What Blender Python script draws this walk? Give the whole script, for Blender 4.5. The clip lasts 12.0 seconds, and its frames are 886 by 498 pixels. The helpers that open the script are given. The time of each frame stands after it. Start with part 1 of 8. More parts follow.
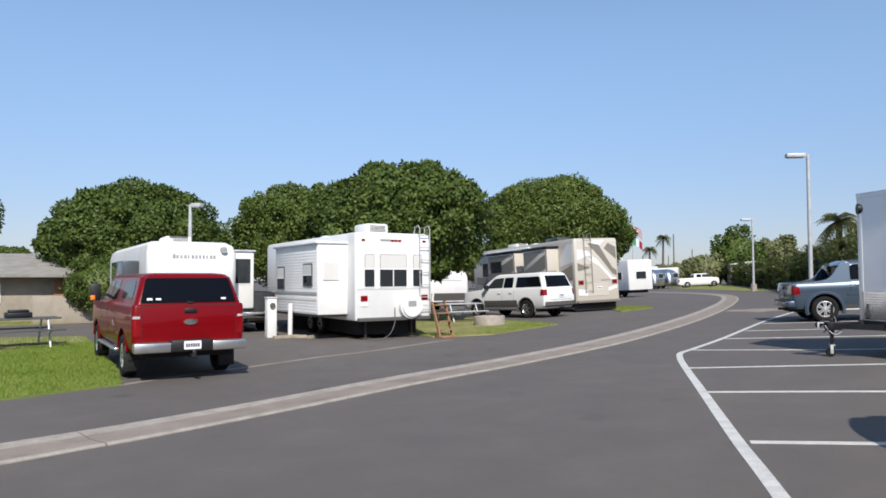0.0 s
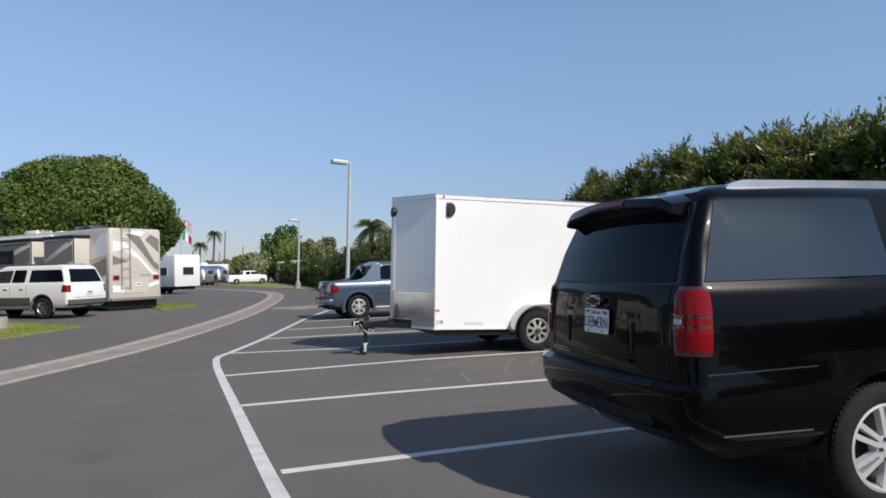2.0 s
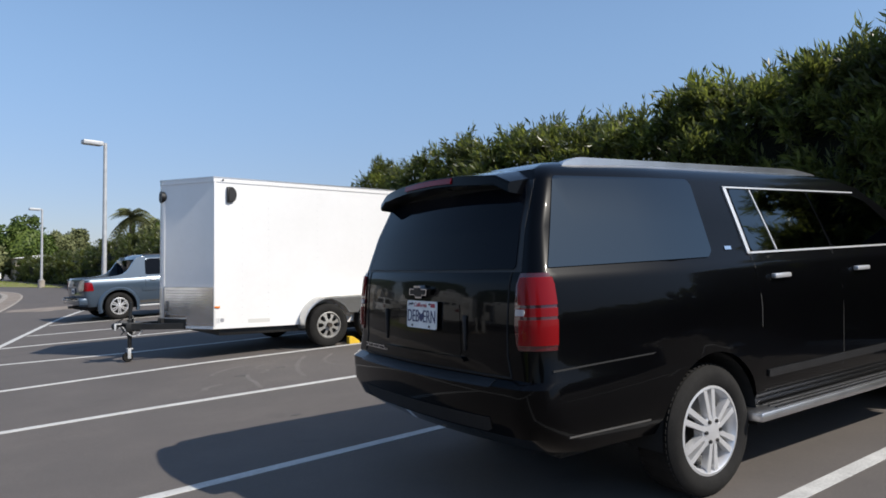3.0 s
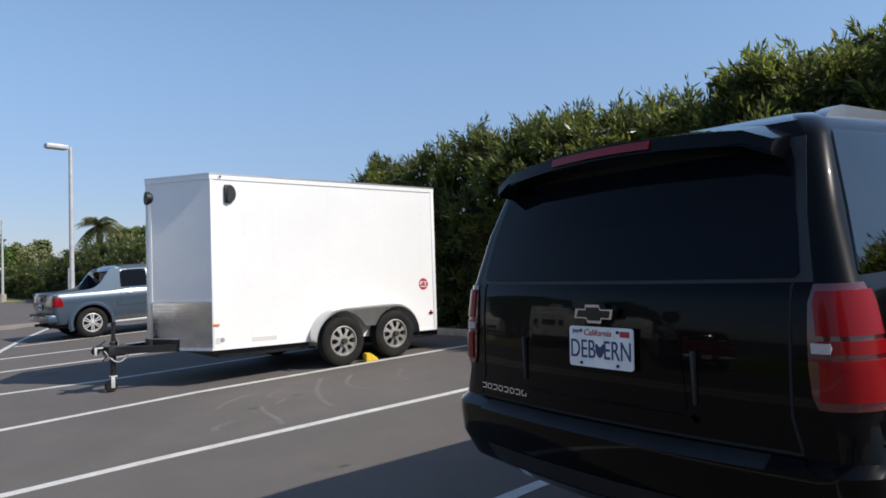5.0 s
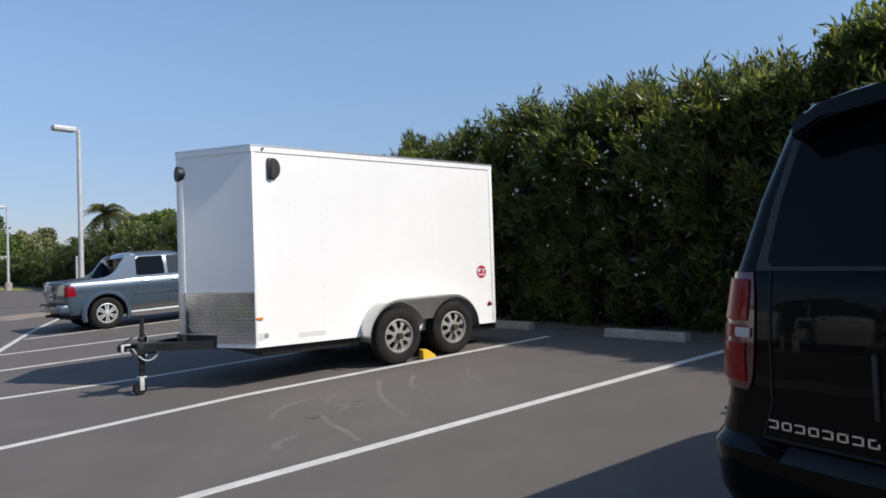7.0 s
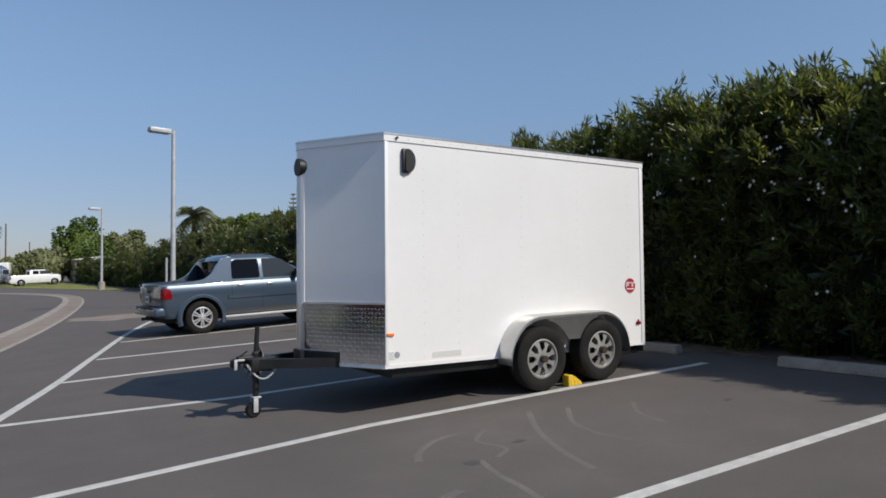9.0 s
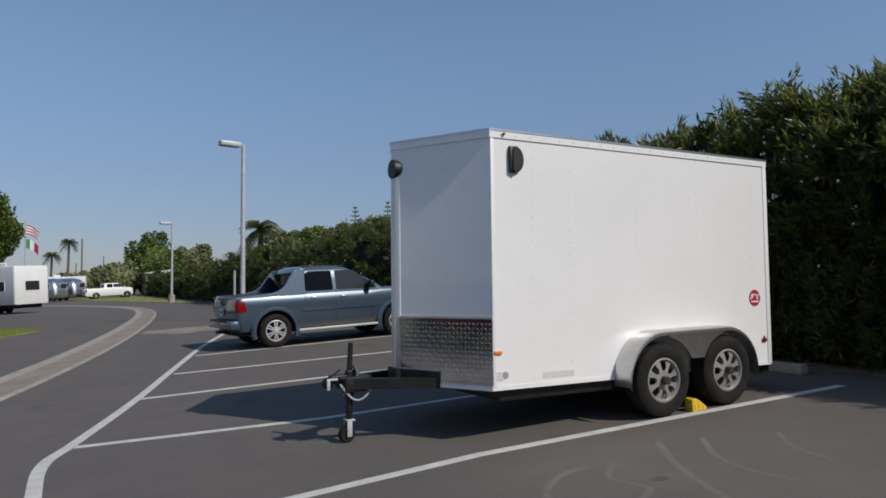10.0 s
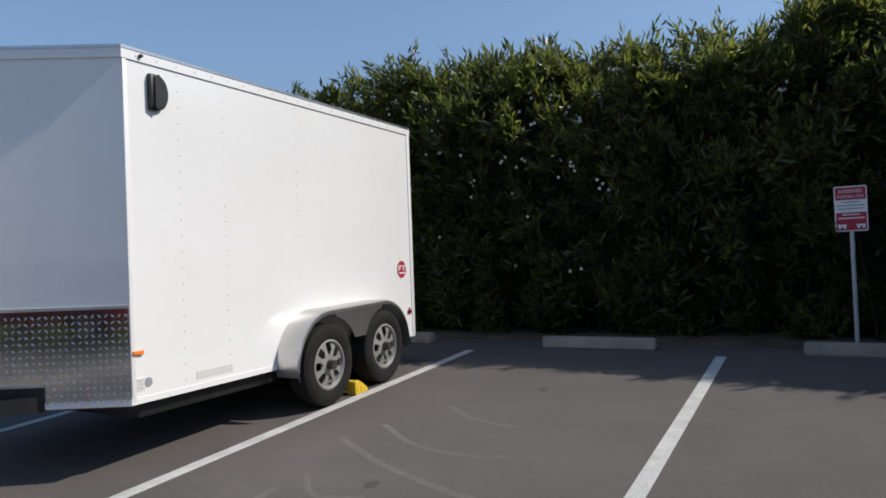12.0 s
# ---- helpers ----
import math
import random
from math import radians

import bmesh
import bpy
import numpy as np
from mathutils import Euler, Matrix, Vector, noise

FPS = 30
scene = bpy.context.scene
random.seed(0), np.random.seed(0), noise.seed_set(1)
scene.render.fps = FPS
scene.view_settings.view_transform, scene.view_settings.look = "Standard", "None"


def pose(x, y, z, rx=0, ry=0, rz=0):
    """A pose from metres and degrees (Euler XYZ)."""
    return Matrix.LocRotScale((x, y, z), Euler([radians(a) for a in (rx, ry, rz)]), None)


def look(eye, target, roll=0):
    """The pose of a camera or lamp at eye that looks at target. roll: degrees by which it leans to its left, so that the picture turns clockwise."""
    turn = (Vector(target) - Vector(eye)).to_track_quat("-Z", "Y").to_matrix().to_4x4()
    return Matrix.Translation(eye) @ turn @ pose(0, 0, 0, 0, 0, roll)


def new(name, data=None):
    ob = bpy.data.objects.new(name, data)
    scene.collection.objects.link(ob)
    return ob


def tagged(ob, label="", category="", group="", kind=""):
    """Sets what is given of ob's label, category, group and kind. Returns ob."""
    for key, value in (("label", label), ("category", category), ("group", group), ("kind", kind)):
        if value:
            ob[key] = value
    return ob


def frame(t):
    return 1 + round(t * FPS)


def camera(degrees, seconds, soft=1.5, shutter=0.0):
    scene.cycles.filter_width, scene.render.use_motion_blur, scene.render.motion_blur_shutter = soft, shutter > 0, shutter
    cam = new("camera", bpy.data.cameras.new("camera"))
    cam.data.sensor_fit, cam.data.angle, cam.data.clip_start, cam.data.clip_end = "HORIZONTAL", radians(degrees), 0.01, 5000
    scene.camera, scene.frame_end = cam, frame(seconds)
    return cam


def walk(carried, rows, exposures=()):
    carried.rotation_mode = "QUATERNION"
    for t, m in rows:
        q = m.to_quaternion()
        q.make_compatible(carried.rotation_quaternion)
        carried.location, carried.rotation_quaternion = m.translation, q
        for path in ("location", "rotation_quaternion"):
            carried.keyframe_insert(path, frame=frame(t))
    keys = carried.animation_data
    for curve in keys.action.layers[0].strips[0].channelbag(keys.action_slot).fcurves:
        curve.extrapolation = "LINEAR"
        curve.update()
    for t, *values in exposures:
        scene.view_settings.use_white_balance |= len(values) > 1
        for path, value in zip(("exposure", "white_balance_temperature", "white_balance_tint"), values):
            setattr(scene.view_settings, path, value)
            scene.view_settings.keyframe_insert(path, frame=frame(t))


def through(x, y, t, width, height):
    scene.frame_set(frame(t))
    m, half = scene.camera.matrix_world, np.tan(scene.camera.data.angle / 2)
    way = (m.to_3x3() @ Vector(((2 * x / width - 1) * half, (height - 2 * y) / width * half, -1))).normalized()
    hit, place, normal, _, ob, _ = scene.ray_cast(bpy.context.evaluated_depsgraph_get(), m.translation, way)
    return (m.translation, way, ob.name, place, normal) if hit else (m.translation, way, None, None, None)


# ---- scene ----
cam = camera(65.0, 12.0, soft=1.7)
PATH = [
    (0, (0.16, -0.032, 1.354), (-0.426, 1.878, 1.442), -0.2),
    (0.5, (0.16, 0.262, 1.375), (-0.257, 2.214, 1.492), 0.5),
    (1, (0.133, 0.641, 1.383), (0.065, 2.638, 1.479), 1.1),
    (1.5, (0.225, 0.992, 1.342), (0.476, 2.974, 1.436), 0.5),
    (2, (0.358, 1.333, 1.358), (0.998, 3.226, 1.444), 0.9),
    (2.5, (0.425, 1.673, 1.337), (1.508, 3.352, 1.407), 1.0),
    (4.5, (0.563, 3.18, 1.425), (1.846, 4.712, 1.482), -1.4),
    (5, (0.612, 3.57, 1.403), (1.88, 5.116, 1.473), -1.8),
    (5.5, (0.615, 3.881, 1.411), (1.921, 5.393, 1.494), -2.2),
    (6, (0.582, 4.212, 1.439), (1.935, 5.682, 1.523), -2.3),
    (6.5, (0.636, 4.577, 1.397), (1.931, 6.101, 1.44), -2.0),
    (8.5, (0.786, 6.003, 1.451), (1.989, 7.6, 1.499), -1.4),
    (9, (0.747, 6.365, 1.436), (1.845, 8.035, 1.501), -0.5),
    (9.5, (0.699, 6.732, 1.456), (1.726, 8.445, 1.564), -0.3),
    (10, (0.701, 7.154, 1.424), (1.658, 8.907, 1.527), -0.6),
    (10.5, (0.706, 7.48, 1.415), (1.818, 9.14, 1.5), -0.8),
    (11, (0.741, 7.767, 1.474), (2.202, 9.131, 1.532), -0.7),
    (11.5, (0.849, 8.083, 1.401), (2.518, 9.185, 1.429), -1.7),
    (12, (0.929, 8.451, 1.399), (2.714, 9.352, 1.412), -2.0),
]
walk(cam, [(t, look(eye, target, roll)) for t, eye, target, roll in PATH],
     [(0, 0.42), (1, 0.33), (2, 0.26), (2.5, 0.36), (5.5, 0.36), (8.5, 0.12), (9.5, -0.15), (10.5, -0.29), (12, 0.09)])

# ---- light: clear late-morning sky and one sun ----
SUN = Vector((1.40, -2.65, 2.74)).normalized()
world = bpy.data.worlds.new("sky")
scene.world = world
world.use_nodes = True
wn, wl = world.node_tree.nodes, world.node_tree.links
wn.clear()
sky = wn.new("ShaderNodeTexSky")
sky.sky_type = "NISHITA"
sky.sun_disc = False
sky.sun_elevation = math.asin(SUN.z)
sky.sun_rotation = math.atan2(SUN.x, SUN.y)
sky.air_density, sky.dust_density, sky.ozone_density = 1.0, 0.5, 3.5
bg = wn.new("ShaderNodeBackground")
bg.inputs["Strength"].default_value = 0.135
out = wn.new("ShaderNodeOutputWorld")
soften = wn.new("ShaderNodeGamma")
soften.inputs["Gamma"].default_value = 0.80
tint = wn.new("ShaderNodeMix")
tint.data_type, tint.blend_type = "RGBA", "MULTIPLY"
tint.inputs["Factor"].default_value = 1.0
tint.inputs["B"].default_value = (1.10, 1.20, 1.29, 1)
# warm-grey coastal haze towards the horizon
way = wn.new("ShaderNodeTexCoord")
split = wn.new("ShaderNodeSeparateXYZ")
haze = wn.new("ShaderNodeValToRGB")
haze.color_ramp.interpolation = "EASE"
for stop, (at_z, col) in zip((haze.color_ramp.elements[0], haze.color_ramp.elements[1]), ((0.0, (0.70, 0.635, 0.70)), (0.36, (1.0, 1.0, 1.0)))):
    stop.position, stop.color = at_z, (*col, 1)
veil = wn.new("ShaderNodeMix")
veil.data_type, veil.blend_type = "RGBA", "MULTIPLY"
veil.inputs["Factor"].default_value = 1.0
wl.new(way.outputs["Generated"], split.inputs["Vector"])
wl.new(split.outputs["Z"], haze.inputs["Fac"])
wl.new(sky.outputs["Color"], soften.inputs["Color"])
wl.new(soften.outputs["Color"], tint.inputs["A"])
wl.new(tint.outputs["Result"], veil.inputs["A"])
wl.new(haze.outputs["Color"], veil.inputs["B"])
wl.new(veil.outputs["Result"], bg.inputs["Color"])
wl.new(bg.outputs["Background"], out.inputs["Surface"])
sun_data = bpy.data.lights.new("sun", "SUN")
sun_data.energy, sun_data.angle, sun_data.color = 4.0, radians(0.53), (1.0, 0.935, 0.84)
sun = new("sun", sun_data)
sun.matrix_world = look(SUN * 60, (0, 0, 0))


# ---- materials ----
def shader(name, rough=0.6, metal=0.0):
    m = bpy.data.materials.new(name)
    m.use_nodes = True
    n = m.node_tree.nodes
    b = n["Principled BSDF"]
    b.inputs["Roughness"].default_value = rough
    b.inputs["Metallic"].default_value = metal
    return m, n, m.node_tree.links, b


def ramp(n, stops):
    r = n.new("ShaderNodeValToRGB")
    while len(r.color_ramp.elements) < len(stops):
        r.color_ramp.elements.new(0.5)
    for e, (p, c) in zip(r.color_ramp.elements, stops):
        e.position, e.color = p, (*c, 1)
    return r


def noise_tex(n, l, scale, detail=4, rough=0.6, coords="Object"):
    tc = n.new("ShaderNodeTexCoord")
    t = n.new("ShaderNodeTexNoise")
    t.inputs["Scale"].default_value, t.inputs["Detail"].default_value, t.inputs["Roughness"].default_value = scale, detail, rough
    l.new(tc.outputs[coords], t.inputs["Vector"])
    return t


def bump(n, l, b, src, strength, dist):
    k = n.new("ShaderNodeBump")
    k.inputs["Strength"].default_value, k.inputs["Distance"].default_value = strength, dist
    l.new(src, k.inputs["Height"])
    l.new(k.outputs["Normal"], b.inputs["Normal"])


def mixed(n, l, kind, fac, a, c):
    x = n.new("ShaderNodeMix")
    x.data_type, x.blend_type = "RGBA", kind
    if isinstance(fac, float):
        x.inputs["Factor"].default_value = fac
    else:
        l.new(fac, x.inputs["Factor"])
    for s, v in ((x.inputs["A"], a), (x.inputs["B"], c)):
        if isinstance(v, tuple):
            s.default_value = (*v, 1)
        else:
            l.new(v, s)
    return x.outputs["Result"]


def rough_stuff(name, lo, hi, scale=8.0, fine=120.0, rough=0.8, depth=0.003, strength=0.4, metal=0.0, coat=0.0, grain=0.2):
    """Two scales of variation between two colours, with fine relief."""
    m, n, l, b = shader(name, rough, metal)
    big, small = noise_tex(n, l, scale), noise_tex(n, l, fine, 3, 0.7)
    a = ramp(n, [(0.3, lo), (0.7, hi)])
    l.new(big.outputs["Fac"], a.inputs["Fac"])
    g = ramp(n, [(0.3, (1 - grain,) * 3), (0.7, (1 + grain * 0.6,) * 3)])
    l.new(small.outputs["Fac"], g.inputs["Fac"])
    l.new(mixed(n, l, "MULTIPLY", 1.0, a.outputs["Color"], g.outputs["Color"]), b.inputs["Base Color"])
    if strength:
        bump(n, l, b, small.outputs["Fac"], strength, depth)
    if coat:
        b.inputs["Coat Weight"].default_value = coat
    return m


def paint(name, col, rough=0.35, metal=0.0, coat=1.0, dirt=0.12):
    """Vehicle paint with a clear coat and a thin film of dust."""
    m, n, l, b = shader(name, rough, metal)
    t = noise_tex(n, l, 2.2, 6, 0.7)
    r = ramp(n, [(0.35, (0, 0, 0)), (0.8, (1, 1, 1))])
    l.new(t.outputs["Fac"], r.inputs["Fac"])
    k = n.new("ShaderNodeMath")
    k.operation = "MULTIPLY"
    k.inputs[1].default_value = dirt
    l.new(r.outputs["Color"], k.inputs[0])
    l.new(mixed(n, l, "MIX", k.outputs["Value"], tuple(col), tuple(0.75 * c + 0.05 for c in col)), b.inputs["Base Color"])
    b.inputs["Coat Weight"].default_value = coat
    b.inputs["Coat Roughness"].default_value = 0.03
    return m


def plain(name, col, rough=0.5, metal=0.0, dust=0.1, scale=14.0):
    lo = tuple(c * (1 - dust) for c in col)
    hi = tuple(min(1, c * (1 + dust)) for c in col)
    return rough_stuff(name, lo, hi, scale=scale, fine=180, rough=rough, depth=0.0006, strength=0.12, metal=metal, grain=0.06)


def leafy(name, stops, rough=0.45, through=0.25, passing=(1.2, 1.15, 0.9)):
    m, n, l, b = shader(name, rough)
    b.inputs["Specular IOR Level"].default_value = 0.25
    g = n.new("ShaderNodeNewGeometry")
    t = noise_tex(n, l, 1.3, 3)
    add = n.new("ShaderNodeMath")
    add.operation = "MULTIPLY_ADD"
    add.inputs[1].default_value, add.inputs[2].default_value = 0.5, -0.12
    l.new(g.outputs["Random Per Island"], add.inputs[0])
    add2 = n.new("ShaderNodeMath")
    add2.operation = "MULTIPLY_ADD"
    add2.inputs[1].default_value = 0.85
    l.new(t.outputs["Fac"], add2.inputs[0])
    l.new(add.outputs["Value"], add2.inputs[2])
    r = ramp(n, stops)
    l.new(add2.outputs["Value"], r.inputs["Fac"])
    l.new(r.outputs["Color"], b.inputs["Base Color"])
    tr = n.new("ShaderNodeBsdfTranslucent")
    l.new(mixed(n, l, "MULTIPLY", 1.0, r.outputs["Color"], passing), tr.inputs["Color"])
    mx = n.new("ShaderNodeMixShader")
    mx.inputs["Fac"].default_value = through
    l.new(b.outputs["BSDF"], mx.inputs[1])
    l.new(tr.outputs["BSDF"], mx.inputs[2])
    l.new(mx.outputs["Shader"], n["Material Output"].inputs["Surface"])
    return m


def asphalt_material():
    m, n, l, b = shader("asphalt", 0.88)
    grit, mid, wide = noise_tex(n, l, 160, 2, 0.8), noise_tex(n, l, 1.3, 6, 0.65), noise_tex(n, l, 0.16, 3, 0.55)
    a = ramp(n, [(0.3, (0.099, 0.087, 0.080)), (0.55, (0.112, 0.098, 0.090)), (0.75, (0.127, 0.111, 0.101))])
    l.new(mid.outputs["Fac"], a.inputs["Fac"])
    w = ramp(n, [(0.35, (0.93, 0.935, 0.945)), (0.65, (1.05, 1.04, 1.025))])
    l.new(wide.outputs["Fac"], w.inputs["Fac"])
    g = ramp(n, [(0.3, (0.65, 0.65, 0.65)), (0.7, (1.3, 1.3, 1.28))])
    l.new(grit.outputs["Fac"], g.inputs["Fac"])
    c = mixed(n, l, "MULTIPLY", 1.0, a.outputs["Color"], w.outputs["Color"])
    c = mixed(n, l, "MULTIPLY", 0.8, c, g.outputs["Color"])
    spots = noise_tex(n, l, 0.9, 2, 0.5)
    sr = ramp(n, [(0.66, (1, 1, 1)), (0.74, (0.72, 0.72, 0.74))])
    l.new(spots.outputs["Fac"], sr.inputs["Fac"])
    l.new(mixed(n, l, "MULTIPLY", 1.0, c, sr.outputs["Color"]), b.inputs["Base Color"])
    bump(n, l, b, grit.outputs["Fac"], 0.5, 0.004)
    return m


ASPHALT = asphalt_material()
CONCRETE = rough_stuff("gutter_concrete", (0.20, 0.165, 0.135), (0.30, 0.25, 0.21), 1.6, 60, 0.9, 0.004, 0.5)
PALE_CONCRETE = rough_stuff("cast_concrete", (0.26, 0.23, 0.20), (0.39, 0.35, 0.305), 5, 80, 0.9, 0.004, 0.5)
LINE_PAINT = rough_stuff("worn_line_paint", (0.46, 0.45, 0.43), (0.62, 0.61, 0.58), 6, 70, 0.8, 0.003, 0.4)
SCUFF = rough_stuff("chalky_scuff", (0.118, 0.105, 0.096), (0.158, 0.143, 0.131), 2.2, 40, 0.9)
OIL = rough_stuff("oil_stain", (0.05, 0.047, 0.044), (0.075, 0.07, 0.066), 8, 60, 0.7)
GRASS = leafy("grass_blades", [(0.1, (0.13, 0.20, 0.026)), (0.5, (0.195, 0.275, 0.042)), (0.9, (0.29, 0.33, 0.08))], 0.6, 0.35)
TURF = rough_stuff("turf", (0.12, 0.175, 0.03), (0.20, 0.25, 0.055), 0.8, 40, 0.95, 0.02, 0.8)
DRY_TURF = rough_stuff("dry_turf", (0.17, 0.17, 0.05), (0.33, 0.29, 0.13), 0.9, 40, 0.95, 0.02, 0.8)
SOIL = rough_stuff("soil_and_litter", (0.07, 0.055, 0.04), (0.17, 0.13, 0.095), 3, 60, 0.95, 0.02, 0.8)
OLEANDER = leafy("oleander_leaves", [(0.1, (0.028, 0.033, 0.017)), (0.45, (0.053, 0.062, 0.026)), (0.75, (0.090, 0.104, 0.037)), (1.0, (0.155, 0.168, 0.058))], 0.36, 0.5, (2.9, 2.9, 1.5))
OLEANDER.node_tree.nodes["Principled BSDF"].inputs["Specular IOR Level"].default_value = 0.55
# near-black twig colour with the hedge's inner shade painted in
THICKET_SHADE = rough_stuff("twigs_and_painted_shade", (0.014, 0.016, 0.009), (0.026, 0.03, 0.015), 4, 30, 0.95, 0.05, 1.0, grain=0.5)
ALLOY = plain("bright_alloy", (0.70, 0.70, 0.71), 0.32, 0.55, dust=0.03)
TREE_LEAF = leafy("dense_tree_leaves", [(0.1, (0.028, 0.048, 0.011)), (0.5, (0.062, 0.096, 0.019)), (0.9, (0.125, 0.168, 0.036))], 0.5, 0.2)
OLIVE_LEAF = leafy("olive_tree_leaves", [(0.1, (0.042, 0.070, 0.014)), (0.5, (0.082, 0.122, 0.024)), (0.9, (0.145, 0.18, 0.040))], 0.5, 0.2)
# distance haze is mixed into this paler leaf colour
FAR_LEAF = leafy("haze_paled_far_leaves", [(0.1, (0.10, 0.115, 0.052)), (0.9, (0.20, 0.21, 0.09))], 0.6, 0.15)
PETAL = plain("white_petals", (0.60, 0.58, 0.53), 0.6)
BARK = rough_stuff("bark", (0.09, 0.065, 0.045), (0.19, 0.15, 0.11), 6, 50, 0.95, 0.02, 0.8)
BLACK_PAINT = paint("black_gloss_paint", (0.0008, 0.0008, 0.0012), 0.3, coat=1.0, dirt=0.01)
BLACK_PAINT.node_tree.nodes["Principled BSDF"].inputs["Coat IOR"].default_value = 1.21
BLACK_PAINT.node_tree.nodes["Principled BSDF"].inputs["Specular IOR Level"].default_value = 0.05
RED_PAINT = paint("red_gloss_paint", (0.155, 0.0012, 0.004), 0.35, coat=0.45, dirt=0.0)
RED_PAINT.node_tree.nodes["Principled BSDF"].inputs["Specular IOR Level"].default_value = 0.1
RED_PAINT.node_tree.nodes["Principled BSDF"].inputs["Coat IOR"].default_value = 1.32
WHITE_PAINT = paint("white_gloss_paint", (0.74, 0.74, 0.73), 0.4)
BLUE_PAINT = paint("steel_blue_metallic_paint", (0.058, 0.088, 0.128), 0.34, 0.3)
DARK_PAINT = paint("dark_grey_paint", (0.03, 0.032, 0.036), 0.35)
TAUPE = paint("taupe_paint", (0.19, 0.17, 0.145), 0.45, coat=0.5)
TAN_PAINT = paint("tan_paint", (0.52, 0.48, 0.42), 0.45, coat=0.5)
GREYTRIM = plain("grey_lower_trim", (0.095, 0.09, 0.085), 0.5)
TRAILER_WHITE = rough_stuff("white_aluminium_skin", (0.80, 0.79, 0.775), (0.85, 0.84, 0.83), 0.8, 9, 0.28, 0.002, 0.08, coat=1.0, grain=0.015)
RV_WHITE = rough_stuff("white_fibreglass", (0.70, 0.70, 0.69), (0.79, 0.79, 0.78), 1.0, 12, 0.45, 0.001, 0.1, grain=0.02)
SILVER = rough_stuff("brushed_aluminium", (0.55, 0.55, 0.56), (0.72, 0.72, 0.73), 4, 90, 0.34, 0.001, 0.2, metal=1.0, grain=0.05)
FENDER_METAL = rough_stuff("dull_silver_fender", (0.52, 0.51, 0.49), (0.66, 0.65, 0.62), 3, 60, 0.3, 0.001, 0.15, metal=0.9, grain=0.06)
DIAMOND = rough_stuff("diamond_plate", (0.50, 0.50, 0.51), (0.70, 0.70, 0.71), 5, 40, 0.10, 0.001, 0.15, metal=1.0, grain=0.05)
CHROME = rough_stuff("chrome", (0.75, 0.75, 0.76), (0.85, 0.85, 0.86), 5, 50, 0.09, 0.0005, 0.05, metal=1.0, grain=0.02)
GALV = rough_stuff("grey_painted_steel", (0.42, 0.43, 0.44), (0.55, 0.56, 0.57), 3, 60, 0.5, 0.001, 0.2, metal=0.2)
RUBBER = rough_stuff("tyre_rubber", (0.012, 0.0115, 0.011), (0.022, 0.021, 0.020), 6, 90, 0.85, 0.002, 0.4)
RUBBER.node_tree.nodes["Principled BSDF"].inputs["Specular IOR Level"].default_value = 0.2
BLACK_STEEL = rough_stuff("black_steel", (0.006, 0.006, 0.0065), (0.015, 0.015, 0.015), 8, 90, 0.45, 0.001, 0.3)
BLACK_PLASTIC = rough_stuff("black_plastic", (0.008, 0.008, 0.009), (0.015, 0.015, 0.016), 8, 120, 0.5, 0.001, 0.2)
UNDERBODY = plain("underbody", (0.012, 0.012, 0.012), 0.9)
YELLOW = plain("yellow_plastic", (0.72, 0.47, 0.03), 0.5)
ORANGE = plain("amber_lens", (0.85, 0.22, 0.03), 0.25)
RED_LENS = plain("red_lens", (0.21, 0.002, 0.006), 0.18)
DEEP_RED = paint("deep_red_lens", (0.075, 0.001, 0.003), 0.25, coat=1.0, dirt=0.02)
LAMP_RED = paint("sun_side_red_lens", (0.20, 0.001, 0.003), 0.3, coat=0.3, dirt=0.0)
LAMP_RED.node_tree.nodes["Principled BSDF"].inputs["Specular IOR Level"].default_value = 0.15
WHEEL_PAINT = rough_stuff("silver_wheel_paint", (0.30, 0.29, 0.27), (0.42, 0.41, 0.39), 5, 60, 0.42, 0.001, 0.15, metal=0.4, grain=0.06)
HUB_STEEL = rough_stuff("weathered_hub_steel", (0.035, 0.028, 0.023), (0.10, 0.08, 0.065), 30, 120, 0.5, 0.001, 0.3, metal=0.4)
RED_SIGN = plain("red_print", (0.40, 0.025, 0.05), 0.45)
WHITE_PRINT = plain("white_print", (0.78, 0.78, 0.77), 0.45)
CLEAR_LENS = plain("clear_lens", (0.45, 0.42, 0.42), 0.12)
NAVY = plain("navy_print", (0.025, 0.035, 0.11), 0.45)
GREY_PRINT = plain("grey_print", (0.30, 0.30, 0.32), 0.5)
GREEN_PRINT = plain("green_print", (0.03, 0.24, 0.09), 0.5)
WOOD = rough_stuff("brown_wood", (0.20, 0.10, 0.05), (0.36, 0.20, 0.11), 4, 60, 0.8, 0.003, 0.4)
GREY_TIMBER = rough_stuff("weathered_timber", (0.26, 0.22, 0.17), (0.42, 0.36, 0.29), 4, 60, 0.85, 0.003, 0.4)
STUCCO = rough_stuff("beige_stucco", (0.27, 0.235, 0.195), (0.36, 0.315, 0.26), 2, 60, 0.9, 0.005, 0.4)
ROOFING = rough_stuff("grey_shingles", (0.21, 0.20, 0.18), (0.32, 0.30, 0.27), 2, 30, 0.9, 0.01, 0.6)
BLIND = plain("pale_blind", (0.62, 0.61, 0.58), 0.7, dust=0.02)


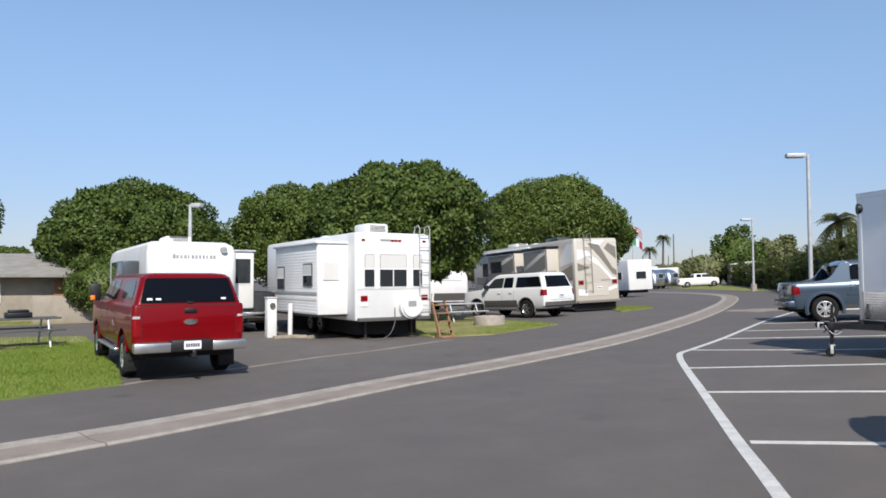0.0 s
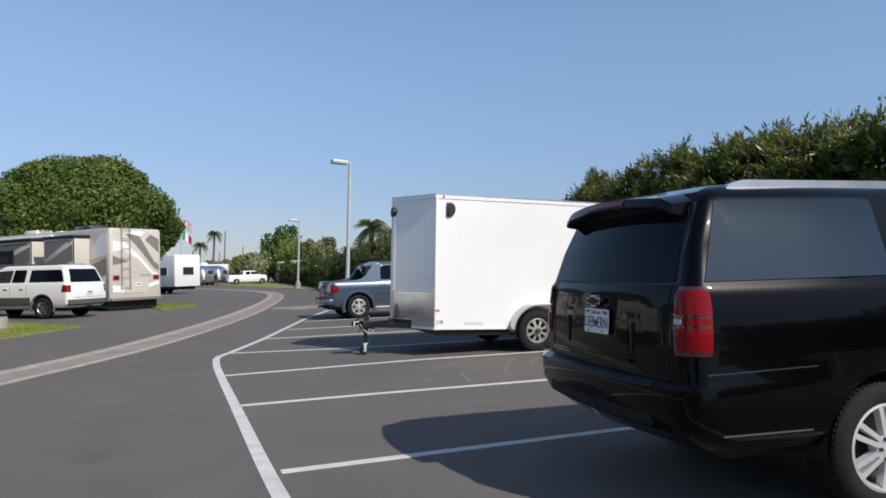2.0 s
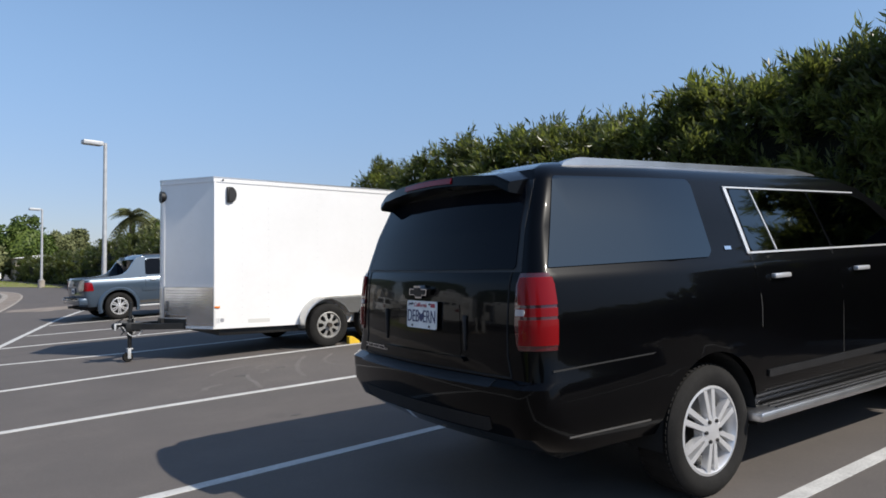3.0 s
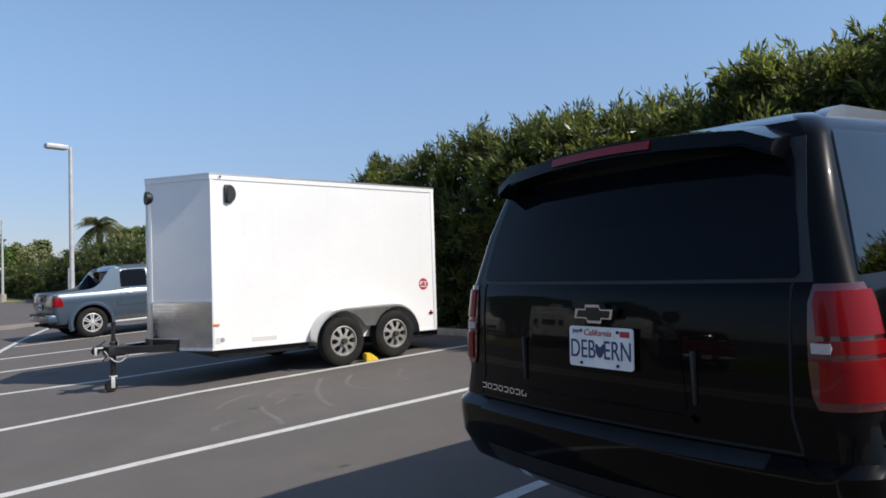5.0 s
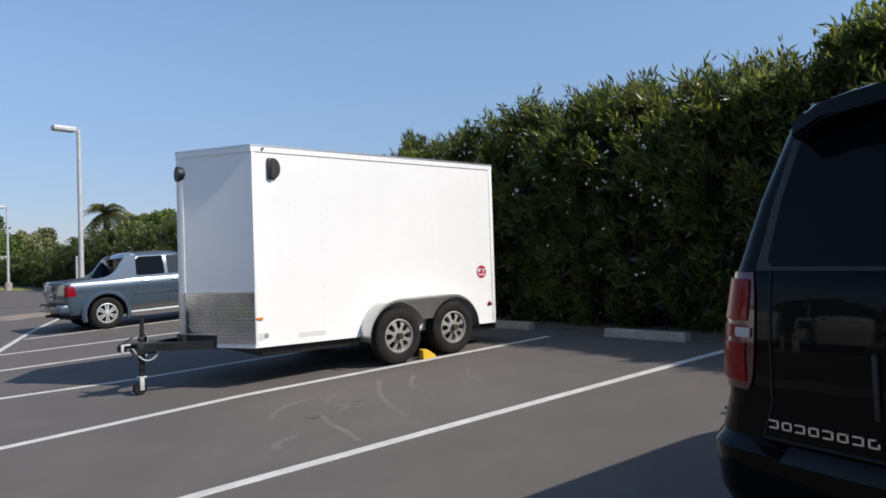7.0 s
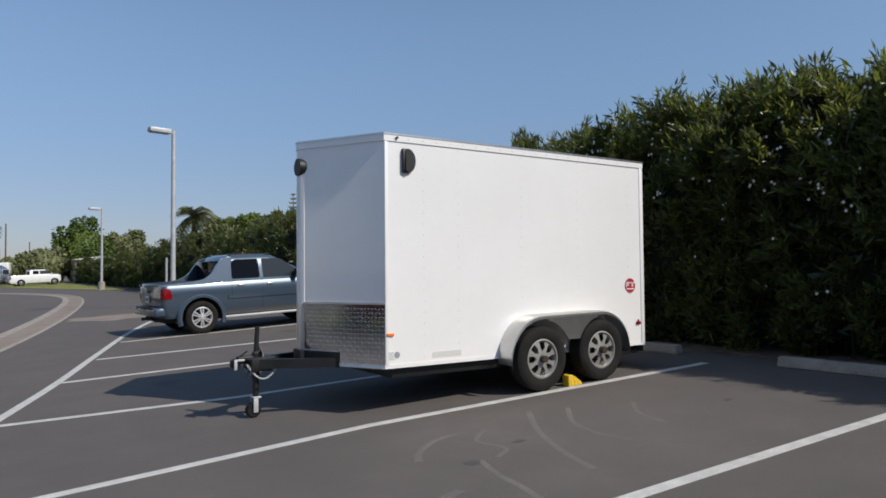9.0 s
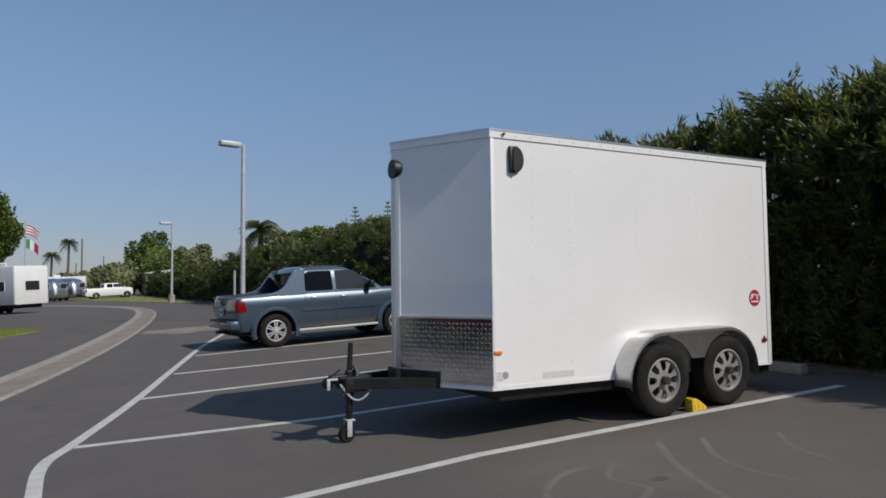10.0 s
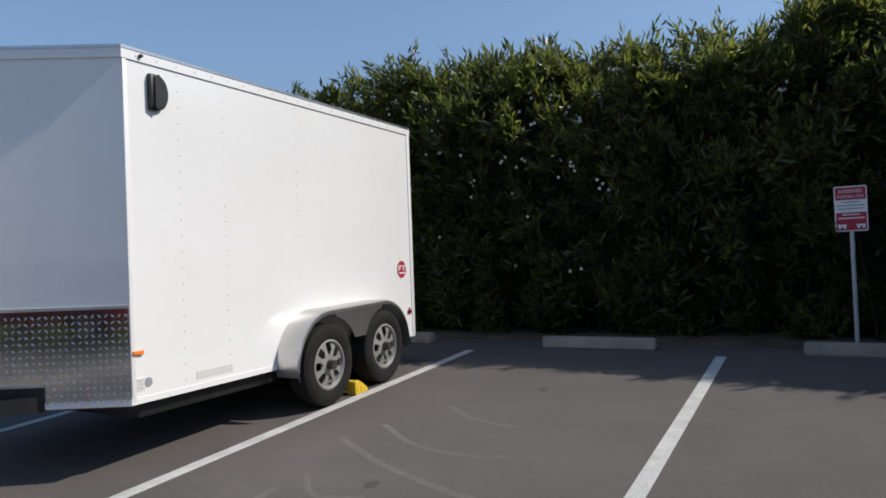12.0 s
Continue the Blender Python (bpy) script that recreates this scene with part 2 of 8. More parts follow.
def glass_material(name, col, rough):
    m, n, l, b = shader(name, rough)
    t = noise_tex(n, l, 3.0, 5, 0.7)
    r = ramp(n, [(0.35, (rough, rough, rough)), (0.8, (rough + 0.06,) * 3)])
    l.new(t.outputs["Fac"], r.inputs["Fac"])
    l.new(r.outputs["Color"], b.inputs["Roughness"])
    b.inputs["Base Color"].default_value = (*col, 1)
    b.inputs["IOR"].default_value = 1.45
    return m


TINT = glass_material("tinted_glass", (0.004, 0.005, 0.008), 0.02)
TINT.node_tree.nodes["Principled BSDF"].inputs["IOR"].default_value = 1.21
SIDE_GLASS = glass_material("mirror_tinted_glass", (0.088, 0.10, 0.105), 0.01)
SIDE_GLASS.node_tree.nodes["Principled BSDF"].inputs["Metallic"].default_value = 1.0
WINDOW = glass_material("grey_window_glass", (0.028, 0.032, 0.036), 0.03)


# ---- building helpers ----
def finish(me, smooth=35):
    if smooth:
        me.polygons.foreach_set("use_smooth", [True] * len(me.polygons))
        me.set_sharp_from_angle(angle=radians(smooth))
    me.update()


def part(name, bm, material, parent=None, label="", smooth=35):
    me = bpy.data.meshes.new(name)
    bmesh.ops.recalc_face_normals(bm, faces=bm.faces)
    bm.to_mesh(me)
    bm.free()
    me.materials.append(material)
    finish(me, smooth)
    ob = new(name, me)
    if parent:
        ob.parent = parent
    if label:
        ob["label"] = label
    return ob


def array_part(name, verts, faces, material, parent=None, label="", smooth=0):
    """A mesh from numpy arrays of corners and equal-sized faces."""
    me = bpy.data.meshes.new(name)
    k = faces.shape[1]
    me.vertices.add(len(verts))
    me.vertices.foreach_set("co", np.asarray(verts, dtype=np.float32).ravel())
    me.loops.add(faces.size)
    me.loops.foreach_set("vertex_index", faces.astype(np.int32).ravel())
    me.polygons.add(len(faces))
    me.polygons.foreach_set("loop_start", np.arange(len(faces), dtype=np.int32) * k)
    me.update(calc_edges=True)
    me.validate()
    me.materials.append(material)
    finish(me, smooth)
    ob = new(name, me)
    if parent:
        ob.parent = parent
    if label:
        ob["label"] = label
    return ob


def thing(name, m, label, category, group="", kind=""):
    ob = new(name)
    ob.empty_display_size = 0.2
    ob.matrix_world = m
    return tagged(ob, label, category, group, kind)


def box(bm, x0, x1, y0, y1, z0, z1, bevel=0.0, m=None):
    r = bmesh.ops.create_cube(bm, size=1)
    vs = r["verts"]
    for v in vs:
        v.co = Vector(((x0 + x1) / 2 + v.co.x * (x1 - x0), (y0 + y1) / 2 + v.co.y * (y1 - y0), (z0 + z1) / 2 + v.co.z * (z1 - z0)))
    if m:
        for v in vs:
            v.co = m @ v.co
    if bevel:
        es = list({e for v in vs for e in v.link_edges})
        bmesh.ops.bevel(bm, geom=es, offset=bevel, segments=2, affect="EDGES", profile=0.5)
    return bm


def boxes(*specs, bevel=0.0):
    bm = bmesh.new()
    for s in specs:
        box(bm, *s, bevel=bevel)
    return bm


def tube(bm, a, b, r, r2=None, seg=10, caps=True):
    a, b = Vector(a), Vector(b)
    d = b - a
    m = Matrix.Translation((a + b) / 2) @ d.to_track_quat("Z", "Y").to_matrix().to_4x4()
    bmesh.ops.create_cone(bm, cap_ends=caps, segments=seg, radius1=r, radius2=r if r2 is None else r2, depth=d.length, matrix=m)
    return bm


def pipe(bm, pts, r, seg=8):
    for a, b in zip(pts[:-1], pts[1:]):
        tube(bm, a, b, r, seg=seg)
    for p in pts[1:-1]:
        bmesh.ops.create_uvsphere(bm, u_segments=seg, v_segments=5, radius=r, matrix=Matrix.Translation(p))
    return bm


def prism(bm, poly, fn, near, far):
    """A polygon of 2D points made solid: fn(u, v, depth) gives the place."""
    a = [bm.verts.new(fn(u, v, near)) for u, v in poly]
    b = [bm.verts.new(fn(u, v, far)) for u, v in poly]
    bm.faces.new(a)
    bm.faces.new(b[::-1])
    for i in range(len(poly)):
        j = (i + 1) % len(poly)
        bm.faces.new((a[j], a[i], b[i], b[j]))
    return bm


def rounded(poly, r, seg=4):
    """Round the corners of a 2D polygon."""
    res = []
    n = len(poly)
    for i in range(n):
        p, q, s = Vector(poly[i - 1]), Vector(poly[i]), Vector(poly[(i + 1) % n])
        k = min(r, (p - q).length * 0.45, (s - q).length * 0.45)
        a, c = q + (p - q).normalized() * k, q + (s - q).normalized() * k
        for t in range(seg + 1):
            t /= seg
            res.append(tuple(a * (1 - t) ** 2 + q * 2 * t * (1 - t) + c * t * t))
    return res


def lathe(bm, profile, m, seg=32, closed=True):
    """Turn a profile of (radius, along) about the y axis of m."""
    rings = []
    for i in range(seg):
        a = 2 * math.pi * i / seg
        rings.append([bm.verts.new(m @ Vector((r * math.cos(a), y, r * math.sin(a)))) for r, y in profile])
    k = len(profile)
    for i in range(seg):
        p, q = rings[i], rings[(i + 1) % seg]
        for j in range(k if closed else k - 1):
            jj = (j + 1) % k
            bm.faces.new((p[j], q[j], q[jj], p[jj]))
    return bm


def text_part(name, text, size, m, material, parent, depth=0.001, sx=1.0):
    """Lettering with the built-in font, centred on m, made into a mesh."""
    c = bpy.data.curves.new(name, "FONT")
    c.body, c.size, c.align_x, c.align_y, c.extrude = text, size, "CENTER", "CENTER", depth
    tmp = bpy.data.objects.new(name, c)
    me = bpy.data.meshes.new_from_object(tmp)
    bpy.data.objects.remove(tmp)
    me.transform(m @ Matrix.Diagonal((sx, 1, 1, 1)))
    me.materials.append(material)
    ob = new(name, me)
    ob.parent = parent
    return ob


# ---- the lie of the land: the car park falls gently to the gutter ----
def lie(x):
    lo = 0.044 * x - 0.08
    lo = -0.34 + 0.02 * math.log1p(math.exp(min(60, (lo + 0.34) / 0.02)))
    return 0.42 - 0.02 * math.log1p(math.exp(min(60, (0.42 - lo) / 0.02)))


def on_land(x, y, heading, lift=0.0):
    """A pose on the ground, leaning with it."""
    c, s = math.cos(radians(heading)), math.sin(radians(heading))
    slope = (lie(x + 0.5) - lie(x - 0.5))
    n = Vector((-slope, 0, 1)).normalized()
    f = Vector((c, s, slope * c)).normalized()
    l = n.cross(f)
    m = Matrix((f, l, n)).transposed().to_4x4()
    m.translation = (x, y, lie(x) + lift)
    return m


# ---- ground, gutter, markings ----
def ground_sheet():
    xs = np.concatenate([[-2500, -600, -200], np.arange(-60, -12, 6.0), np.arange(-12, 12.01, 0.5), np.arange(15, 60, 6.0), [90, 250, 700, 2500]])
    ys = np.concatenate([[-2500, -400, -80], np.arange(-30, 200, 5.0), [260, 500, 1000, 2800]])
    v = np.array([(x, y, lie(x)) for y in ys for x in xs])
    nx = len(xs)
    f = np.array([(j * nx + i, j * nx + i + 1, (j + 1) * nx + i + 1, (j + 1) * nx + i) for j in range(len(ys) - 1) for i in range(nx - 1)])
    return tagged(array_part("ground", v, f, ASPHALT, smooth=60), "dark grey asphalt of the camp road and car park", "ground", kind="structure")


ground_sheet()


def smooth_path(pts, n=6):
    """Catmull-Rom through plan points."""
    p = [Vector(a) for a in pts]
    p = [2 * p[0] - p[1]] + p + [2 * p[-1] - p[-2]]
    res = []
    for i in range(1, len(p) - 2):
        for k in range(n):
            t = k / n
            a, b, c, d = p[i - 1:i + 3]
            res.append(0.5 * (2 * b + (c - a) * t + (2 * a - 5 * b + 4 * c - d) * t * t + (3 * b - a - 3 * c + d) * t ** 3))
    return res + [p[-2]]


def sideways(path, i):
    d = (path[min(i + 1, len(path) - 1)] - path[max(i - 1, 0)]).normalized()
    return Vector((-d.y, d.x))


def ribbon(bm, path, profile):
    """Sweep a profile of (offset to the left, height) along a plan path over the land."""
    rows = []
    for i, p in enumerate(path):
        s = sideways(path, i)
        row = []
        for o, h in profile:
            q = p + s * o
            row.append(bm.verts.new((q.x, q.y, lie(q.x) + h)))
        rows.append(row)
    k = len(profile)
    for a, b in zip(rows[:-1], rows[1:]):
        for j in range(k):
            jj = (j + 1) % k
            bm.faces.new((a[j], b[j], b[jj], a[jj]))
    bm.faces.new(rows[0])
    bm.faces.new(rows[-1][::-1])
    return bm


def gutter():
    g = thing("valley_gutter", pose(0, 0, 0), "shallow pale concrete drain between road and pitches", "drain", kind="structure")
    mid = smooth_path([(-9.5, -2.2), (-7.6, 1.8), (-5.95, 5.25), (-5.40, 6.33), (-4.67, 7.95), (-3.70, 10.35), (-2.5, 12.9), (-0.95, 16.9), (0.72, 23.2), (2.3, 31.0), (3.75, 40.2), (4.6, 48), (4.75, 54.5), (3.9, 62), (1.6, 72), (-3, 86), (-12, 104)], 10)
    start, run = 0, 0.0
    for i in range(1, len(mid)):
        run += (mid[i] - mid[i - 1]).length
        if run > 2.9 or i == len(mid) - 1:
            seg = [v.copy() for v in mid[start:i + 1]]
            d = (seg[-1] - seg[-2]).normalized()
            seg[-1] = seg[-1] - d * 0.018
            part("slab", ribbon(bmesh.new(), seg, [(0.18, 0.014), (0.0, 0.006), (-0.1, 0.010), (-0.40, 0.020), (-0.40, -0.06), (0.18, -0.06)]), CONCRETE, g, smooth=20)
            part("slab_rim", ribbon(bmesh.new(), seg, [(0.47, 0.012), (0.43, 0.028), (0.182, 0.017), (0.182, -0.06), (0.47, -0.06)]), PALE_CONCRETE, g, "paler raised concrete rim", smooth=20)
            part("slab_rim", ribbon(bmesh.new(), seg, [(-0.402, 0.023), (-0.46, 0.026), (-0.50, 0.012), (-0.50, -0.06), (-0.402, -0.06)]), PALE_CONCRETE, g, "paler raised concrete rim", smooth=20)
            start, run = i, 0.0


gutter()


def painted_line(pts, width=0.1, label="worn white painted parking line on asphalt", mat=None, name="parking_line"):
    path = [Vector(p) for p in pts]
    dense = []
    for a, b in zip(path[:-1], path[1:]):
        n = max(1, int((b - a).length / 0.4))
        dense += [a.lerp(b, k / n) for k in range(n)]
    dense.append(path[-1])
    h = width / 2
    ob = part(name, ribbon(bmesh.new(), dense, [(h, 0.004), (-h, 0.004), (-h, 0.0), (h, 0.0)]), mat or LINE_PAINT, smooth=0)
    return tagged(ob, label, "road marking", "parking lines", "structure")


border = smooth_path([(1.2, -6), (1.05, 1.0), (0.90, 4.8), (0.80, 6.6), (0.69, 9.1), (0.57, 11.8), (0.535, 13.1), (0.58, 14.0), (0.83, 14.75), (1.55, 17.0), (2.4, 20.0), (3.5, 23.8), (4.55, 26.9), (5.1, 28.4)], 8)
painted_line([tuple(p) for p in border], 0.11, "long white painted edge line of the car park")
for bay in ([(1.2, -3.9), (8.25, -3.9)], [(1.13, -1.3), (8.25, -1.3)], [(1.1, 1.3), (8.25, 1.3)], [(1.0, 3.95), (4.2, 3.94), (8.25, 3.9)], [(0.9, 6.47), (3.75, 6.57), (8.25, 6.5)], [(0.72, 9.22), (2.3, 9.26), (4.3, 9.225), (8.28, 9.13)],
            [(0.62, 11.65), (3.6, 11.92), (8.18, 11.8)], [(0.82, 14.52), (3.1, 14.15), (8.2, 14.1)], [(1.6, 17.0), (4.0, 16.95), (8.2, 16.9)], [(2.3, 19.25), (5.8, 19.12), (8.2, 19.1)], [(3.05, 21.85), (7.1, 22.1), (8.2, 22.1)]):
    painted_line(bay, 0.1)


def scuff_run(pts, w):
    path = smooth_path(pts, 8)
    bm = ribbon(bmesh.new(), path, [(w, 0.0004), (w * 0.5, 0.0016), (-w * 0.5, 0.0016), (-w, 0.0004), (-w, -0.002), (w, -0.002)])
    tagged(part("tyre_scuff", bm, SCUFF, smooth=0), "faint pale curved tyre scuff on asphalt", "stain", "tyre scuffs", "structure")


for run, w in (([(4.05, 11.15), (3.78, 11.1), (3.5, 10.9), (3.36, 10.68)], 0.028), ([(4.25, 11.1), (4.0, 10.85), (4.05, 10.55), (3.85, 10.4)], 0.022),
               ([(3.72, 10.42), (3.62, 10.1), (3.58, 9.8), (3.50, 9.45)], 0.026), ([(4.95, 11.35), (4.55, 10.75), (4.3, 10.2), (4.17, 9.75)], 0.030),
               ([(5.3, 11.2), (4.95, 10.75), (4.85, 10.35), (4.9, 10.05)], 0.026), ([(5.9, 10.95), (5.6, 10.6), (5.5, 10.2)], 0.022), ([(3.25, 10.0), (3.05, 9.92), (2.98, 9.75)], 0.035)):
    scuff_run(run, w)


def sand_drift():
    rnd = random.Random(9)
    ring = [(4.3 + 1.6 * math.cos(a) * rnd.uniform(0.8, 1.15), 30.2 + 1.35 * math.sin(a) * rnd.uniform(0.75, 1.2)) for a in np.linspace(0, 2 * math.pi, 25)[:-1]]
    bm = prism(bmesh.new(), ring, lambda u, v, d: (u, v, lie(u) + d), 0.004, 0.0)
    tagged(part("sand_patch", bm, CONCRETE, smooth=0), "thin pale drift of sand on the asphalt", "sand", kind="structure")


sand_drift()


def blot(x, y, r, seed):
    rnd = random.Random(seed)
    poly = [(x + r * math.cos(a) * rnd.uniform(0.6, 1.2) * 1.4, y + r * math.sin(a) * rnd.uniform(0.6, 1.2)) for a in np.linspace(0, 2 * math.pi, 13)[:-1]]
    bm = prism(bmesh.new(), poly, lambda u, v, d: (u, v, lie(u) + d), 0.0015, -0.002)
    tagged(part("oil_spot", bm, OIL, smooth=0), "small dark oil spot on asphalt", "stain", "oil spots", "structure")


for i, (x, y, r) in enumerate(((3.65, 10.42, 0.055), (4.25, 10.63, 0.045), (6.6, 10.4, 0.04), (3.2, 7.9, 0.035))):
    blot(x, y, r, i)
bm = boxes((-0.08, 0.08, -0.02, 0.02, 0, 0.01), bevel=0.004)
tagged(part("litter_scrap", bm, WHITE_PRINT), "small white scrap of paper on the road", "litter").matrix_world = on_land(-0.95, 3.55, 20)


def lawn(name, poly, mat, label, blades, seed, tall=0.05):
    """A patch of turf with blades of grass."""
    t = thing(name, pose(0, 0, 0), label, "grass", kind="stuff")
    part("turf", prism(bmesh.new(), poly, lambda u, v, d: (u, v, lie(u) + d), 0.03, -0.02), mat, t, smooth=0)
    rng = np.random.default_rng(seed)
    xs, ys = [p[0] for p in poly], [p[1] for p in poly]
    pts = []
    while len(pts) < blades:
        q = rng.uniform((min(xs), min(ys)), (max(xs), max(ys)), (blades, 2))
        keep = np.zeros(len(q), bool)
        for i in range(len(poly)):
            (x1, y1), (x2, y2) = poly[i - 1], poly[i]
            if y1 != y2:
                keep ^= ((y1 > q[:, 1]) != (y2 > q[:, 1])) & (q[:, 0] < (x2 - x1) * (q[:, 1] - y1) / (y2 - y1) + x1)
        pts += list(q[keep])
    p = np.array(pts[:blades])
    z = np.array([lie(x) for x in p[:, 0]]) + 0.028
    a, h, w = rng.uniform(0, 6.28, blades), rng.uniform(0.5, 1.3, blades) * tall, rng.uniform(0.004, 0.010, blades)
    dx, dy = np.cos(a), np.sin(a)
    lean = rng.normal(0, 0.5, (blades, 2)) * tall
    base = np.column_stack([p, z])
    v = np.stack([base + np.column_stack([dx * w, dy * w, 0 * w]), base - np.column_stack([dx * w, dy * w, 0 * w]), base + np.column_stack([lean, h])], 1).reshape(-1, 3)
    array_part("grass_blades", v, np.arange(blades * 3).reshape(-1, 3), GRASS, t)
    return t


lawn("lawn", [(-9.4, 4.0), (-8.75, 7.63), (-8.58, 8.02), (-8.4, 8.6), (-8.15, 9.3), (-9.8, 11.0), (-13.0, 14.0), (-14.9, 15.6), (-14.5, 12.4), (-14.7, 8.0), (-14, 3)], TURF, "mown green lawn beside the road", 60000, 1, 0.055)
lawn("lawn", [(-14.91, 15.61), (-16.3, 16.9), (-18.3, 15.9), (-22.0, 12.0), (-20.0, 6.0), (-14.71, 8.0), (-14.51, 12.4)], DRY_TURF, "dry yellowed edge of the lawn along the back road", 14000, 6, 0.05)
lawn("lawn", [(-6.1, 19.3), (-4.5, 20.0), (-3.1, 24.1), (-4.6, 26.2), (-9.5, 30.5), (-12.5, 27.0), (-9.0, 22.0)], DRY_TURF, "patchy dry grass strip with a concrete fire ring", 26000, 2, 0.06)
lawn("lawn", [(-1.4, 32.6), (0.0, 35.8), (-0.6, 38.0), (-3.5, 40.0), (-2.0, 35.5)], DRY_TURF, "thin dry grass strip behind the motorhome", 6000, 3, 0.06)
lawn("lawn", [(-23.4, 20.3), (-21.9, 22.7), (-20.0, 25.5), (-23.0, 26.5), (-27.0, 23.5), (-29.0, 19.0)], DRY_TURF, "dry grass beside the back road", 8000, 4, 0.06)
lawn("lawn", [(3.5, 92), (8.6, 60), (9.3, 62), (9.6, 118), (0, 118)], DRY_TURF, "dry grass strip below the far hedge", 8000, 5, 0.1)
painted_line([(-8.2, 9.25), (-8.04, 10.31), (-7.49, 11.92), (-6.99, 13.79), (-6.4, 15.1), (-5.6, 17.8), (-5.3, 18.5)], 0.14, "pale concrete edging strip along the pitches", CONCRETE, "edging_strip")
litter_bed = part("hedge_bed", prism(bmesh.new(), [(8.75, -14), (8.9, 13), (8.8, 17.5), (9.0, 30), (9.3, 62), (9.6, 118), (13, 118), (13, -14)], lambda u, v, d: (u, v, lie(u) + d), 0.035, -0.03), SOIL, smooth=0)
tagged(litter_bed, "bare soil and leaf litter under the hedge", "soil", kind="structure")


def wheel_stop(y, tilt=0.0, x=8.55):
    bm = bmesh.new()
    prof = [(-0.085, 0), (-0.06, 0.12), (0.06, 0.12), (0.085, 0)]
    prism(bm, prof, lambda u, v, d: (u, d, v), -0.62, 0.62)
    bmesh.ops.bevel(bm, geom=[e for e in bm.edges], offset=0.014, segments=2, affect="EDGES")
    for v in bm.verts:
        v.co += Vector((random.uniform(-0.003, 0.003), 0, random.uniform(-0.003, 0.003)))
    ob = tagged(part("wheel_stop", bm, PALE_CONCRETE), "worn pale concrete wheel stop at the head of a parking bay", "wheel stop", "wheel stops")
    ob.matrix_world = on_land(x, y, tilt)


for y in (-0.2, 2.55, 5.2, 7.78, 10.42, 13.1, 15.7, 18.2, 20.8):
    wheel_stop(y, random.uniform(-2, 2))


# ---- wheels ----
def tyre_profile(R, W, rim):
    h = W / 2
    return [(rim, -h * 0.85), (rim + 0.02, -h * 0.97), ((R + rim) / 2, -h), (R - 0.035, -h * 0.96), (R - 0.008, -h * 0.78), (R, -h * 0.5), (R, 0), (R, h * 0.5), (R - 0.008, h * 0.78), (R - 0.035, h * 0.96), ((R + rim) / 2, h), (rim + 0.02, h * 0.97), (rim, h * 0.85)]


def wheel(parent, x, y, z, R=0.4, W=0.26, rim=0.25, side=1, style="alloy", spokes=6, mat=None, tread=36):
    """One road wheel; its outer face looks to side * y."""
    mat = mat or SILVER
    m = Matrix.Translation((x, y, z))
    bm = bmesh.new()
    lathe(bm, tyre_profile(R, W, rim), m, 64)
    w = part("wheel", bm, RUBBER, parent)
    if tread:
        bm = bmesh.new()
        for i in range(tread):
            for k in (-0.25, 0.0, 0.25):
                a = 360 / tread * (i + (0.5 if k else 0))
                mm = m @ Matrix.Rotation(radians(a), 4, "Y")
                box(bm, -0.011, 0.011, (k - 0.11) * W, (k + 0.11) * W, R - 0.008, R + 0.0008, 0, mm)
        part("tread_pattern", bm, RUBBER, w, smooth=0)["kind"] = "stuff"
    s = side * W / 2
    bm = bmesh.new()
    o = s * 0.86
    lathe(bm, [(rim + 0.004, o), (rim - 0.012, o + side * 0.004), (rim - 0.03, o - side * 0.02), (rim - 0.035, s * 0.1), (rim + 0.004, s * 0.1)], m, 40)
    part("rim", bm, mat, w)
    bm = bmesh.new()
    lathe(bm, [(0.001, s * 0.2), (rim - 0.034, s * 0.2), (rim - 0.034, s * 0.12), (0.001, s * 0.12)], m, 32, True)
    part("brake_disc", bm, BLACK_STEEL, w)
    bm = bmesh.new()
    if style == "alloy":
        for i in range(spokes):
            for d in (-1, 1):
                mm = m @ Matrix.Rotation(2 * math.pi * i / spokes, 4, "Y")
                wd, sp = rim * 0.052, rim * 0.115
                bmv = [(-wd + d * sp * 0.55, rim * 0.2), (wd + d * sp * 0.55, rim * 0.2), (wd * 1.25 + d * sp * 1.25, rim * 0.97), (-wd * 1.25 + d * sp * 1.25, rim * 0.97)]
                prism(bm, bmv, lambda u, v, dd: mm @ Vector((u, dd + side * 0.02 * (1 - v / rim), v)), o - side * 0.002, o - side * 0.045)
        lathe(bm, [(0.001, o + side * 0.02), (rim * 0.16, o + side * 0.018), (rim * 0.34, o + side * 0.006), (rim * 0.34, o - side * 0.05), (0.001, o - side * 0.05)], m, 24)
        part("spokes", bm, mat, w)
        for i in range(6):
            bm = bmesh.new()
            a = 2 * math.pi * i / 6
            p = m @ Vector((rim * 0.25 * math.cos(a), o, rim * 0.25 * math.sin(a)))
            tube(bm, p - Vector((0, side * 0.01, 0)), p + Vector((0, side * 0.022, 0)), 0.011, seg=6)
            part("lug_nut", bm, BLACK_STEEL, w)
    else:
        for i in range(spokes):
            mm = m @ Matrix.Rotation(2 * math.pi * (i + 0.5) / spokes, 4, "Y")
            bmv = [(-rim * 0.13, rim * 0.3), (rim * 0.13, rim * 0.3), (rim * 0.085, rim * 0.60), (rim * 0.17, rim * 0.84), (rim * 0.30, rim * 0.93), (-rim * 0.30, rim * 0.93), (-rim * 0.17, rim * 0.84), (-rim * 0.085, rim * 0.60)]
            prism(bm, bmv, lambda u, v, dd: mm @ Vector((u, dd + side * 0.03 * math.sin(v / rim * 3), v)), o - side * 0.03, o - side * 0.04)
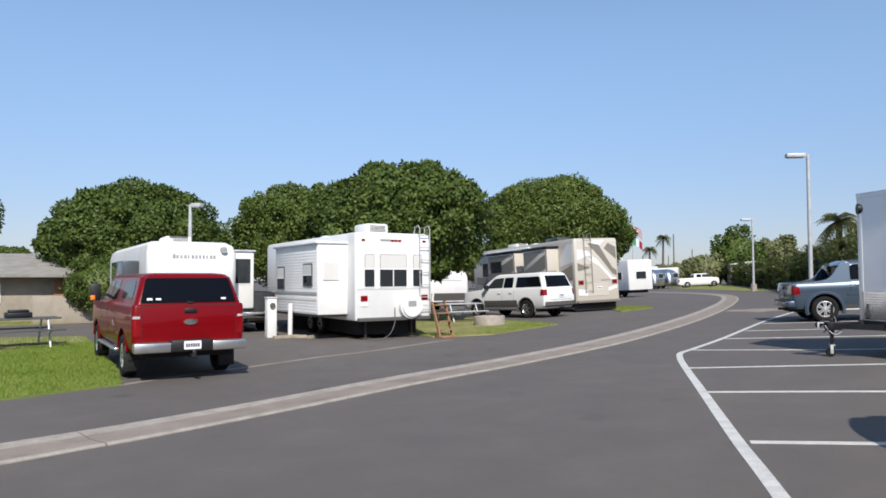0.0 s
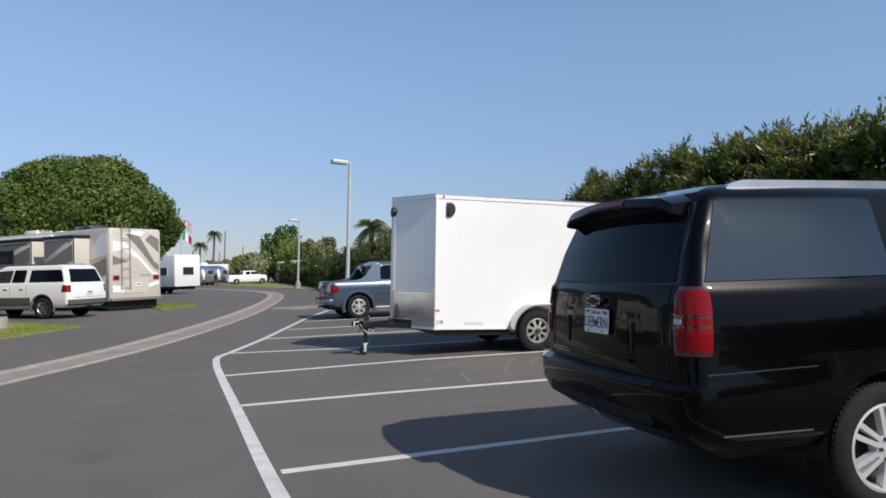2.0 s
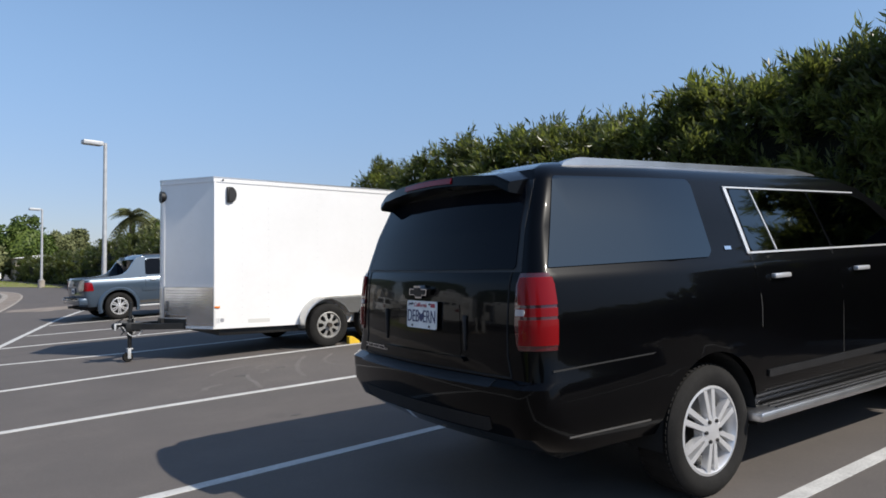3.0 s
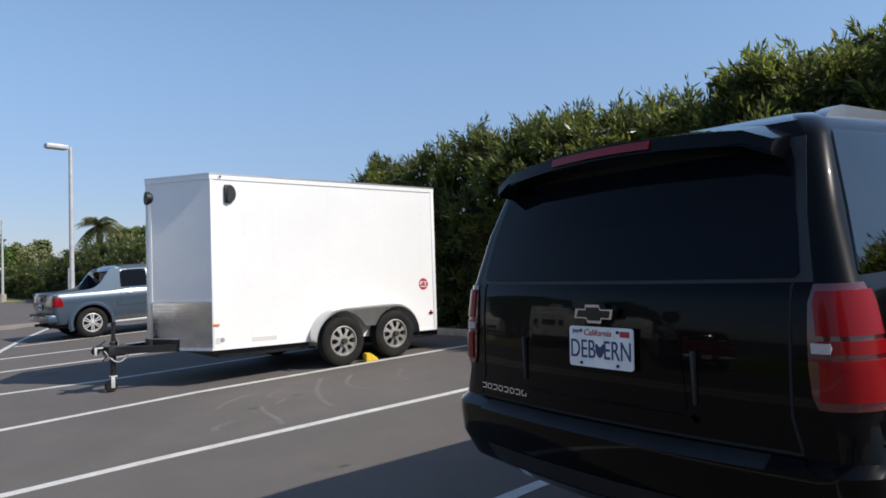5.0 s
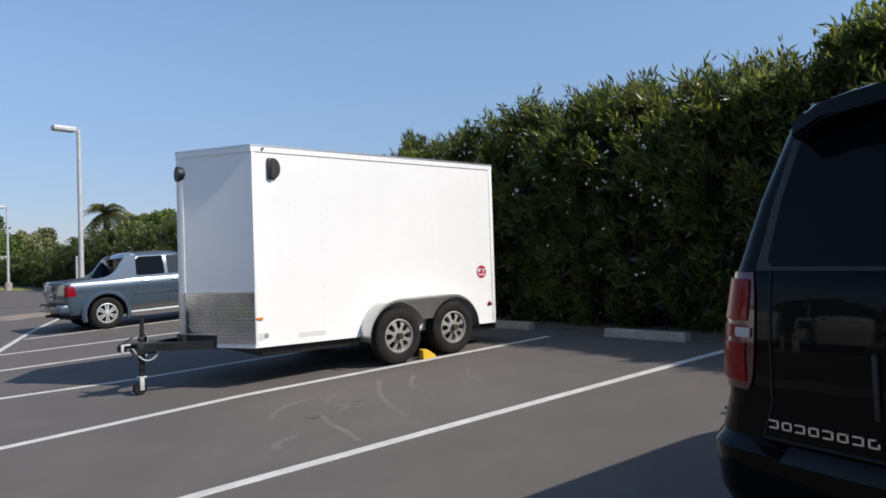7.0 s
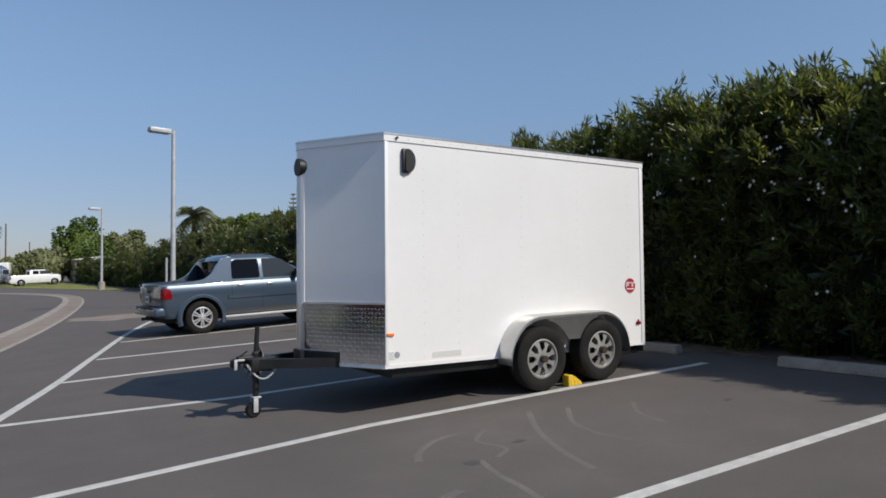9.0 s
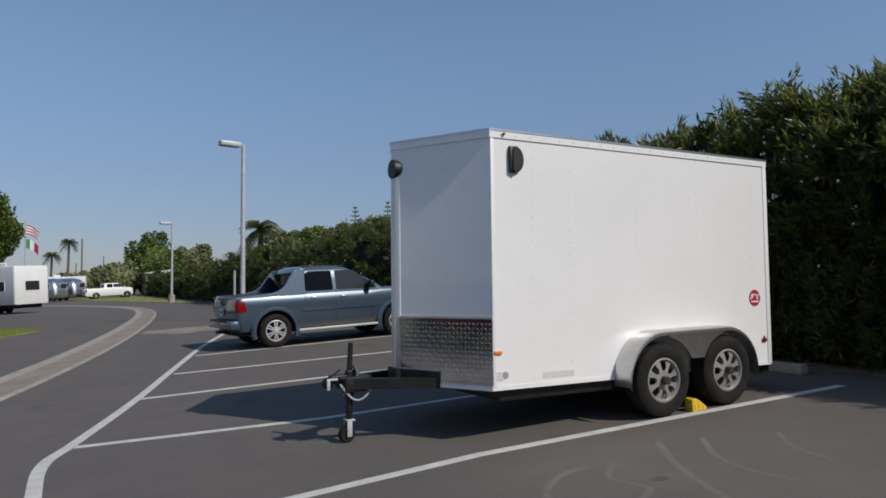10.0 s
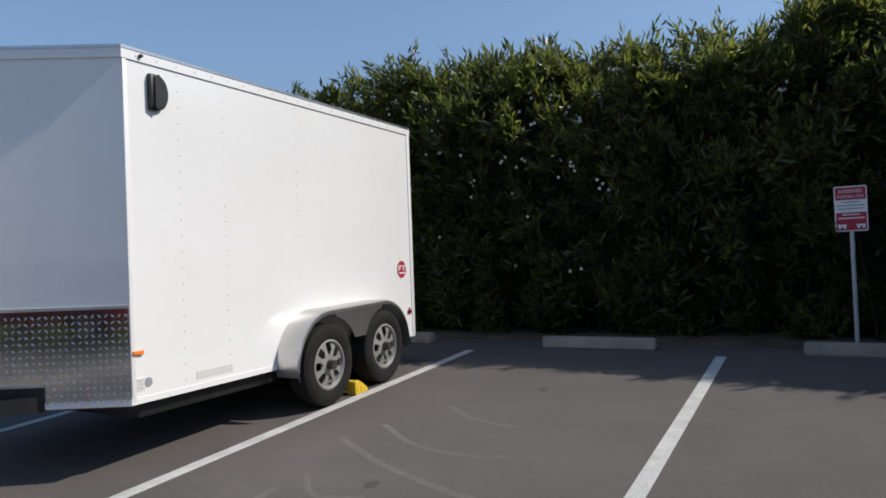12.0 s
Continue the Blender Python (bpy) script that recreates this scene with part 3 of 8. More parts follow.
        lathe(bm, [(rim * 0.2, o - side * 0.005), (rim * 0.42, o - side * 0.01), (rim * 0.42, o - side * 0.03), (rim * 0.2, o - side * 0.03)], m, 24)
        part("spokes", bm, mat, w)
        bm = bmesh.new()
        tube(bm, m @ Vector((0, s * 0.2, 0)), m @ Vector((0, o + side * 0.05, 0)), rim * 0.22, rim * 0.18, 16)
        part("hub_cap", bm, HUB_STEEL, w, "rust-brown steel hub")
    return w


# ---- bodies built from level slices ----
def outline(xr, xf, hw, rr, rf, bow):
    def face(x, b, sgn, n):
        return [(x + sgn * b * ((y / hw) ** 2), y) for y in np.linspace(-1, 1, n) * (hw - (rr if sgn > 0 else rf))]
    pts = []
    rear = face(xr, bow, 1, 9)
    front = face(xf, bow, -1, 9)
    pts += rear[::-1]
    x1, y1 = rear[0]
    for a in np.linspace(0, 90, 7)[1:]:
        pts.append((x1 + rr * (1 - math.cos(radians(a))), y1 - rr * math.sin(radians(a))))
    xs, xe = pts[-1][0], front[0][0] - rf
    pts += [(xs + (xe - xs) * (k / 16) ** 1.7, -hw) for k in range(1, 16)]
    for a in np.linspace(90, 0, 7)[:-1]:
        pts.append((front[0][0] - rf * (1 - math.cos(radians(a))), front[0][1] - rf * math.sin(radians(a))))
    pts += front
    for a in np.linspace(0, 90, 7)[1:]:
        pts.append((front[-1][0] - rf * (1 - math.cos(radians(a))), front[-1][1] + rf * math.sin(radians(a))))
    pts += [(xs + (xe - xs) * (1 - k / 16) ** 1.7, hw) for k in range(1, 16)]
    for a in np.linspace(90, 0, 7)[:-1]:
        pts.append((x1 + rr * (1 - math.cos(radians(a))), -y1 + rr * math.sin(radians(a))))
    return pts


class Shell:
    """A body described by level slices (z, rear x, front x, half width, rear corner, front corner, bow)."""

    def __init__(self, slices, taper=0.0):
        self.s, self.taper = slices, taper

    def warp(self, c):
        """Draw the tail in a little."""
        k = min(1.0, max(0.0, (-0.2 - c.x) / 1.07))
        low = min(1.0, max(0.0, (c.z - 0.75) / 0.15))
        return Vector((c.x, c.y * (1 - self.taper * k * (0.5 + 0.5 * low)), c.z))

    def at(self, z):
        s = self.s
        if z <= s[0][0]:
            return s[0]
        for a, b in zip(s[:-1], s[1:]):
            if a[0] <= z <= b[0] and b[0] > a[0]:
                t = (z - a[0]) / (b[0] - a[0])
                return tuple(p * (1 - t) + q * t for p, q in zip(a, b))
        return s[-1]

    def mesh(self, shape=None):
        bm = bmesh.new()
        rings = []
        for z, xr, xf, hw, rr, rf, bow in self.s:
            rings.append([bm.verts.new(self.warp(Vector((x, y, z)))) for x, y in outline(xr, xf, hw, rr, rf, bow)])
        n = len(rings[0])
        for a, b in zip(rings[:-1], rings[1:]):
            for i in range(n):
                j = (i + 1) % n
                bm.faces.new((a[i], a[j], b[j], b[i]))
        bm.faces.new(rings[0][::-1])
        bm.faces.new(rings[-1])
        if shape:
            for v in bm.verts:
                v.co = shape(v.co)
        return bm

    def side(self, x, z, sgn, off):
        return self.warp(Vector((x, sgn * (self.at(z)[3] + off), z)))

    def panel(self, name, poly, mat, parent, off=0.004, thick=0.02, r=0.04, label="", sides=(1, -1), top=None):
        """A flat panel on both flanks, its shape given in (x, z)."""
        obs = []
        for sgn in sides:
            bm = bmesh.new()
            prism(bm, rounded(poly, r) if r else poly, lambda u, v, d: Vector((u, d, v)), off, off - thick)
            cuts = [(Vector((0, 0, sl[0])), Vector((0, 0, 1))) for sl in self.s]
            if self.taper:
                cuts += [(Vector((-0.2 * k, 0, 0)), Vector((1, 0, 0))) for k in range(1, 6)]
            for co, no in cuts:
                bmesh.ops.bisect_plane(bm, geom=bm.verts[:] + bm.edges[:] + bm.faces[:], dist=1e-5, plane_co=co, plane_no=no)
            for v in bm.verts:
                v.co = self.side(v.co.x, v.co.z, sgn, v.co.y)
            bmesh.ops.recalc_face_normals(bm, faces=bm.faces[:])
            obs.append(part(name, bm, mat, parent, label))
        return obs

    def rear(self, name, rows, mat, parent, off=0.005, thick=0.02, label="", ny=13, front=False):
        """A panel on the tail; rows of (z, y from, y to)."""
        bm = bmesh.new()
        g = []
        full = list(rows)
        for (za, a0, a1), (zb, b0, b1) in zip(rows[:-1], rows[1:]):
            for sl in self.s:
                if za + 0.004 < sl[0] < zb - 0.004:
                    k = (sl[0] - za) / (zb - za)
                    full.append((sl[0], a0 + (b0 - a0) * k, a1 + (b1 - a1) * k))
        rows = sorted(full)
        for z, ya, yb in rows:
            _, xr, xf, hw, rr, rf, bow = self.at(z)
            row = []
            for k in range(ny):
                y = ya + (yb - ya) * k / (ny - 1)
                e = max(0.0, abs(y) - (hw - rr))
                e = min(e, rr * 0.98)
                x = xr + bow * (min(abs(y), hw - rr) / hw) ** 2 + (rr - math.sqrt(max(0, rr * rr - e * e)) if rr else 0)
                row.append((bm.verts.new(self.warp(Vector((x - off, y, z)))), bm.verts.new(self.warp(Vector((x - off + thick, y, z))))))
            g.append(row)
        for a, b in zip(g[:-1], g[1:]):
            for k in range(ny - 1):
                bm.faces.new((a[k][0], a[k + 1][0], b[k + 1][0], b[k][0]))
                bm.faces.new((a[k][1], b[k][1], b[k + 1][1], a[k + 1][1]))
            for k in (0, ny - 1):
                bm.faces.new((a[k][0], b[k][0], b[k][1], a[k][1]))
        for row in (g[0], g[-1]):
            for k in range(ny - 1):
                bm.faces.new((row[k][0], row[k][1], row[k + 1][1], row[k + 1][0]))
        return part(name, bm, mat, parent, label)


def wrap_panel(self, name, rows, mat, parent, s, off=0.006, thick=0.02, label=""):
    """A panel that runs round a rear corner; rows of (z, inner y, front x)."""
    bm = bmesh.new()
    g = []
    for z, yi, xe in rows:
        _, xr, xf, hw, rr, rf, bow = self.at(z)
        yc = hw - rr
        pts = [(xr + bow * (y / hw) ** 2, y, -1.0, 0.0) for y in np.linspace(min(yi, yc), yc, 4)[:-1]]
        x1 = xr + bow * (yc / hw) ** 2
        for a in np.linspace(0, math.pi / 2, 9):
            pts.append((x1 + rr * (1 - math.cos(a)), yc + rr * math.sin(a), -math.cos(a), math.sin(a)))
        xs = x1 + rr
        pts += [(xs + (max(xe, xs) - xs) * k / 2, hw, 0.0, 1.0) for k in (1, 2)]
        g.append([(bm.verts.new(self.warp(Vector((x + nx * off, s * (y + ny * off), z)))), bm.verts.new(self.warp(Vector((x - nx * thick, s * (y - ny * thick), z))))) for x, y, nx, ny in pts])
    n = len(g[0])
    for a, b in zip(g[:-1], g[1:]):
        for k in range(n - 1):
            bm.faces.new((a[k][0], a[k + 1][0], b[k + 1][0], b[k][0]))
            bm.faces.new((a[k][1], b[k][1], b[k + 1][1], a[k + 1][1]))
        for k in (0, n - 1):
            bm.faces.new((a[k][0], b[k][0], b[k][1], a[k][1]))
    for row in (g[0], g[-1]):
        for k in range(n - 1):
            bm.faces.new((row[k][0], row[k][1], row[k + 1][1], row[k + 1][0]))
    return part(name, bm, mat, parent, label)


Shell.wrap = wrap_panel


def cut_arches(ob, places, R, hw, depth=0.34):
    """Take round wheel openings out of a body."""
    bm = bmesh.new()
    for x, z in places:
        for s in (1, -1):
            tube(bm, (x, s * (hw + 0.1), z), (x, s * (hw - depth), z), R, seg=36)
    me = bpy.data.meshes.new("cut")
    bmesh.ops.recalc_face_normals(bm, faces=bm.faces)
    bm.to_mesh(me)
    bm.free()
    cut = new("cut", me)
    cut.parent = ob.parent
    mod = ob.modifiers.new("cut", "BOOLEAN")
    mod.operation, mod.object, mod.solver = "DIFFERENCE", cut, "EXACT"
    bpy.context.view_layer.update()
    done = bpy.data.meshes.new_from_object(ob.evaluated_get(bpy.context.evaluated_depsgraph_get()))
    ob.modifiers.clear()
    old, ob.data = ob.data, done
    finish(done, 30)
    bpy.data.objects.remove(cut)
    bpy.data.meshes.remove(me)


def wells(parent, places, R, hw, depth=0.33):
    for x, z in places:
        for s in (1, -1):
            bm = bmesh.new()
            n = 20
            prof = [(x + R * 0.985 * math.cos(a), z + R * 0.985 * math.sin(a)) for a in np.linspace(-0.12, math.pi + 0.12, n)]
            for d in (0.0,):
                a = [bm.verts.new((u, s * (hw - 0.035), v)) for u, v in prof]
                b = [bm.verts.new((u, s * (hw - depth), v)) for u, v in prof]
                for i in range(n - 1):
                    bm.faces.new((a[i], a[i + 1], b[i + 1], b[i]))
                bm.faces.new(b)
            part("wheel_well", bm, UNDERBODY, parent)


def arch_flare(parent, x, z, R, w, y, mat, s, a0=-15, a1=195, name="arch_flare", proud=0.03):
    bm = bmesh.new()
    rows = []
    for a in np.linspace(radians(a0), radians(a1), 22):
        row = [bm.verts.new((x + rr * math.cos(a), s * yy, z + rr * math.sin(a))) for rr, yy in ((R, y + proud), (R + w * 0.5, y + proud + 0.004), (R + w, y - 0.004), (R, y - 0.06))]
        rows.append(row)
    for a, b in zip(rows[:-1], rows[1:]):
        for j in range(4):
            bm.faces.new((a[j], a[(j + 1) % 4], b[(j + 1) % 4], b[j]))
    bm.faces.new(rows[0])
    bm.faces.new(rows[-1][::-1])
    part(name, bm, mat, parent)


def handle(parent, sh, x, z, mat, s, w=0.17):
    p = sh.side(x, z, s, 0.0)
    bm = boxes((p.x - w / 2, p.x + w / 2, min(p.y, p.y + s * 0.035), max(p.y, p.y + s * 0.035), z - 0.014, z + 0.014), bevel=0.008)
    part("door_handle", bm, mat, parent)


def mirror(parent, sh, x, z, mat, s, size=(0.12, 0.2, 0.2)):
    p = sh.side(x, z, s, 0.0)
    y0, y1 = sorted((p.y + s * 0.05, p.y + s * (0.05 + size[1])))
    bm = boxes((x, x + size[0], y0, y1, z, z + size[2]), bevel=0.03)
    box(bm, x + 0.03, x + 0.09, *sorted((p.y - s * 0.03, p.y + s * 0.08)), z + 0.02, z + 0.08, 0.01)
    part("side_mirror", bm, mat, parent)


def seam(parent, sh, x, z0, z1, s, name="door_gap"):
    """A narrow dark panel gap, running up the flank."""
    bm = bmesh.new()
    zs = np.linspace(z0, z1, 8)
    prism(bm, [(x - 0.004, z) for z in zs] + [(x + 0.004, z) for z in zs[::-1]], lambda u, v, d: sh.side(u, v, s, d), 0.0015, -0.01)
    part(name, bm, UNDERBODY, parent)


def plate(parent, m, letters=None):
    """A number plate; m looks out of the plate along its z, x to its right."""
    bm = bmesh.new()
    prism(bm, rounded([(-0.152, -0.076), (0.152, -0.076), (0.152, 0.076), (-0.152, 0.076)], 0.014), lambda u, v, d: m @ Vector((u, v, d)), 0.004, -0.003)
    p = part("number_plate", bm, WHITE_PRINT, parent, "white number plate with dark blue characters")
    if not letters:
        bm = bmesh.new()
        for k in range(6):
            box(bm, -0.12 + k * 0.042, -0.09 + k * 0.042, -0.035, 0.03, 0.004, 0.0055, 0, m)
        part("plate_characters", bm, NAVY, p)
        return p
    a, b = letters
    text_part("plate_letters", a, 0.098, m @ Matrix.Translation((-0.084, -0.012, 0.005)), NAVY, p, sx=0.72)
    text_part("plate_letters", b, 0.098, m @ Matrix.Translation((0.082, -0.012, 0.005)), NAVY, p, sx=0.72)
    bm = bmesh.new()
    heart = []
    for t in np.linspace(0, 2 * math.pi, 25)[:-1]:
        heart.append((0.0014 * 16 * math.sin(t) * 0.95, 0.0018 * (13 * math.cos(t) - 5 * math.cos(2 * t) - 2 * math.cos(3 * t) - math.cos(4 * t)) - 0.008))
    prism(bm, heart, lambda u, v, d: m @ Vector((u, v, d)), 0.006, 0.003)
    part("plate_heart", bm, NAVY, p)
    text_part("plate_state", "California", 0.034, m @ Matrix.Translation((-0.01, 0.053, 0.005)) @ Matrix(((1, 0.25, 0, 0), (0, 1, 0, 0), (0, 0, 1, 0), (0, 0, 0, 1))), RED_SIGN, p)
    text_part("plate_month", "JAN", 0.02, m @ Matrix.Translation((-0.118, 0.056, 0.005)), NAVY, p)
    part("plate_sticker", box(bmesh.new(), 0.095, 0.138, 0.043, 0.064, 0.004, 0.0055, 0, m), RED_SIGN, p)
    for u, v in ((-0.09, 0.06), (0.085, 0.06), (-0.09, -0.062), (0.085, -0.062)):
        bm = bmesh.new()
        tube(bm, m @ Vector((u, v, 0.003)), m @ Vector((u, v, 0.009)), 0.006, seg=8)
        part("plate_screw", bm, BLACK_STEEL, p)
    return p


def plate_pose(x, y, z, tilt=0):
    """For a plate that looks back along -x."""
    return Matrix.Translation((x, y, z)) @ Matrix(((0, 0, -1, 0), (-1, 0, 0, 0), (0, 1, 0, 0), (0, 0, 0, 1))) @ Matrix.Rotation(radians(tilt), 4, "X")


# ---- the black estate car, long and tall ----
def black_suv():
    t = thing("parked_suv", on_land(3.98, 5.19, -3.0), "large glossy black sport utility vehicle parked nose to the hedge", "car")
    rear_x = -1.27
    sh = Shell([
        (0.42, rear_x + 0.16, 4.30, 0.93, 0.22, 0.25, 0.10),
        (0.51, rear_x + 0.03, 4.40, 0.98, 0.20, 0.25, 0.09),
        (0.62, rear_x - 0.02, 4.42, 1.00, 0.18, 0.25, 0.09),
        (0.755, rear_x - 0.02, 4.42, 1.005, 0.16, 0.25, 0.09),
        (0.785, rear_x + 0.05, 4.42, 1.005, 0.13, 0.25, 0.07),
        (0.90, rear_x + 0.055, 4.42, 1.01, 0.12, 0.25, 0.07),
        (1.03, rear_x + 0.06, 4.42, 1.014, 0.12, 0.25, 0.07),
        (1.13, rear_x + 0.068, 4.41, 1.005, 0.12, 0.25, 0.07),
        (1.24, rear_x + 0.08, 4.38, 0.982, 0.11, 0.25, 0.07),
        (1.285, rear_x + 0.09, 4.34, 0.970, 0.09, 0.25, 0.07),
        (1.30, rear_x + 0.10, 3.15, 0.957, 0.07, 0.2, 0.07),
        (1.52, rear_x + 0.165, 2.78, 0.885, 0.06, 0.2, 0.07),
        (1.76, rear_x + 0.27, 2.30, 0.803, 0.06, 0.2, 0.07),
        (1.82, rear_x + 0.31, 2.10, 0.755, 0.08, 0.2, 0.07),
        (1.865, rear_x + 0.44, 1.85, 0.66, 0.10, 0.2, 0.07),
        (1.885, rear_x + 0.68, 1.4, 0.46, 0.13, 0.2, 0.07),
    ], 0.115)

    def shape(c):
        if c.x > 3.1 and c.z > 1.0:
            c.z -= 0.10 * (c.x - 3.1)
        return c
    body = part("body", sh.mesh(shape), BLACK_PAINT, t)
    axles = [(0.05, 0.375), (3.30, 0.375)]
    cut_arches(body, axles, 0.43, 1.0, 0.36)
    wells(t, axles, 0.43, 1.0, 0.35)
    # the second box is an unseen filler that deepens the shade under the tail
    part("underbody", boxes((-0.75, 4.1, -0.6, 0.6, 0.28, 0.45), (-0.88, -0.42, -0.70, 0.70, 0.34, 0.46), (0.52, 2.80, -0.86, 0.86, 0.30, 0.46), (-0.12, 0.12, -0.85, 0.85, 0.3, 0.5), (3.2, 3.4, -0.85, 0.85, 0.3, 0.5), bevel=0.03), UNDERBODY, t)
    for x, z in axles:
        for s in (1, -1):
            wheel(t, x, s * 0.84, z - 0.010, 0.364, 0.265, 0.245, s, "alloy", 6, ALLOY, 64)
    # tail
    sh.rear("rear_window", [(z, -w, w) for z, w in ((1.315, 0.80), (1.33, 0.815), (1.5, 0.785), (1.68, 0.745), (1.73, 0.72))], TINT, t, 0.006, 0.02)
    sh.rear("window_surround", [(1.30, -0.86, 0.86), (1.76, -0.76, 0.76)], BLACK_PLASTIC, t, 0.001, 0.01)
    bm = bmesh.new()
    prof = [(rear_x + 0.13, 1.775), (rear_x + 0.14, 1.825), (rear_x + 0.62, 1.895), (rear_x + 0.62, 1.80), (rear_x + 0.34, 1.745)]
    rows = []
    for k in range(15):
        y = -0.655 + 1.31 * k / 14
        e = (abs(y) / 0.655) ** 2
        dz = -0.045 * e - (0.03 if abs(y) > 0.65 else 0)
        rows.append([bm.verts.new((x + 0.06 * e, y, z + dz)) for x, z in prof])
    for a, b in zip(rows[:-1], rows[1:]):
        for j in range(5):
            bm.faces.new((a[j], b[j], b[(j + 1) % 5], a[(j + 1) % 5]))
    bm.faces.new(rows[0])
    bm.faces.new(rows[-1][::-1])
    bmesh.ops.bevel(bm, geom=[e for e in bm.edges if abs((e.verts[0].co - e.verts[1].co).normalized().y) > 0.8], offset=0.008, segments=2, affect="EDGES")
    spoiler = part("roof_spoiler", bm, BLACK_PAINT, t)
    bm = bmesh.new()
    rows = []
    for k in range(9):
        y = -0.24 + 0.48 * k / 8
        e = (abs(y) / 0.655) ** 2
        x0 = rear_x + 0.123 + 0.06 * e
        rows.append([bm.verts.new((x0 + dx, y, 1.785 + dz - 0.045 * e)) for dx, dz in ((0, 0.002), (0.008, 0.032), (0.04, 0.036), (0.04, 0.0))])
    for a, b in zip(rows[:-1], rows[1:]):
        for j in range(4):
            bm.faces.new((a[j], b[j], b[(j + 1) % 4], a[(j + 1) % 4]))
    bm.faces.new(rows[0])
    bm.faces.new(rows[-1][::-1])
    part("brake_lamp", bm, RED_LENS, spoiler, "long red high brake lamp")
    for s in (1, -1):
        # lamps wrap round the rear corners
        lamp = sh.wrap("tail_lamp", [(0.93, 0.885, -1.05), (0.965, 0.868, -1.04), (1.05, 0.858, -1.045), (1.15, 0.855, -1.05), (1.24, 0.855, -1.06), (1.295, 0.865, -1.08)], DEEP_RED, t, s, 0.008, 0.03, "tall dark red tail lamp with inner lenses")
        # outer lenses: red plastic, with the sunlit side's brightness put into the colour
        sh.wrap("brake_lens", [(1.145, 0.925, -1.075), (1.16, 0.92, -1.07), (1.24, 0.92, -1.078), (1.275, 0.925, -1.095)], LAMP_RED, lamp, s, 0.014, 0.012, "bright red upper lens")
        sh.wrap("turn_lens", [(0.955, 0.91, -1.075), (0.98, 0.90, -1.068), (1.04, 0.895, -1.07), (1.075, 0.895, -1.072)], LAMP_RED, lamp, s, 0.014, 0.012, "red lower lens")
        sh.wrap("corner_reflector", [(1.09, 0.95, -1.075), (1.13, 0.95, -1.075)], LAMP_RED, lamp, s, 0.012, 0.012)
        sh.rear("reversing_lens", [(1.094, s * 0.872, s * 0.925), (1.11, s * 0.870, s * 0.93), (1.124, s * 0.870, s * 0.925)], CLEAR_LENS, lamp, 0.016, 0.01, "clear reversing lens")
        bm = boxes((rear_x + 0.06, rear_x + 0.13, *sorted((s * 0.40, s * 0.415)), 0.9, 1.08), bevel=0.005)
        part("plate_recess_edge", bm, BLACK_PLASTIC, t)
    sh.rear("tailgate_recess", [(0.87, -0.40, 0.40), (0.89, -0.42, 0.42), (1.13, -0.40, 0.40)], BLACK_PAINT, t, 0.002, 0.02)
    sh.rear("tailgate_step", [(0.845, -0.46, 0.46), (0.865, -0.44, 0.44)], BLACK_PAINT, t, 0.02, 0.04)
    sh.rear("tailgate_gap", [(0.79, -0.80, 0.80), (0.798, -0.80, 0.80)], UNDERBODY, t, 0.003, 0.01)
    for s in (1, -1):
        sh.rear("tailgate_gap", [(0.80, s * 0.795, s * 0.803), (1.30, s * 0.795, s * 0.803)], UNDERBODY, t, 0.003, 0.01, ny=2)
    plate(t, plate_pose(rear_x + 0.045, -0.035, 1.068, -4), ("DEB", "ERN"))
    # badge shapes
    bm = bmesh.new()
    cross = [(-0.115, -0.022), (-0.045, -0.022), (-0.04, -0.042), (0.04, -0.042), (0.045, -0.022), (0.10, -0.022), (0.115, 0.022), (0.045, 0.022), (0.04, 0.042), (-0.04, 0.042), (-0.045, 0.022), (-0.10, 0.022)]
    mm = plate_pose(rear_x + 0.042, -0.02, 1.195, 5) @ Matrix.Diagonal((0.84, 0.84, 1, 1))
    prism(bm, cross, lambda u, v, d: mm @ Vector((u, v, d)), 0.010, -0.02)
    badge = part("badge", bm, CHROME, t, "chrome cross-shaped badge")
    bm = bmesh.new()
    prism(bm, [(u * 0.84, v * 0.70) for u, v in cross], lambda u, v, d: mm @ Vector((u, v, d)), 0.013, 0.005)
    part("badge_inlay", bm, BLACK_PLASTIC, badge)
    bm = bmesh.new()
    for k in range(8):
        w = 0.03
        y = 0.72 - k * 0.041
        _, xr, xf, hw, rr, rf, bow = sh.at(0.84)
        x = xr + bow * (y / hw) ** 2
        box(bm, x - 0.007, x + 0.01, y - w, y, 0.827, 0.832)
        box(bm, x - 0.007, x + 0.01, y - w, y, 0.848, 0.853)
        box(bm, x - 0.007, x + 0.01, y - w, y - w + 0.006, 0.827, 0.853)
        if k % 2:
            box(bm, x - 0.007, x + 0.01, y - 0.006, y, 0.827, 0.853)
    part("name_bars", bm, CHROME, t, "row of small chrome bars", 0)
    # bumper
    sh.rear("bumper_step", [(0.752, -0.70, 0.70), (0.782, -0.70, 0.70)], BLACK_PLASTIC, t, 0.012, 0.06)
    sh.rear("bumper_insert", [(0.52, -0.62, 0.62), (0.54, -0.66, 0.66), (0.60, -0.68, 0.68)], BLACK_PLASTIC, t, 0.006, 0.03)
    # flanks: windows with a chrome line under and behind them
    sh.panel("quarter_window", [(-1.03, 1.318), (0.10, 1.325), (0.14, 1.36), (0.15, 1.74), (0.13, 1.775), (-0.845, 1.778), (-0.865, 1.762)], SIDE_GLASS, t, 0.006, 0.02, 0.012)
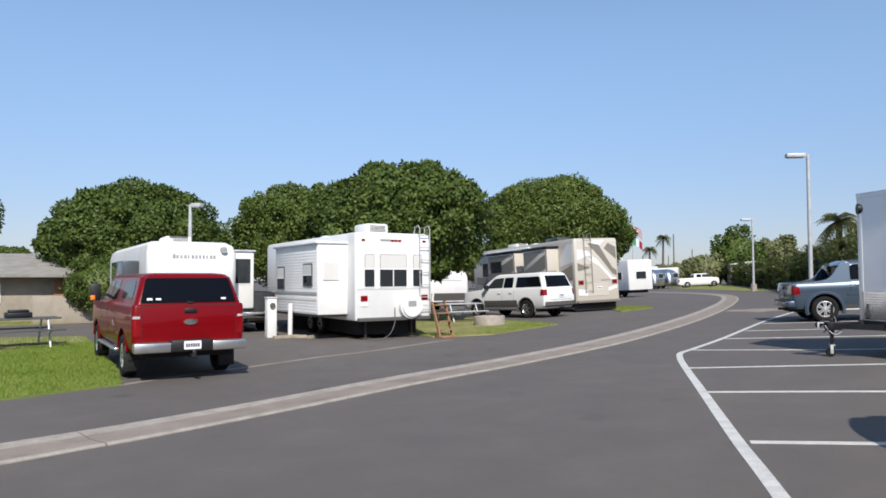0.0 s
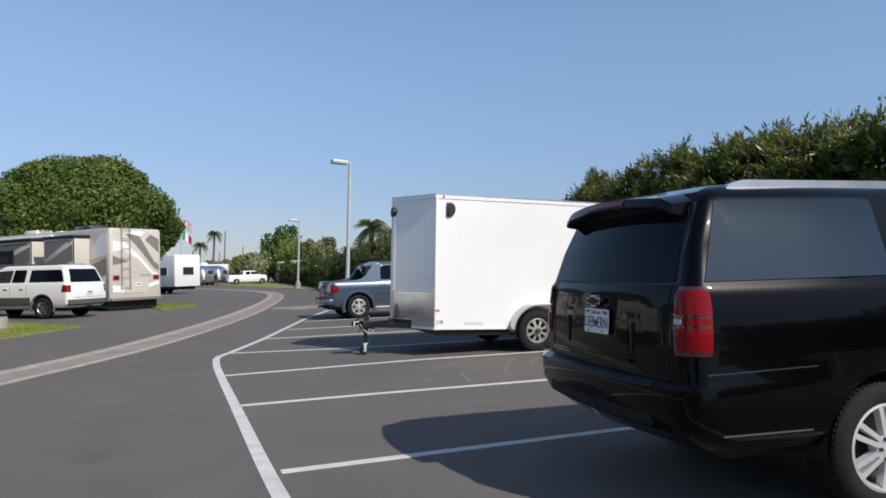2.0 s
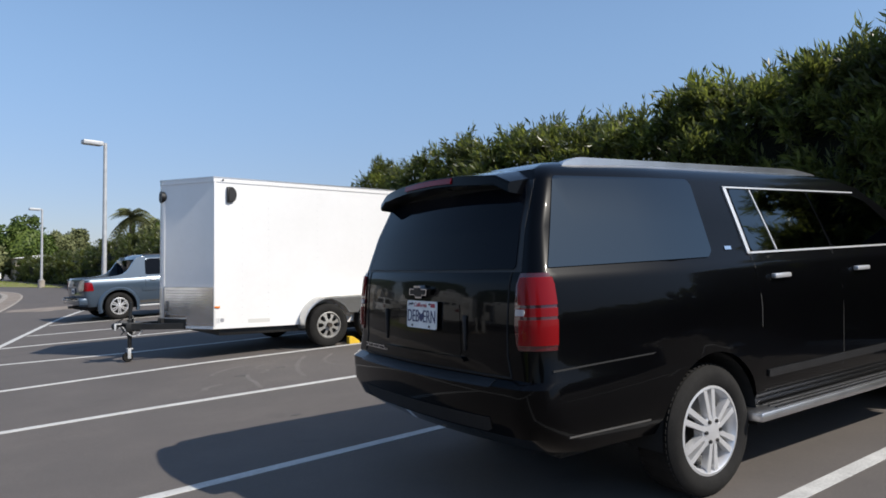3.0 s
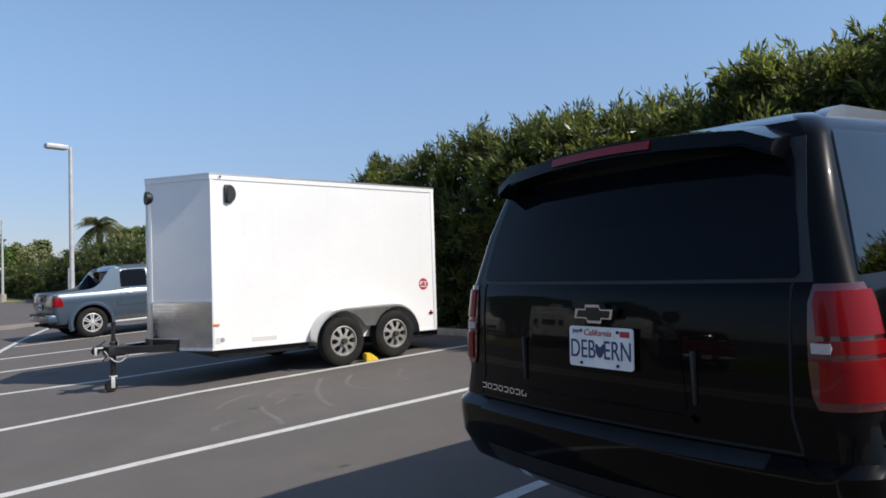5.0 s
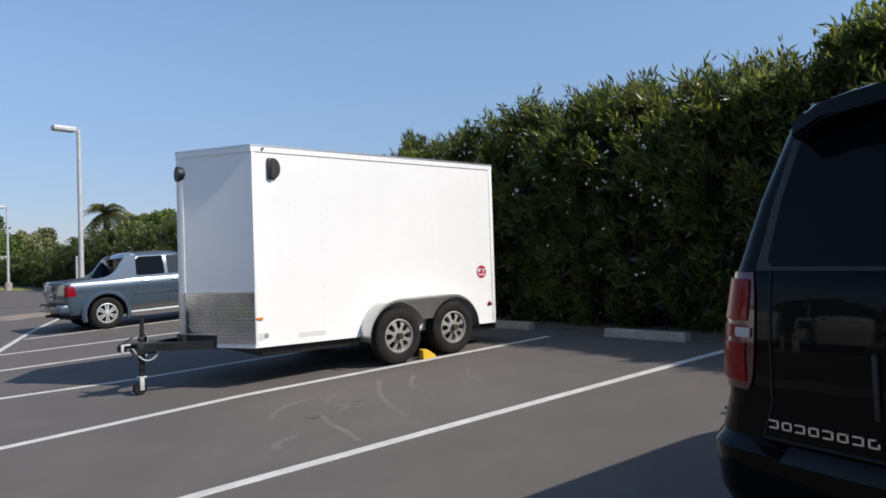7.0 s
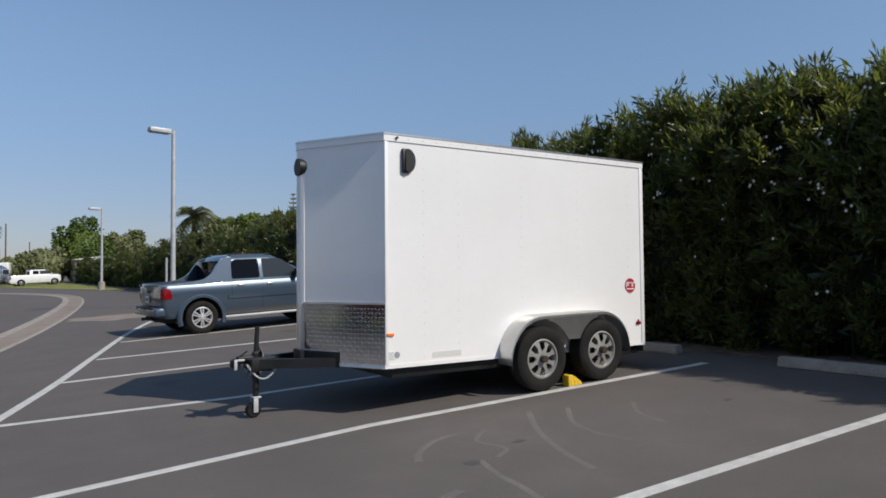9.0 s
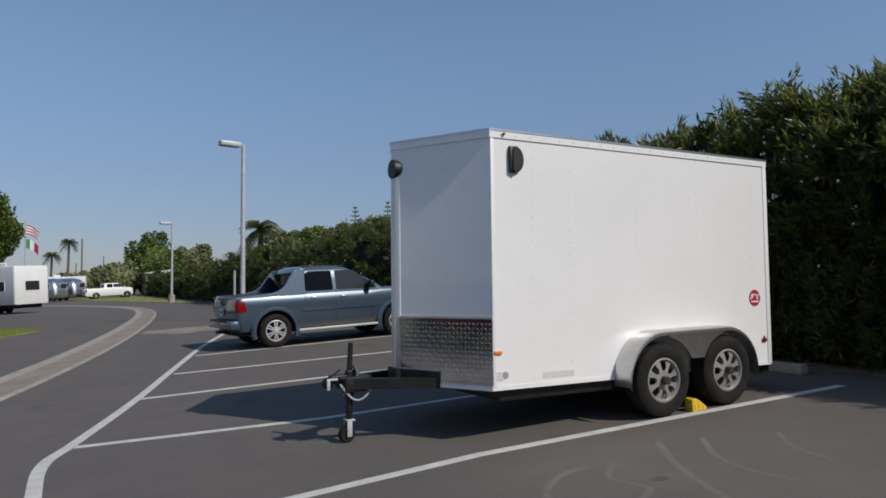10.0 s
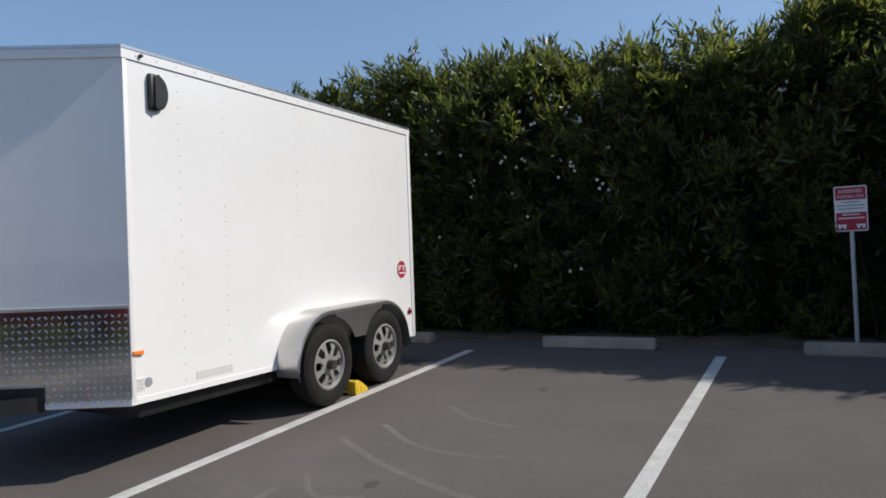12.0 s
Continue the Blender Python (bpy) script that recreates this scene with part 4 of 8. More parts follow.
    sh.panel("rear_door_vent", [(0.52, 1.345), (0.77, 1.345), (0.70, 1.72), (0.50, 1.722)], SIDE_GLASS, t, 0.006, 0.02, 0.03)
    sh.panel("rear_door_window", [(0.80, 1.345), (1.42, 1.345), (1.36, 1.715), (0.735, 1.72)], SIDE_GLASS, t, 0.006, 0.02, 0.03)
    sh.panel("front_door_window", [(1.46, 1.345), (2.55, 1.345), (2.50, 1.40), (2.12, 1.66), (1.96, 1.70), (1.38, 1.712)], SIDE_GLASS, t, 0.006, 0.02, 0.03)
    sh.panel("window_trim", [(0.47, 1.329), (2.66, 1.329), (2.66, 1.340), (0.47, 1.340)], ALLOY, t, 0.009, 0.02, 0)
    sh.panel("window_trim", [(0.47, 1.33), (0.50, 1.33), (0.478, 1.738), (0.448, 1.738)], ALLOY, t, 0.009, 0.02, 0)
    sh.panel("window_trim", [(0.45, 1.729), (2.0, 1.716), (2.0, 1.725), (0.45, 1.738)], ALLOY, t, 0.009, 0.02, 0)
    sh.panel("window_trim", [(0.778, 1.345), (0.790, 1.345), (0.722, 1.72), (0.710, 1.72)], ALLOY, t, 0.008, 0.02, 0)
    for s in (1, -1):
        for x, z0, z1 in ((0.50, 0.9, 1.32), (1.43, 0.5, 1.32), (2.72, 0.5, 1.30)):
            seam(t, sh, x, z0, z1, s)
        handle(t, sh, 0.72, 1.19, ALLOY, s)
        handle(t, sh, 1.70, 1.19, ALLOY, s)
        mirror(t, sh, 2.52, 1.34, BLACK_PAINT, s, (0.14, 0.24, 0.2))
        # running board on two brackets
        y0, y1 = sorted((s * 0.86, s * 1.06))
        board = part("running_board", boxes((0.38, 2.86, y0, y1, 0.365, 0.425), bevel=0.02), SILVER, t, "silver ribbed running board")
        bm = bmesh.new()
        for k in range(4):
            yy = s * (0.90 + 0.045 * k)
            box(bm, 0.56, 2.80, yy - 0.008, yy + 0.008, 0.424, 0.430)
        part("tread_rib", bm, BLACK_PLASTIC, board)
        for bx in (0.7, 2.5):
            part("board_bracket", boxes((bx, bx + 0.08, *sorted((s * 0.6, s * 0.95)), 0.34, 0.39)), BLACK_STEEL, t)
        # roof rail
        bm = bmesh.new()
        prof = [(-0.72, 1.80), (-0.71, 1.86), (-0.60, 1.892), (1.50, 1.895), (1.78, 1.865), (1.90, 1.80)]
        prism(bm, rounded(prof, 0.03), lambda u, v, d: Vector((u, s * d, v)), 0.61, 0.665)
        part("roof_rail", bm, SILVER, t, "dull silver roof rail")
        sh.panel("lower_moulding", [(0.55, 0.60), (2.80, 0.60), (2.80, 0.645), (0.55, 0.645)], BLACK_PLASTIC, t, 0.012, 0.02, 0.01, sides=(s,))
        sh.panel("bumper_end_gap", [(-1.08, 0.83), (-0.42, 0.85), (-0.42, 0.857), (-1.08, 0.838)], UNDERBODY, t, 0.002, 0.01, 0, sides=(s,))
        sh.panel("letter_badge", [(0.27, 1.36), (0.33, 1.36), (0.33, 1.38), (0.27, 1.38)], CHROME, t, 0.006, 0.01, 0, sides=(s,))
        # grey strip painting the reflection along the bumper's lower edge
        sh.panel("bumper_reflection_line", [(-1.0, 0.51), (-0.46, 0.51), (-0.46, 0.518), (-1.0, 0.518)], GREYTRIM, t, 0.004, 0.01, 0, sides=(s,))
    sh.panel("antenna_base", [(2.9, 1.0), (2.95, 1.0), (2.95, 1.03), (2.9, 1.03)], BLACK_PLASTIC, t, 0.004, 0.01, 0, sides=(1,))


black_suv()


# ---- the white cargo trailer ----
def cargo_trailer():
    y0, y1, x0, x1, z0, z1 = 12.11, 13.93, 3.87, 7.435, 0.547, 2.752
    yc = (y0 + y1) / 2
    t = thing("cargo_trailer", pose(0, 0, 0), "white enclosed twin-axle cargo trailer with wedge nose and diamond plate", "trailer")
    nose = 0.50
    tip = [(x0 - nose + 0.5 * nose * (abs(a) / 60.0) ** 2 * 0.16, yc + 0.085 * a / 60.0) for a in (60, 40, 20, 0, -20, -40, -60)]
    plan = [(x0, y0), (x1, y0), (x1, y1), (x0, y1)] + tip

    def shell(name, zz0, zz1, mat, grow=0.0, parent=t, lab="", sl=None, smooth=25):
        bm = bmesh.new()
        pl = [((u - 5.4) * (1 + grow / 1.9) + 5.4, (v - yc) * (1 + grow / 0.91) + yc) for u, v in (sl or plan)]
        prism(bm, pl, lambda u, v, d: (u, v, d), zz0, zz1)
        return part(name, bm, mat, parent, lab, smooth)

    shell("body", z0, z1 - 0.006, TRAILER_WHITE)
    shell("top_rail", z1 - 0.075, z1 - 0.01, TRAILER_WHITE, 0.010, lab="white aluminium roof edge rail")
    shell("roof", z1 - 0.014, z1 + 0.004, SILVER, 0.014)
    shell("bottom_rail", z0 - 0.016, z0 + 0.022, TRAILER_WHITE, 0.005, lab="thin white aluminium sill rail")
    part("floor_frame", boxes((x0 + 0.1, x1 - 0.05, y0 + 0.06, y1 - 0.06, z0 - 0.12, z0 - 0.03), bevel=0.01), BLACK_STEEL, t)
    # corner trims
    bm = boxes((x0 + 0.002, x0 + 0.035, y0 - 0.006, y0 + 0.01, z0, z1 - 0.07), bevel=0.003)
    part("corner_trim", bm, TRAILER_WHITE, t)
    part("corner_trim", boxes((x1 - 0.05, x1 + 0.008, y0 - 0.008, y0 + 0.01, z0, z1 - 0.07), bevel=0.003), TRAILER_WHITE, t)
    # diamond plate stone guard round the nose
    guard_top = 1.13
    left, right = Vector((x0, y1)), Vector((x0, y0))
    ln, rn = Vector(tip[0]), Vector(tip[-1])
    for a, b, s in ((right, rn, 1), (ln, left, -1)):
        d = (b - a)
        ln_ = d.length
        d.normalize()
        n = Vector((-d.y, d.x)) * (1 if (Vector((-d.y, d.x)).x < 0) else -1)

        def at(u, v, h, a=a, d=d, n=n):
            q = a + d * u + n * h
            return Vector((q.x, q.y, v))
        cutw = 0.52
        if s == 1:
            poly = [(0, z0 - 0.02), (cutw, z0 - 0.02), (cutw, z0 + 0.13), (ln_, z0 + 0.13), (ln_, guard_top), (0, guard_top)]
        else:
            poly = [(ln_, z0 - 0.02), (ln_ - cutw, z0 - 0.02), (ln_ - cutw, z0 + 0.13), (0, z0 + 0.13), (0, guard_top), (ln_, guard_top)]
        g = part("stone_guard", prism(bmesh.new(), poly, at, 0.004, -0.01), DIAMOND, t, "bright aluminium diamond plate")
        vs, fs = [], []
        step = 0.040
        for i in range(int(ln_ / step)):
            for j in range(int((guard_top - z0) / step)):
                u, v = (i + 0.5) * step, z0 + (j + 0.5) * step
                inside = (u < cutw if s == 1 else u > ln_ - cutw) or v > z0 + 0.145
                if not inside:
                    continue
                k = len(vs)
                dirn = 1 if (i + j) % 2 else -1
                c, sn = 0.7071, 0.7071 * dirn
                for du, dv, h in ((0.0185, 0, 0.0045), (0, 0.0065, 0.0045), (-0.0185, 0, 0.0045), (0, -0.0065, 0.0045), (0, 0, 0.015)):
                    vs.append(tuple(at(u + du * c - dv * sn, v + du * sn + dv * c, h)))
                fs += [(k + p, k + (p + 1) % 4, k + 4) for p in range(4)]
        ob = array_part("tread_pattern", np.array(vs), np.array(fs), DIAMOND, g)
        ob["kind"] = "stuff"
        # trim along the guard's step and top
        part("guard_trim", prism(bmesh.new(), [(0, guard_top), (ln_, guard_top), (ln_, guard_top + 0.018), (0, guard_top + 0.018)], at, 0.008, 0.0), SILVER, t)
        u0, u1 = (cutw, ln_) if s == 1 else (0, ln_ - cutw)
        part("tongue_mount", prism(bmesh.new(), [(u0, z0 - 0.03), (u1, z0 - 0.03), (u1, z0 + 0.12), (u0, z0 + 0.12)], at, 0.012, -0.01), BLACK_STEEL, t)
        u0, u1 = (cutw, ln_) if s == 1 else (0, ln_ - cutw)
        part("guard_trim", prism(bmesh.new(), [(u0, z0 + 0.118), (u1, z0 + 0.118), (u1, z0 + 0.135), (u0, z0 + 0.135)], at, 0.010, -0.004), SILVER, t)
        # rivets up the middle of each nose panel
        bm = bmesh.new()
        for k in range(16):
            p = at(ln_ * 0.46 if s == 1 else ln_ * 0.54, guard_top + 0.08 + k * 0.095, 0.0)
            bmesh.ops.create_icosphere(bm, subdivisions=1, radius=0.0045, matrix=Matrix.Translation(p))
        part("rivets", bm, GALV, t)["kind"] = "stuff"
    bm = bmesh.new()
    prism(bm, [(u - 0.006, v) for u, v in tip] + [(tip[-1][0] + 0.05, tip[-1][1]), (tip[0][0] + 0.05, tip[0][1])], lambda u, v, d: (u, v, d), z0 + 0.13, guard_top)
    part("nose_cap", bm, SILVER, t, "polished aluminium nose cap")
    part("tongue_mount", boxes((tip[3][0] - 0.012, tip[3][0] + 0.03, tip[-1][1] - 0.01, tip[0][1] + 0.01, z0 - 0.03, z0 + 0.125)), BLACK_STEEL, t)
    bm = bmesh.new()
    prism(bm, [(u - 0.005, v) for u, v in tip] + [(tip[-1][0] + 0.05, tip[-1][1]), (tip[0][0] + 0.05, tip[0][1])], lambda u, v, d: (u, v, d), guard_top, z1 - 0.08)
    part("nose_cap", bm, TRAILER_WHITE, t)
    # side rivets and panel seams
    bm = bmesh.new()
    for x in (x0 + 0.43, x0 + 0.84, x0 + 1.66, x0 + 2.48, x0 + 3.3):
        for k in range(20):
            z = z0 + 0.07 + k * 0.107
            if x > 4.9 and z < 1.15:
                continue
            bmesh.ops.create_icosphere(bm, subdivisions=1, radius=0.005, matrix=Matrix.Translation((x, y0, z)))
    for k in range(22):
        bmesh.ops.create_icosphere(bm, subdivisions=1, radius=0.006, matrix=Matrix.Translation((x0 + 0.1 + k * 0.16, y0 - 0.010, z1 - 0.045)))
    part("rivets", bm, GALV, t)["kind"] = "stuff"
    bm = bmesh.new()
    tube(bm, (x0 + 0.13, y0 - 0.03, z1 - 0.04), (x0 + 0.13, y0, z1 - 0.04), 0.012)
    part("cable_grommet", bm, BLACK_PLASTIC, t)
    # vents: half-round black cowls
    for (cx, yy, s) in ((x0 + 0.19, y0, -1),):
        poly = [(0, -0.115), (0.055, -0.115)] + [(0.055 + 0.085 * math.sin(a), -0.115 * math.cos(a)) for a in np.linspace(0.15, math.pi - 0.15, 12)] + [(0.055, 0.115), (0, 0.115)]
        bm = bmesh.new()
        prism(bm, poly, lambda u, v, d: (cx + u, yy + s * d, 2.50 + v), 0.05, 0.0)
        bmesh.ops.bevel(bm, geom=[e for e in bm.edges if all(abs(v.co.y - (yy + s * 0.05)) < 1e-4 for v in e.verts)], offset=0.02, segments=3, affect="EDGES")
        vent = part("side_vent", bm, BLACK_PLASTIC, t, "black plastic half-round air vent")
        part("vent_mouth", boxes((cx - 0.004, cx + 0.03, y0 - 0.04, y0, 2.40, 2.60), bevel=0.004), BLACK_STEEL, vent)
    bm = bmesh.new()
    tube(bm, (tip[3][0] - 0.012, yc - 0.02, 2.50), (tip[3][0] + 0.06, yc - 0.02, 2.50), 0.088, 0.095, 20)
    part("nose_vent", bm, BLACK_PLASTIC, t, "round black air vent")
    # markers, stickers
    part("marker_lamp", boxes((x0 + 0.01, x0 + 0.09, y0 - 0.018, y0, 0.835, 0.862), bevel=0.006), ORANGE, t, "amber side marker")
    part("marker_lamp", boxes((x1 - 0.14, x1 - 0.07, y0 - 0.018, y0, 0.78, 0.815), (x1 - 0.115, x1 - 0.095, y0 - 0.016, y0, 0.815, 0.84), bevel=0.006), RED_LENS, t, "red side marker")
    bm = bmesh.new()
    tube(bm, (x0 + 0.125, y0 - 0.004, 0.655), (x0 + 0.125, y0, 0.655), 0.03, seg=20)
    st = part("round_sticker", bm, GREY_PRINT, t)
    bm = boxes((x0 + 0.02, x0 + 0.10, y0 - 0.003, y0, 0.61, 0.69))
    s2 = part("data_label", bm, WHITE_PRINT, t)
    bm = bmesh.new()
    for k in range(5):
        box(bm, x0 + 0.027, x0 + 0.093 - 0.015 * (k % 2), y0 - 0.0045, y0, 0.62 + k * 0.014, 0.624 + k * 0.014)
    part("label_bars", bm, GREY_PRINT, s2)
    part("faded_label", boxes((x0 + 0.52, x0 + 0.86, y0 - 0.002, y0, 0.60, 0.655)), BLIND, t)
    bm = bmesh.new()
    tube(bm, (7.20, y0 - 0.004, 1.25), (7.20, y0, 1.25), 0.088, seg=28)
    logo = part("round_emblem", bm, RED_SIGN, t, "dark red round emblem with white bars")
    bm = bmesh.new()
    box(bm, 7.125, 7.185, y0 - 0.006, y0, 1.275, 1.292)
    box(bm, 7.125, 7.142, y0 - 0.006, y0, 1.235, 1.292)
    box(bm, 7.125, 7.175, y0 - 0.006, y0, 1.252, 1.266)
    box(bm, 7.20, 7.275, y0 - 0.006, y0, 1.275, 1.292)
    box(bm, 7.228, 7.247, y0 - 0.006, y0, 1.235, 1.292)
    box(bm, 7.14, 7.26, y0 - 0.006, y0, 1.205, 1.218)
    part("emblem_bars", bm, WHITE_PRINT, logo)
    # wheels and the twin fender
    hubs = ((5.63, 0.515), (6.50, 0.552))
    for x, z in hubs:
        wheel(t, x, y0 - 0.115, z, 0.34, 0.205, 0.205, -1, "steel", 8, WHEEL_PAINT, 0)
        wheel(t, x, y1 + 0.115, z, 0.34, 0.205, 0.205, 1, "steel", 8, WHEEL_PAINT, 0)
        bm = bmesh.new()
        tube(bm, (x, y0, z), (x, y1, z), 0.04)
        part("axle", bm, BLACK_STEEL, t)
    for s, yy in ((-1, y0), (1, y1)):
        top = []
        R = 0.43
        cxa, cxb = 5.63, 6.50
        for a in np.linspace(188, 90, 12):
            top.append((cxa + R * math.cos(radians(a)), 0.53 + R * math.sin(radians(a))))
        for a in np.linspace(90, -5, 12):
            top.append((cxb + R * math.cos(radians(a)), 0.545 + R * math.sin(radians(a))))
        bm = bmesh.new()
        rows = []
        for u, v in top:
            rows.append([bm.verts.new((u, yy + s * d, v + h)) for d, h in ((0, 0.012), (0.20, 0.012), (0.228, 0.0), (0.232, -0.028), (0.226, -0.028), (0.218, 0.0), (0.198, 0.004), (0, 0.004))])
        for a, b in zip(rows[:-1], rows[1:]):
            for j in range(8):
                bm.faces.new((a[j], a[(j + 1) % 8], b[(j + 1) % 8], b[j]))
        bm.faces.new(rows[0])
        bm.faces.new(rows[-1][::-1])
        fender = part("fender", bm, FENDER_METAL, t, "dull silver twin-wheel fender")
        # face plate between the wheels
        web = [(cxa + 0.02, 0.53 + R)]
        for a in np.linspace(78, 8, 10):
            web.append((cxa + 0.385 * math.cos(radians(a)), 0.53 + 0.385 * math.sin(radians(a))))
        for a in np.linspace(172, 102, 10):
            web.append((cxb + 0.385 * math.cos(radians(a)), 0.545 + 0.385 * math.sin(radians(a))))
        web.append((cxb - 0.02, 0.545 + R))
        web = [(u, max(v, 0.70)) for u, v in web]
        part("fender_web", prism(bmesh.new(), web, lambda u, v, d: (u, yy + s * d, v), 0.228, 0.22), FENDER_METAL, fender)
    # tongue, coupler, jack and chains
    bm = bmesh.new()
    for s in (1, -1):
        a, b = Vector((4.1, yc + s * 0.62, 0.56)), Vector((2.86, yc + s * 0.07, 0.57))
        d = (b - a).normalized()
        n = Vector((-d.y, d.x, 0)) * 0.03
        for w0, w1 in ((-0.045, 0.045),):
            vs = [bm.verts.new(p + q + Vector((0, 0, h))) for p in (a, b) for q in (n, -n) for h in (w0, w1)]
            for f in ((0, 1, 3, 2), (4, 6, 7, 5), (0, 4, 5, 1), (2, 3, 7, 6), (1, 5, 7, 3), (0, 2, 6, 4)):
                bm.faces.new([vs[i] for i in f])
    tongue = part("tongue_frame", bm, BLACK_STEEL, t, "black steel A-frame tongue", 20)
    part("tongue_plate", boxes((2.82, 3.10, yc - 0.13, yc + 0.13, 0.61, 0.63), bevel=0.005), BLACK_STEEL, t)
    bm = boxes((2.75, 2.92, yc - 0.04, yc + 0.04, 0.57, 0.645), bevel=0.02)
    bmesh.ops.create_uvsphere(bm, u_segments=16, v_segments=10, radius=0.052, matrix=Matrix.Translation((2.74, yc, 0.575)))
    tube(bm, (2.77, yc - 0.02, 0.635), (2.85, yc - 0.02, 0.69), 0.008)
    coupler = part("coupler", bm, BLACK_STEEL, t, "black ball coupler")
    part("latch", boxes((2.715, 2.745, yc - 0.062, yc - 0.048, 0.52, 0.61), (2.715, 2.82, yc - 0.06, yc - 0.048, 0.60, 0.62), bevel=0.005), GALV, coupler, "bare steel coupler latch")
    for d in (-0.1275, 0.1275):
        part("side_gusset", boxes((2.86, 3.06, yc + d - 0.0075, yc + d + 0.0075, 0.50, 0.63), bevel=0.004), BLACK_STEEL, t)
    jx = 2.94
    bm = bmesh.new()
    tube(bm, (jx, yc, 0.20), (jx, yc, 0.60), 0.030, seg=14)
    tube(bm, (jx, yc, 0.42), (jx, yc, 0.66), 0.040, seg=14)
    tube(bm, (jx, yc, 0.60), (jx + 0.015, yc, 0.92), 0.026, 0.022, 12)
    box(bm, jx - 0.03, jx + 0.05, yc - 0.03, yc + 0.03, 0.62, 0.68, 0.01)
    jack = part("jack_post", bm, BLACK_STEEL, t, "black tongue jack")
    bm = bmesh.new()
    pipe(bm, [(jx + 0.03, yc - 0.03, 0.72), (jx + 0.05, yc - 0.06, 0.66), (jx + 0.04, yc - 0.09, 0.60)], 0.012)
    part("jack_handle", bm, BLACK_STEEL, jack)
    bm = boxes((jx - 0.035, jx + 0.012, yc - 0.05, yc - 0.042, 0.10, 0.24), (jx - 0.035, jx + 0.012, yc + 0.042, yc + 0.05, 0.10, 0.24), (jx - 0.04, jx + 0.04, yc - 0.052, yc + 0.052, 0.235, 0.25), bevel=0.004)
    part("caster_fork", bm, GALV, jack)
    bm = bmesh.new()
    zz = lie(jx - 0.02) + 0.072
    lathe(bm, [(0.02, -0.03), (0.062, -0.034), (0.072, -0.02), (0.072, 0.02), (0.062, 0.034), (0.02, 0.03)], Matrix.Translation((jx - 0.025, yc, zz)), 24)
    part("caster_wheel", bm, RUBBER, jack)
    for s in (1, -1):
        bm = bmesh.new()
        for k in range(30):
            a = k / 29
            p = Vector((2.82 + 0.30 * a, yc + s * (0.11 + 0.06 * a), 0.57 - 0.14 * math.sin(a * math.pi)))
            bmesh.ops.create_uvsphere(bm, u_segments=6, v_segments=4, radius=0.009, matrix=Matrix.Translation(p) @ Matrix.Diagonal((1.5, 0.5 if k % 2 else 1.1, 1.1 if k % 2 else 0.5, 1)))
        part("safety_chain", bm, GALV, t, "galvanised safety chain")
    bm = pipe(bmesh.new(), [(3.3, yc - 0.25, 0.56), (3.0, yc - 0.15, 0.58), (2.9, yc - 0.1, 0.60), (2.84, yc - 0.09, 0.50), (2.80, yc - 0.09, 0.45)], 0.009)
    part("wiring_lead", bm, BLACK_PLASTIC, t)
    bm = boxes((x1 - 0.08, x1 + 0.10, y0 + 0.1, y1 - 0.1, 0.44, 0.53), bevel=0.01)
    part("rear_bumper", bm, BLACK_STEEL, t)
    # wheel chock stands by itself
    bm = bmesh.new()
    prism(bm, [(-0.10, 0), (0.10, 0), (0.085, 0.035), (0.0, 0.10), (-0.05, 0.125), (-0.10, 0.12)], lambda u, v, d: (u, d, v), -0.05, 0.05)
    bmesh.ops.bevel(bm, geom=[e for e in bm.edges], offset=0.006, segments=1, affect="EDGES")
    for k in range(3):
        box(bm, -0.07 + k * 0.05, -0.05 + k * 0.05, -0.056, 0.056, 0.02, 0.075 - k * 0.012)
    c = tagged(part("wheel_chock", bm, YELLOW), "yellow plastic wheel chock against the trailer tyre", "wheel chock")
    c.matrix_world = on_land(6.10, y0 - 0.15, 0)


cargo_trailer()


# ---- foliage ----
def leaf_quads(base, out_dir, length, width, rng, wild=0.6, flat=False):
    """Small folded leaves: arrays of corners and faces."""
    n = len(base)
    d = out_dir + rng.normal(0, wild, (n, 3))
    d /= np.linalg.norm(d, axis=1, keepdims=True) + 1e-9
    s = np.cross(d, rng.normal(0, 1, (n, 3)))
    s /= np.linalg.norm(s, axis=1, keepdims=True) + 1e-9
    if flat:
        # leaves lie across the outward way, like the skin of a crown
        d, s = s, np.cross(d, s)
    u = np.cross(s, d)
    L = (length * rng.uniform(0.7, 1.25, n))[:, None]
    W = (width * rng.uniform(0.7, 1.25, n))[:, None]
    mid = base + d * L * 0.45
    v = np.stack([base, mid + s * W * 0.5 + u * W * 0.18, base + d * L, mid - s * W * 0.5 + u * W * 0.18], 1).reshape(-1, 3)
    return v, np.arange(n * 4).reshape(-1, 4)


def wobble(p, scale, seed=0.0):
    return noise.noise(Vector((p[0] * scale + seed, p[1] * scale, p[2] * scale)))


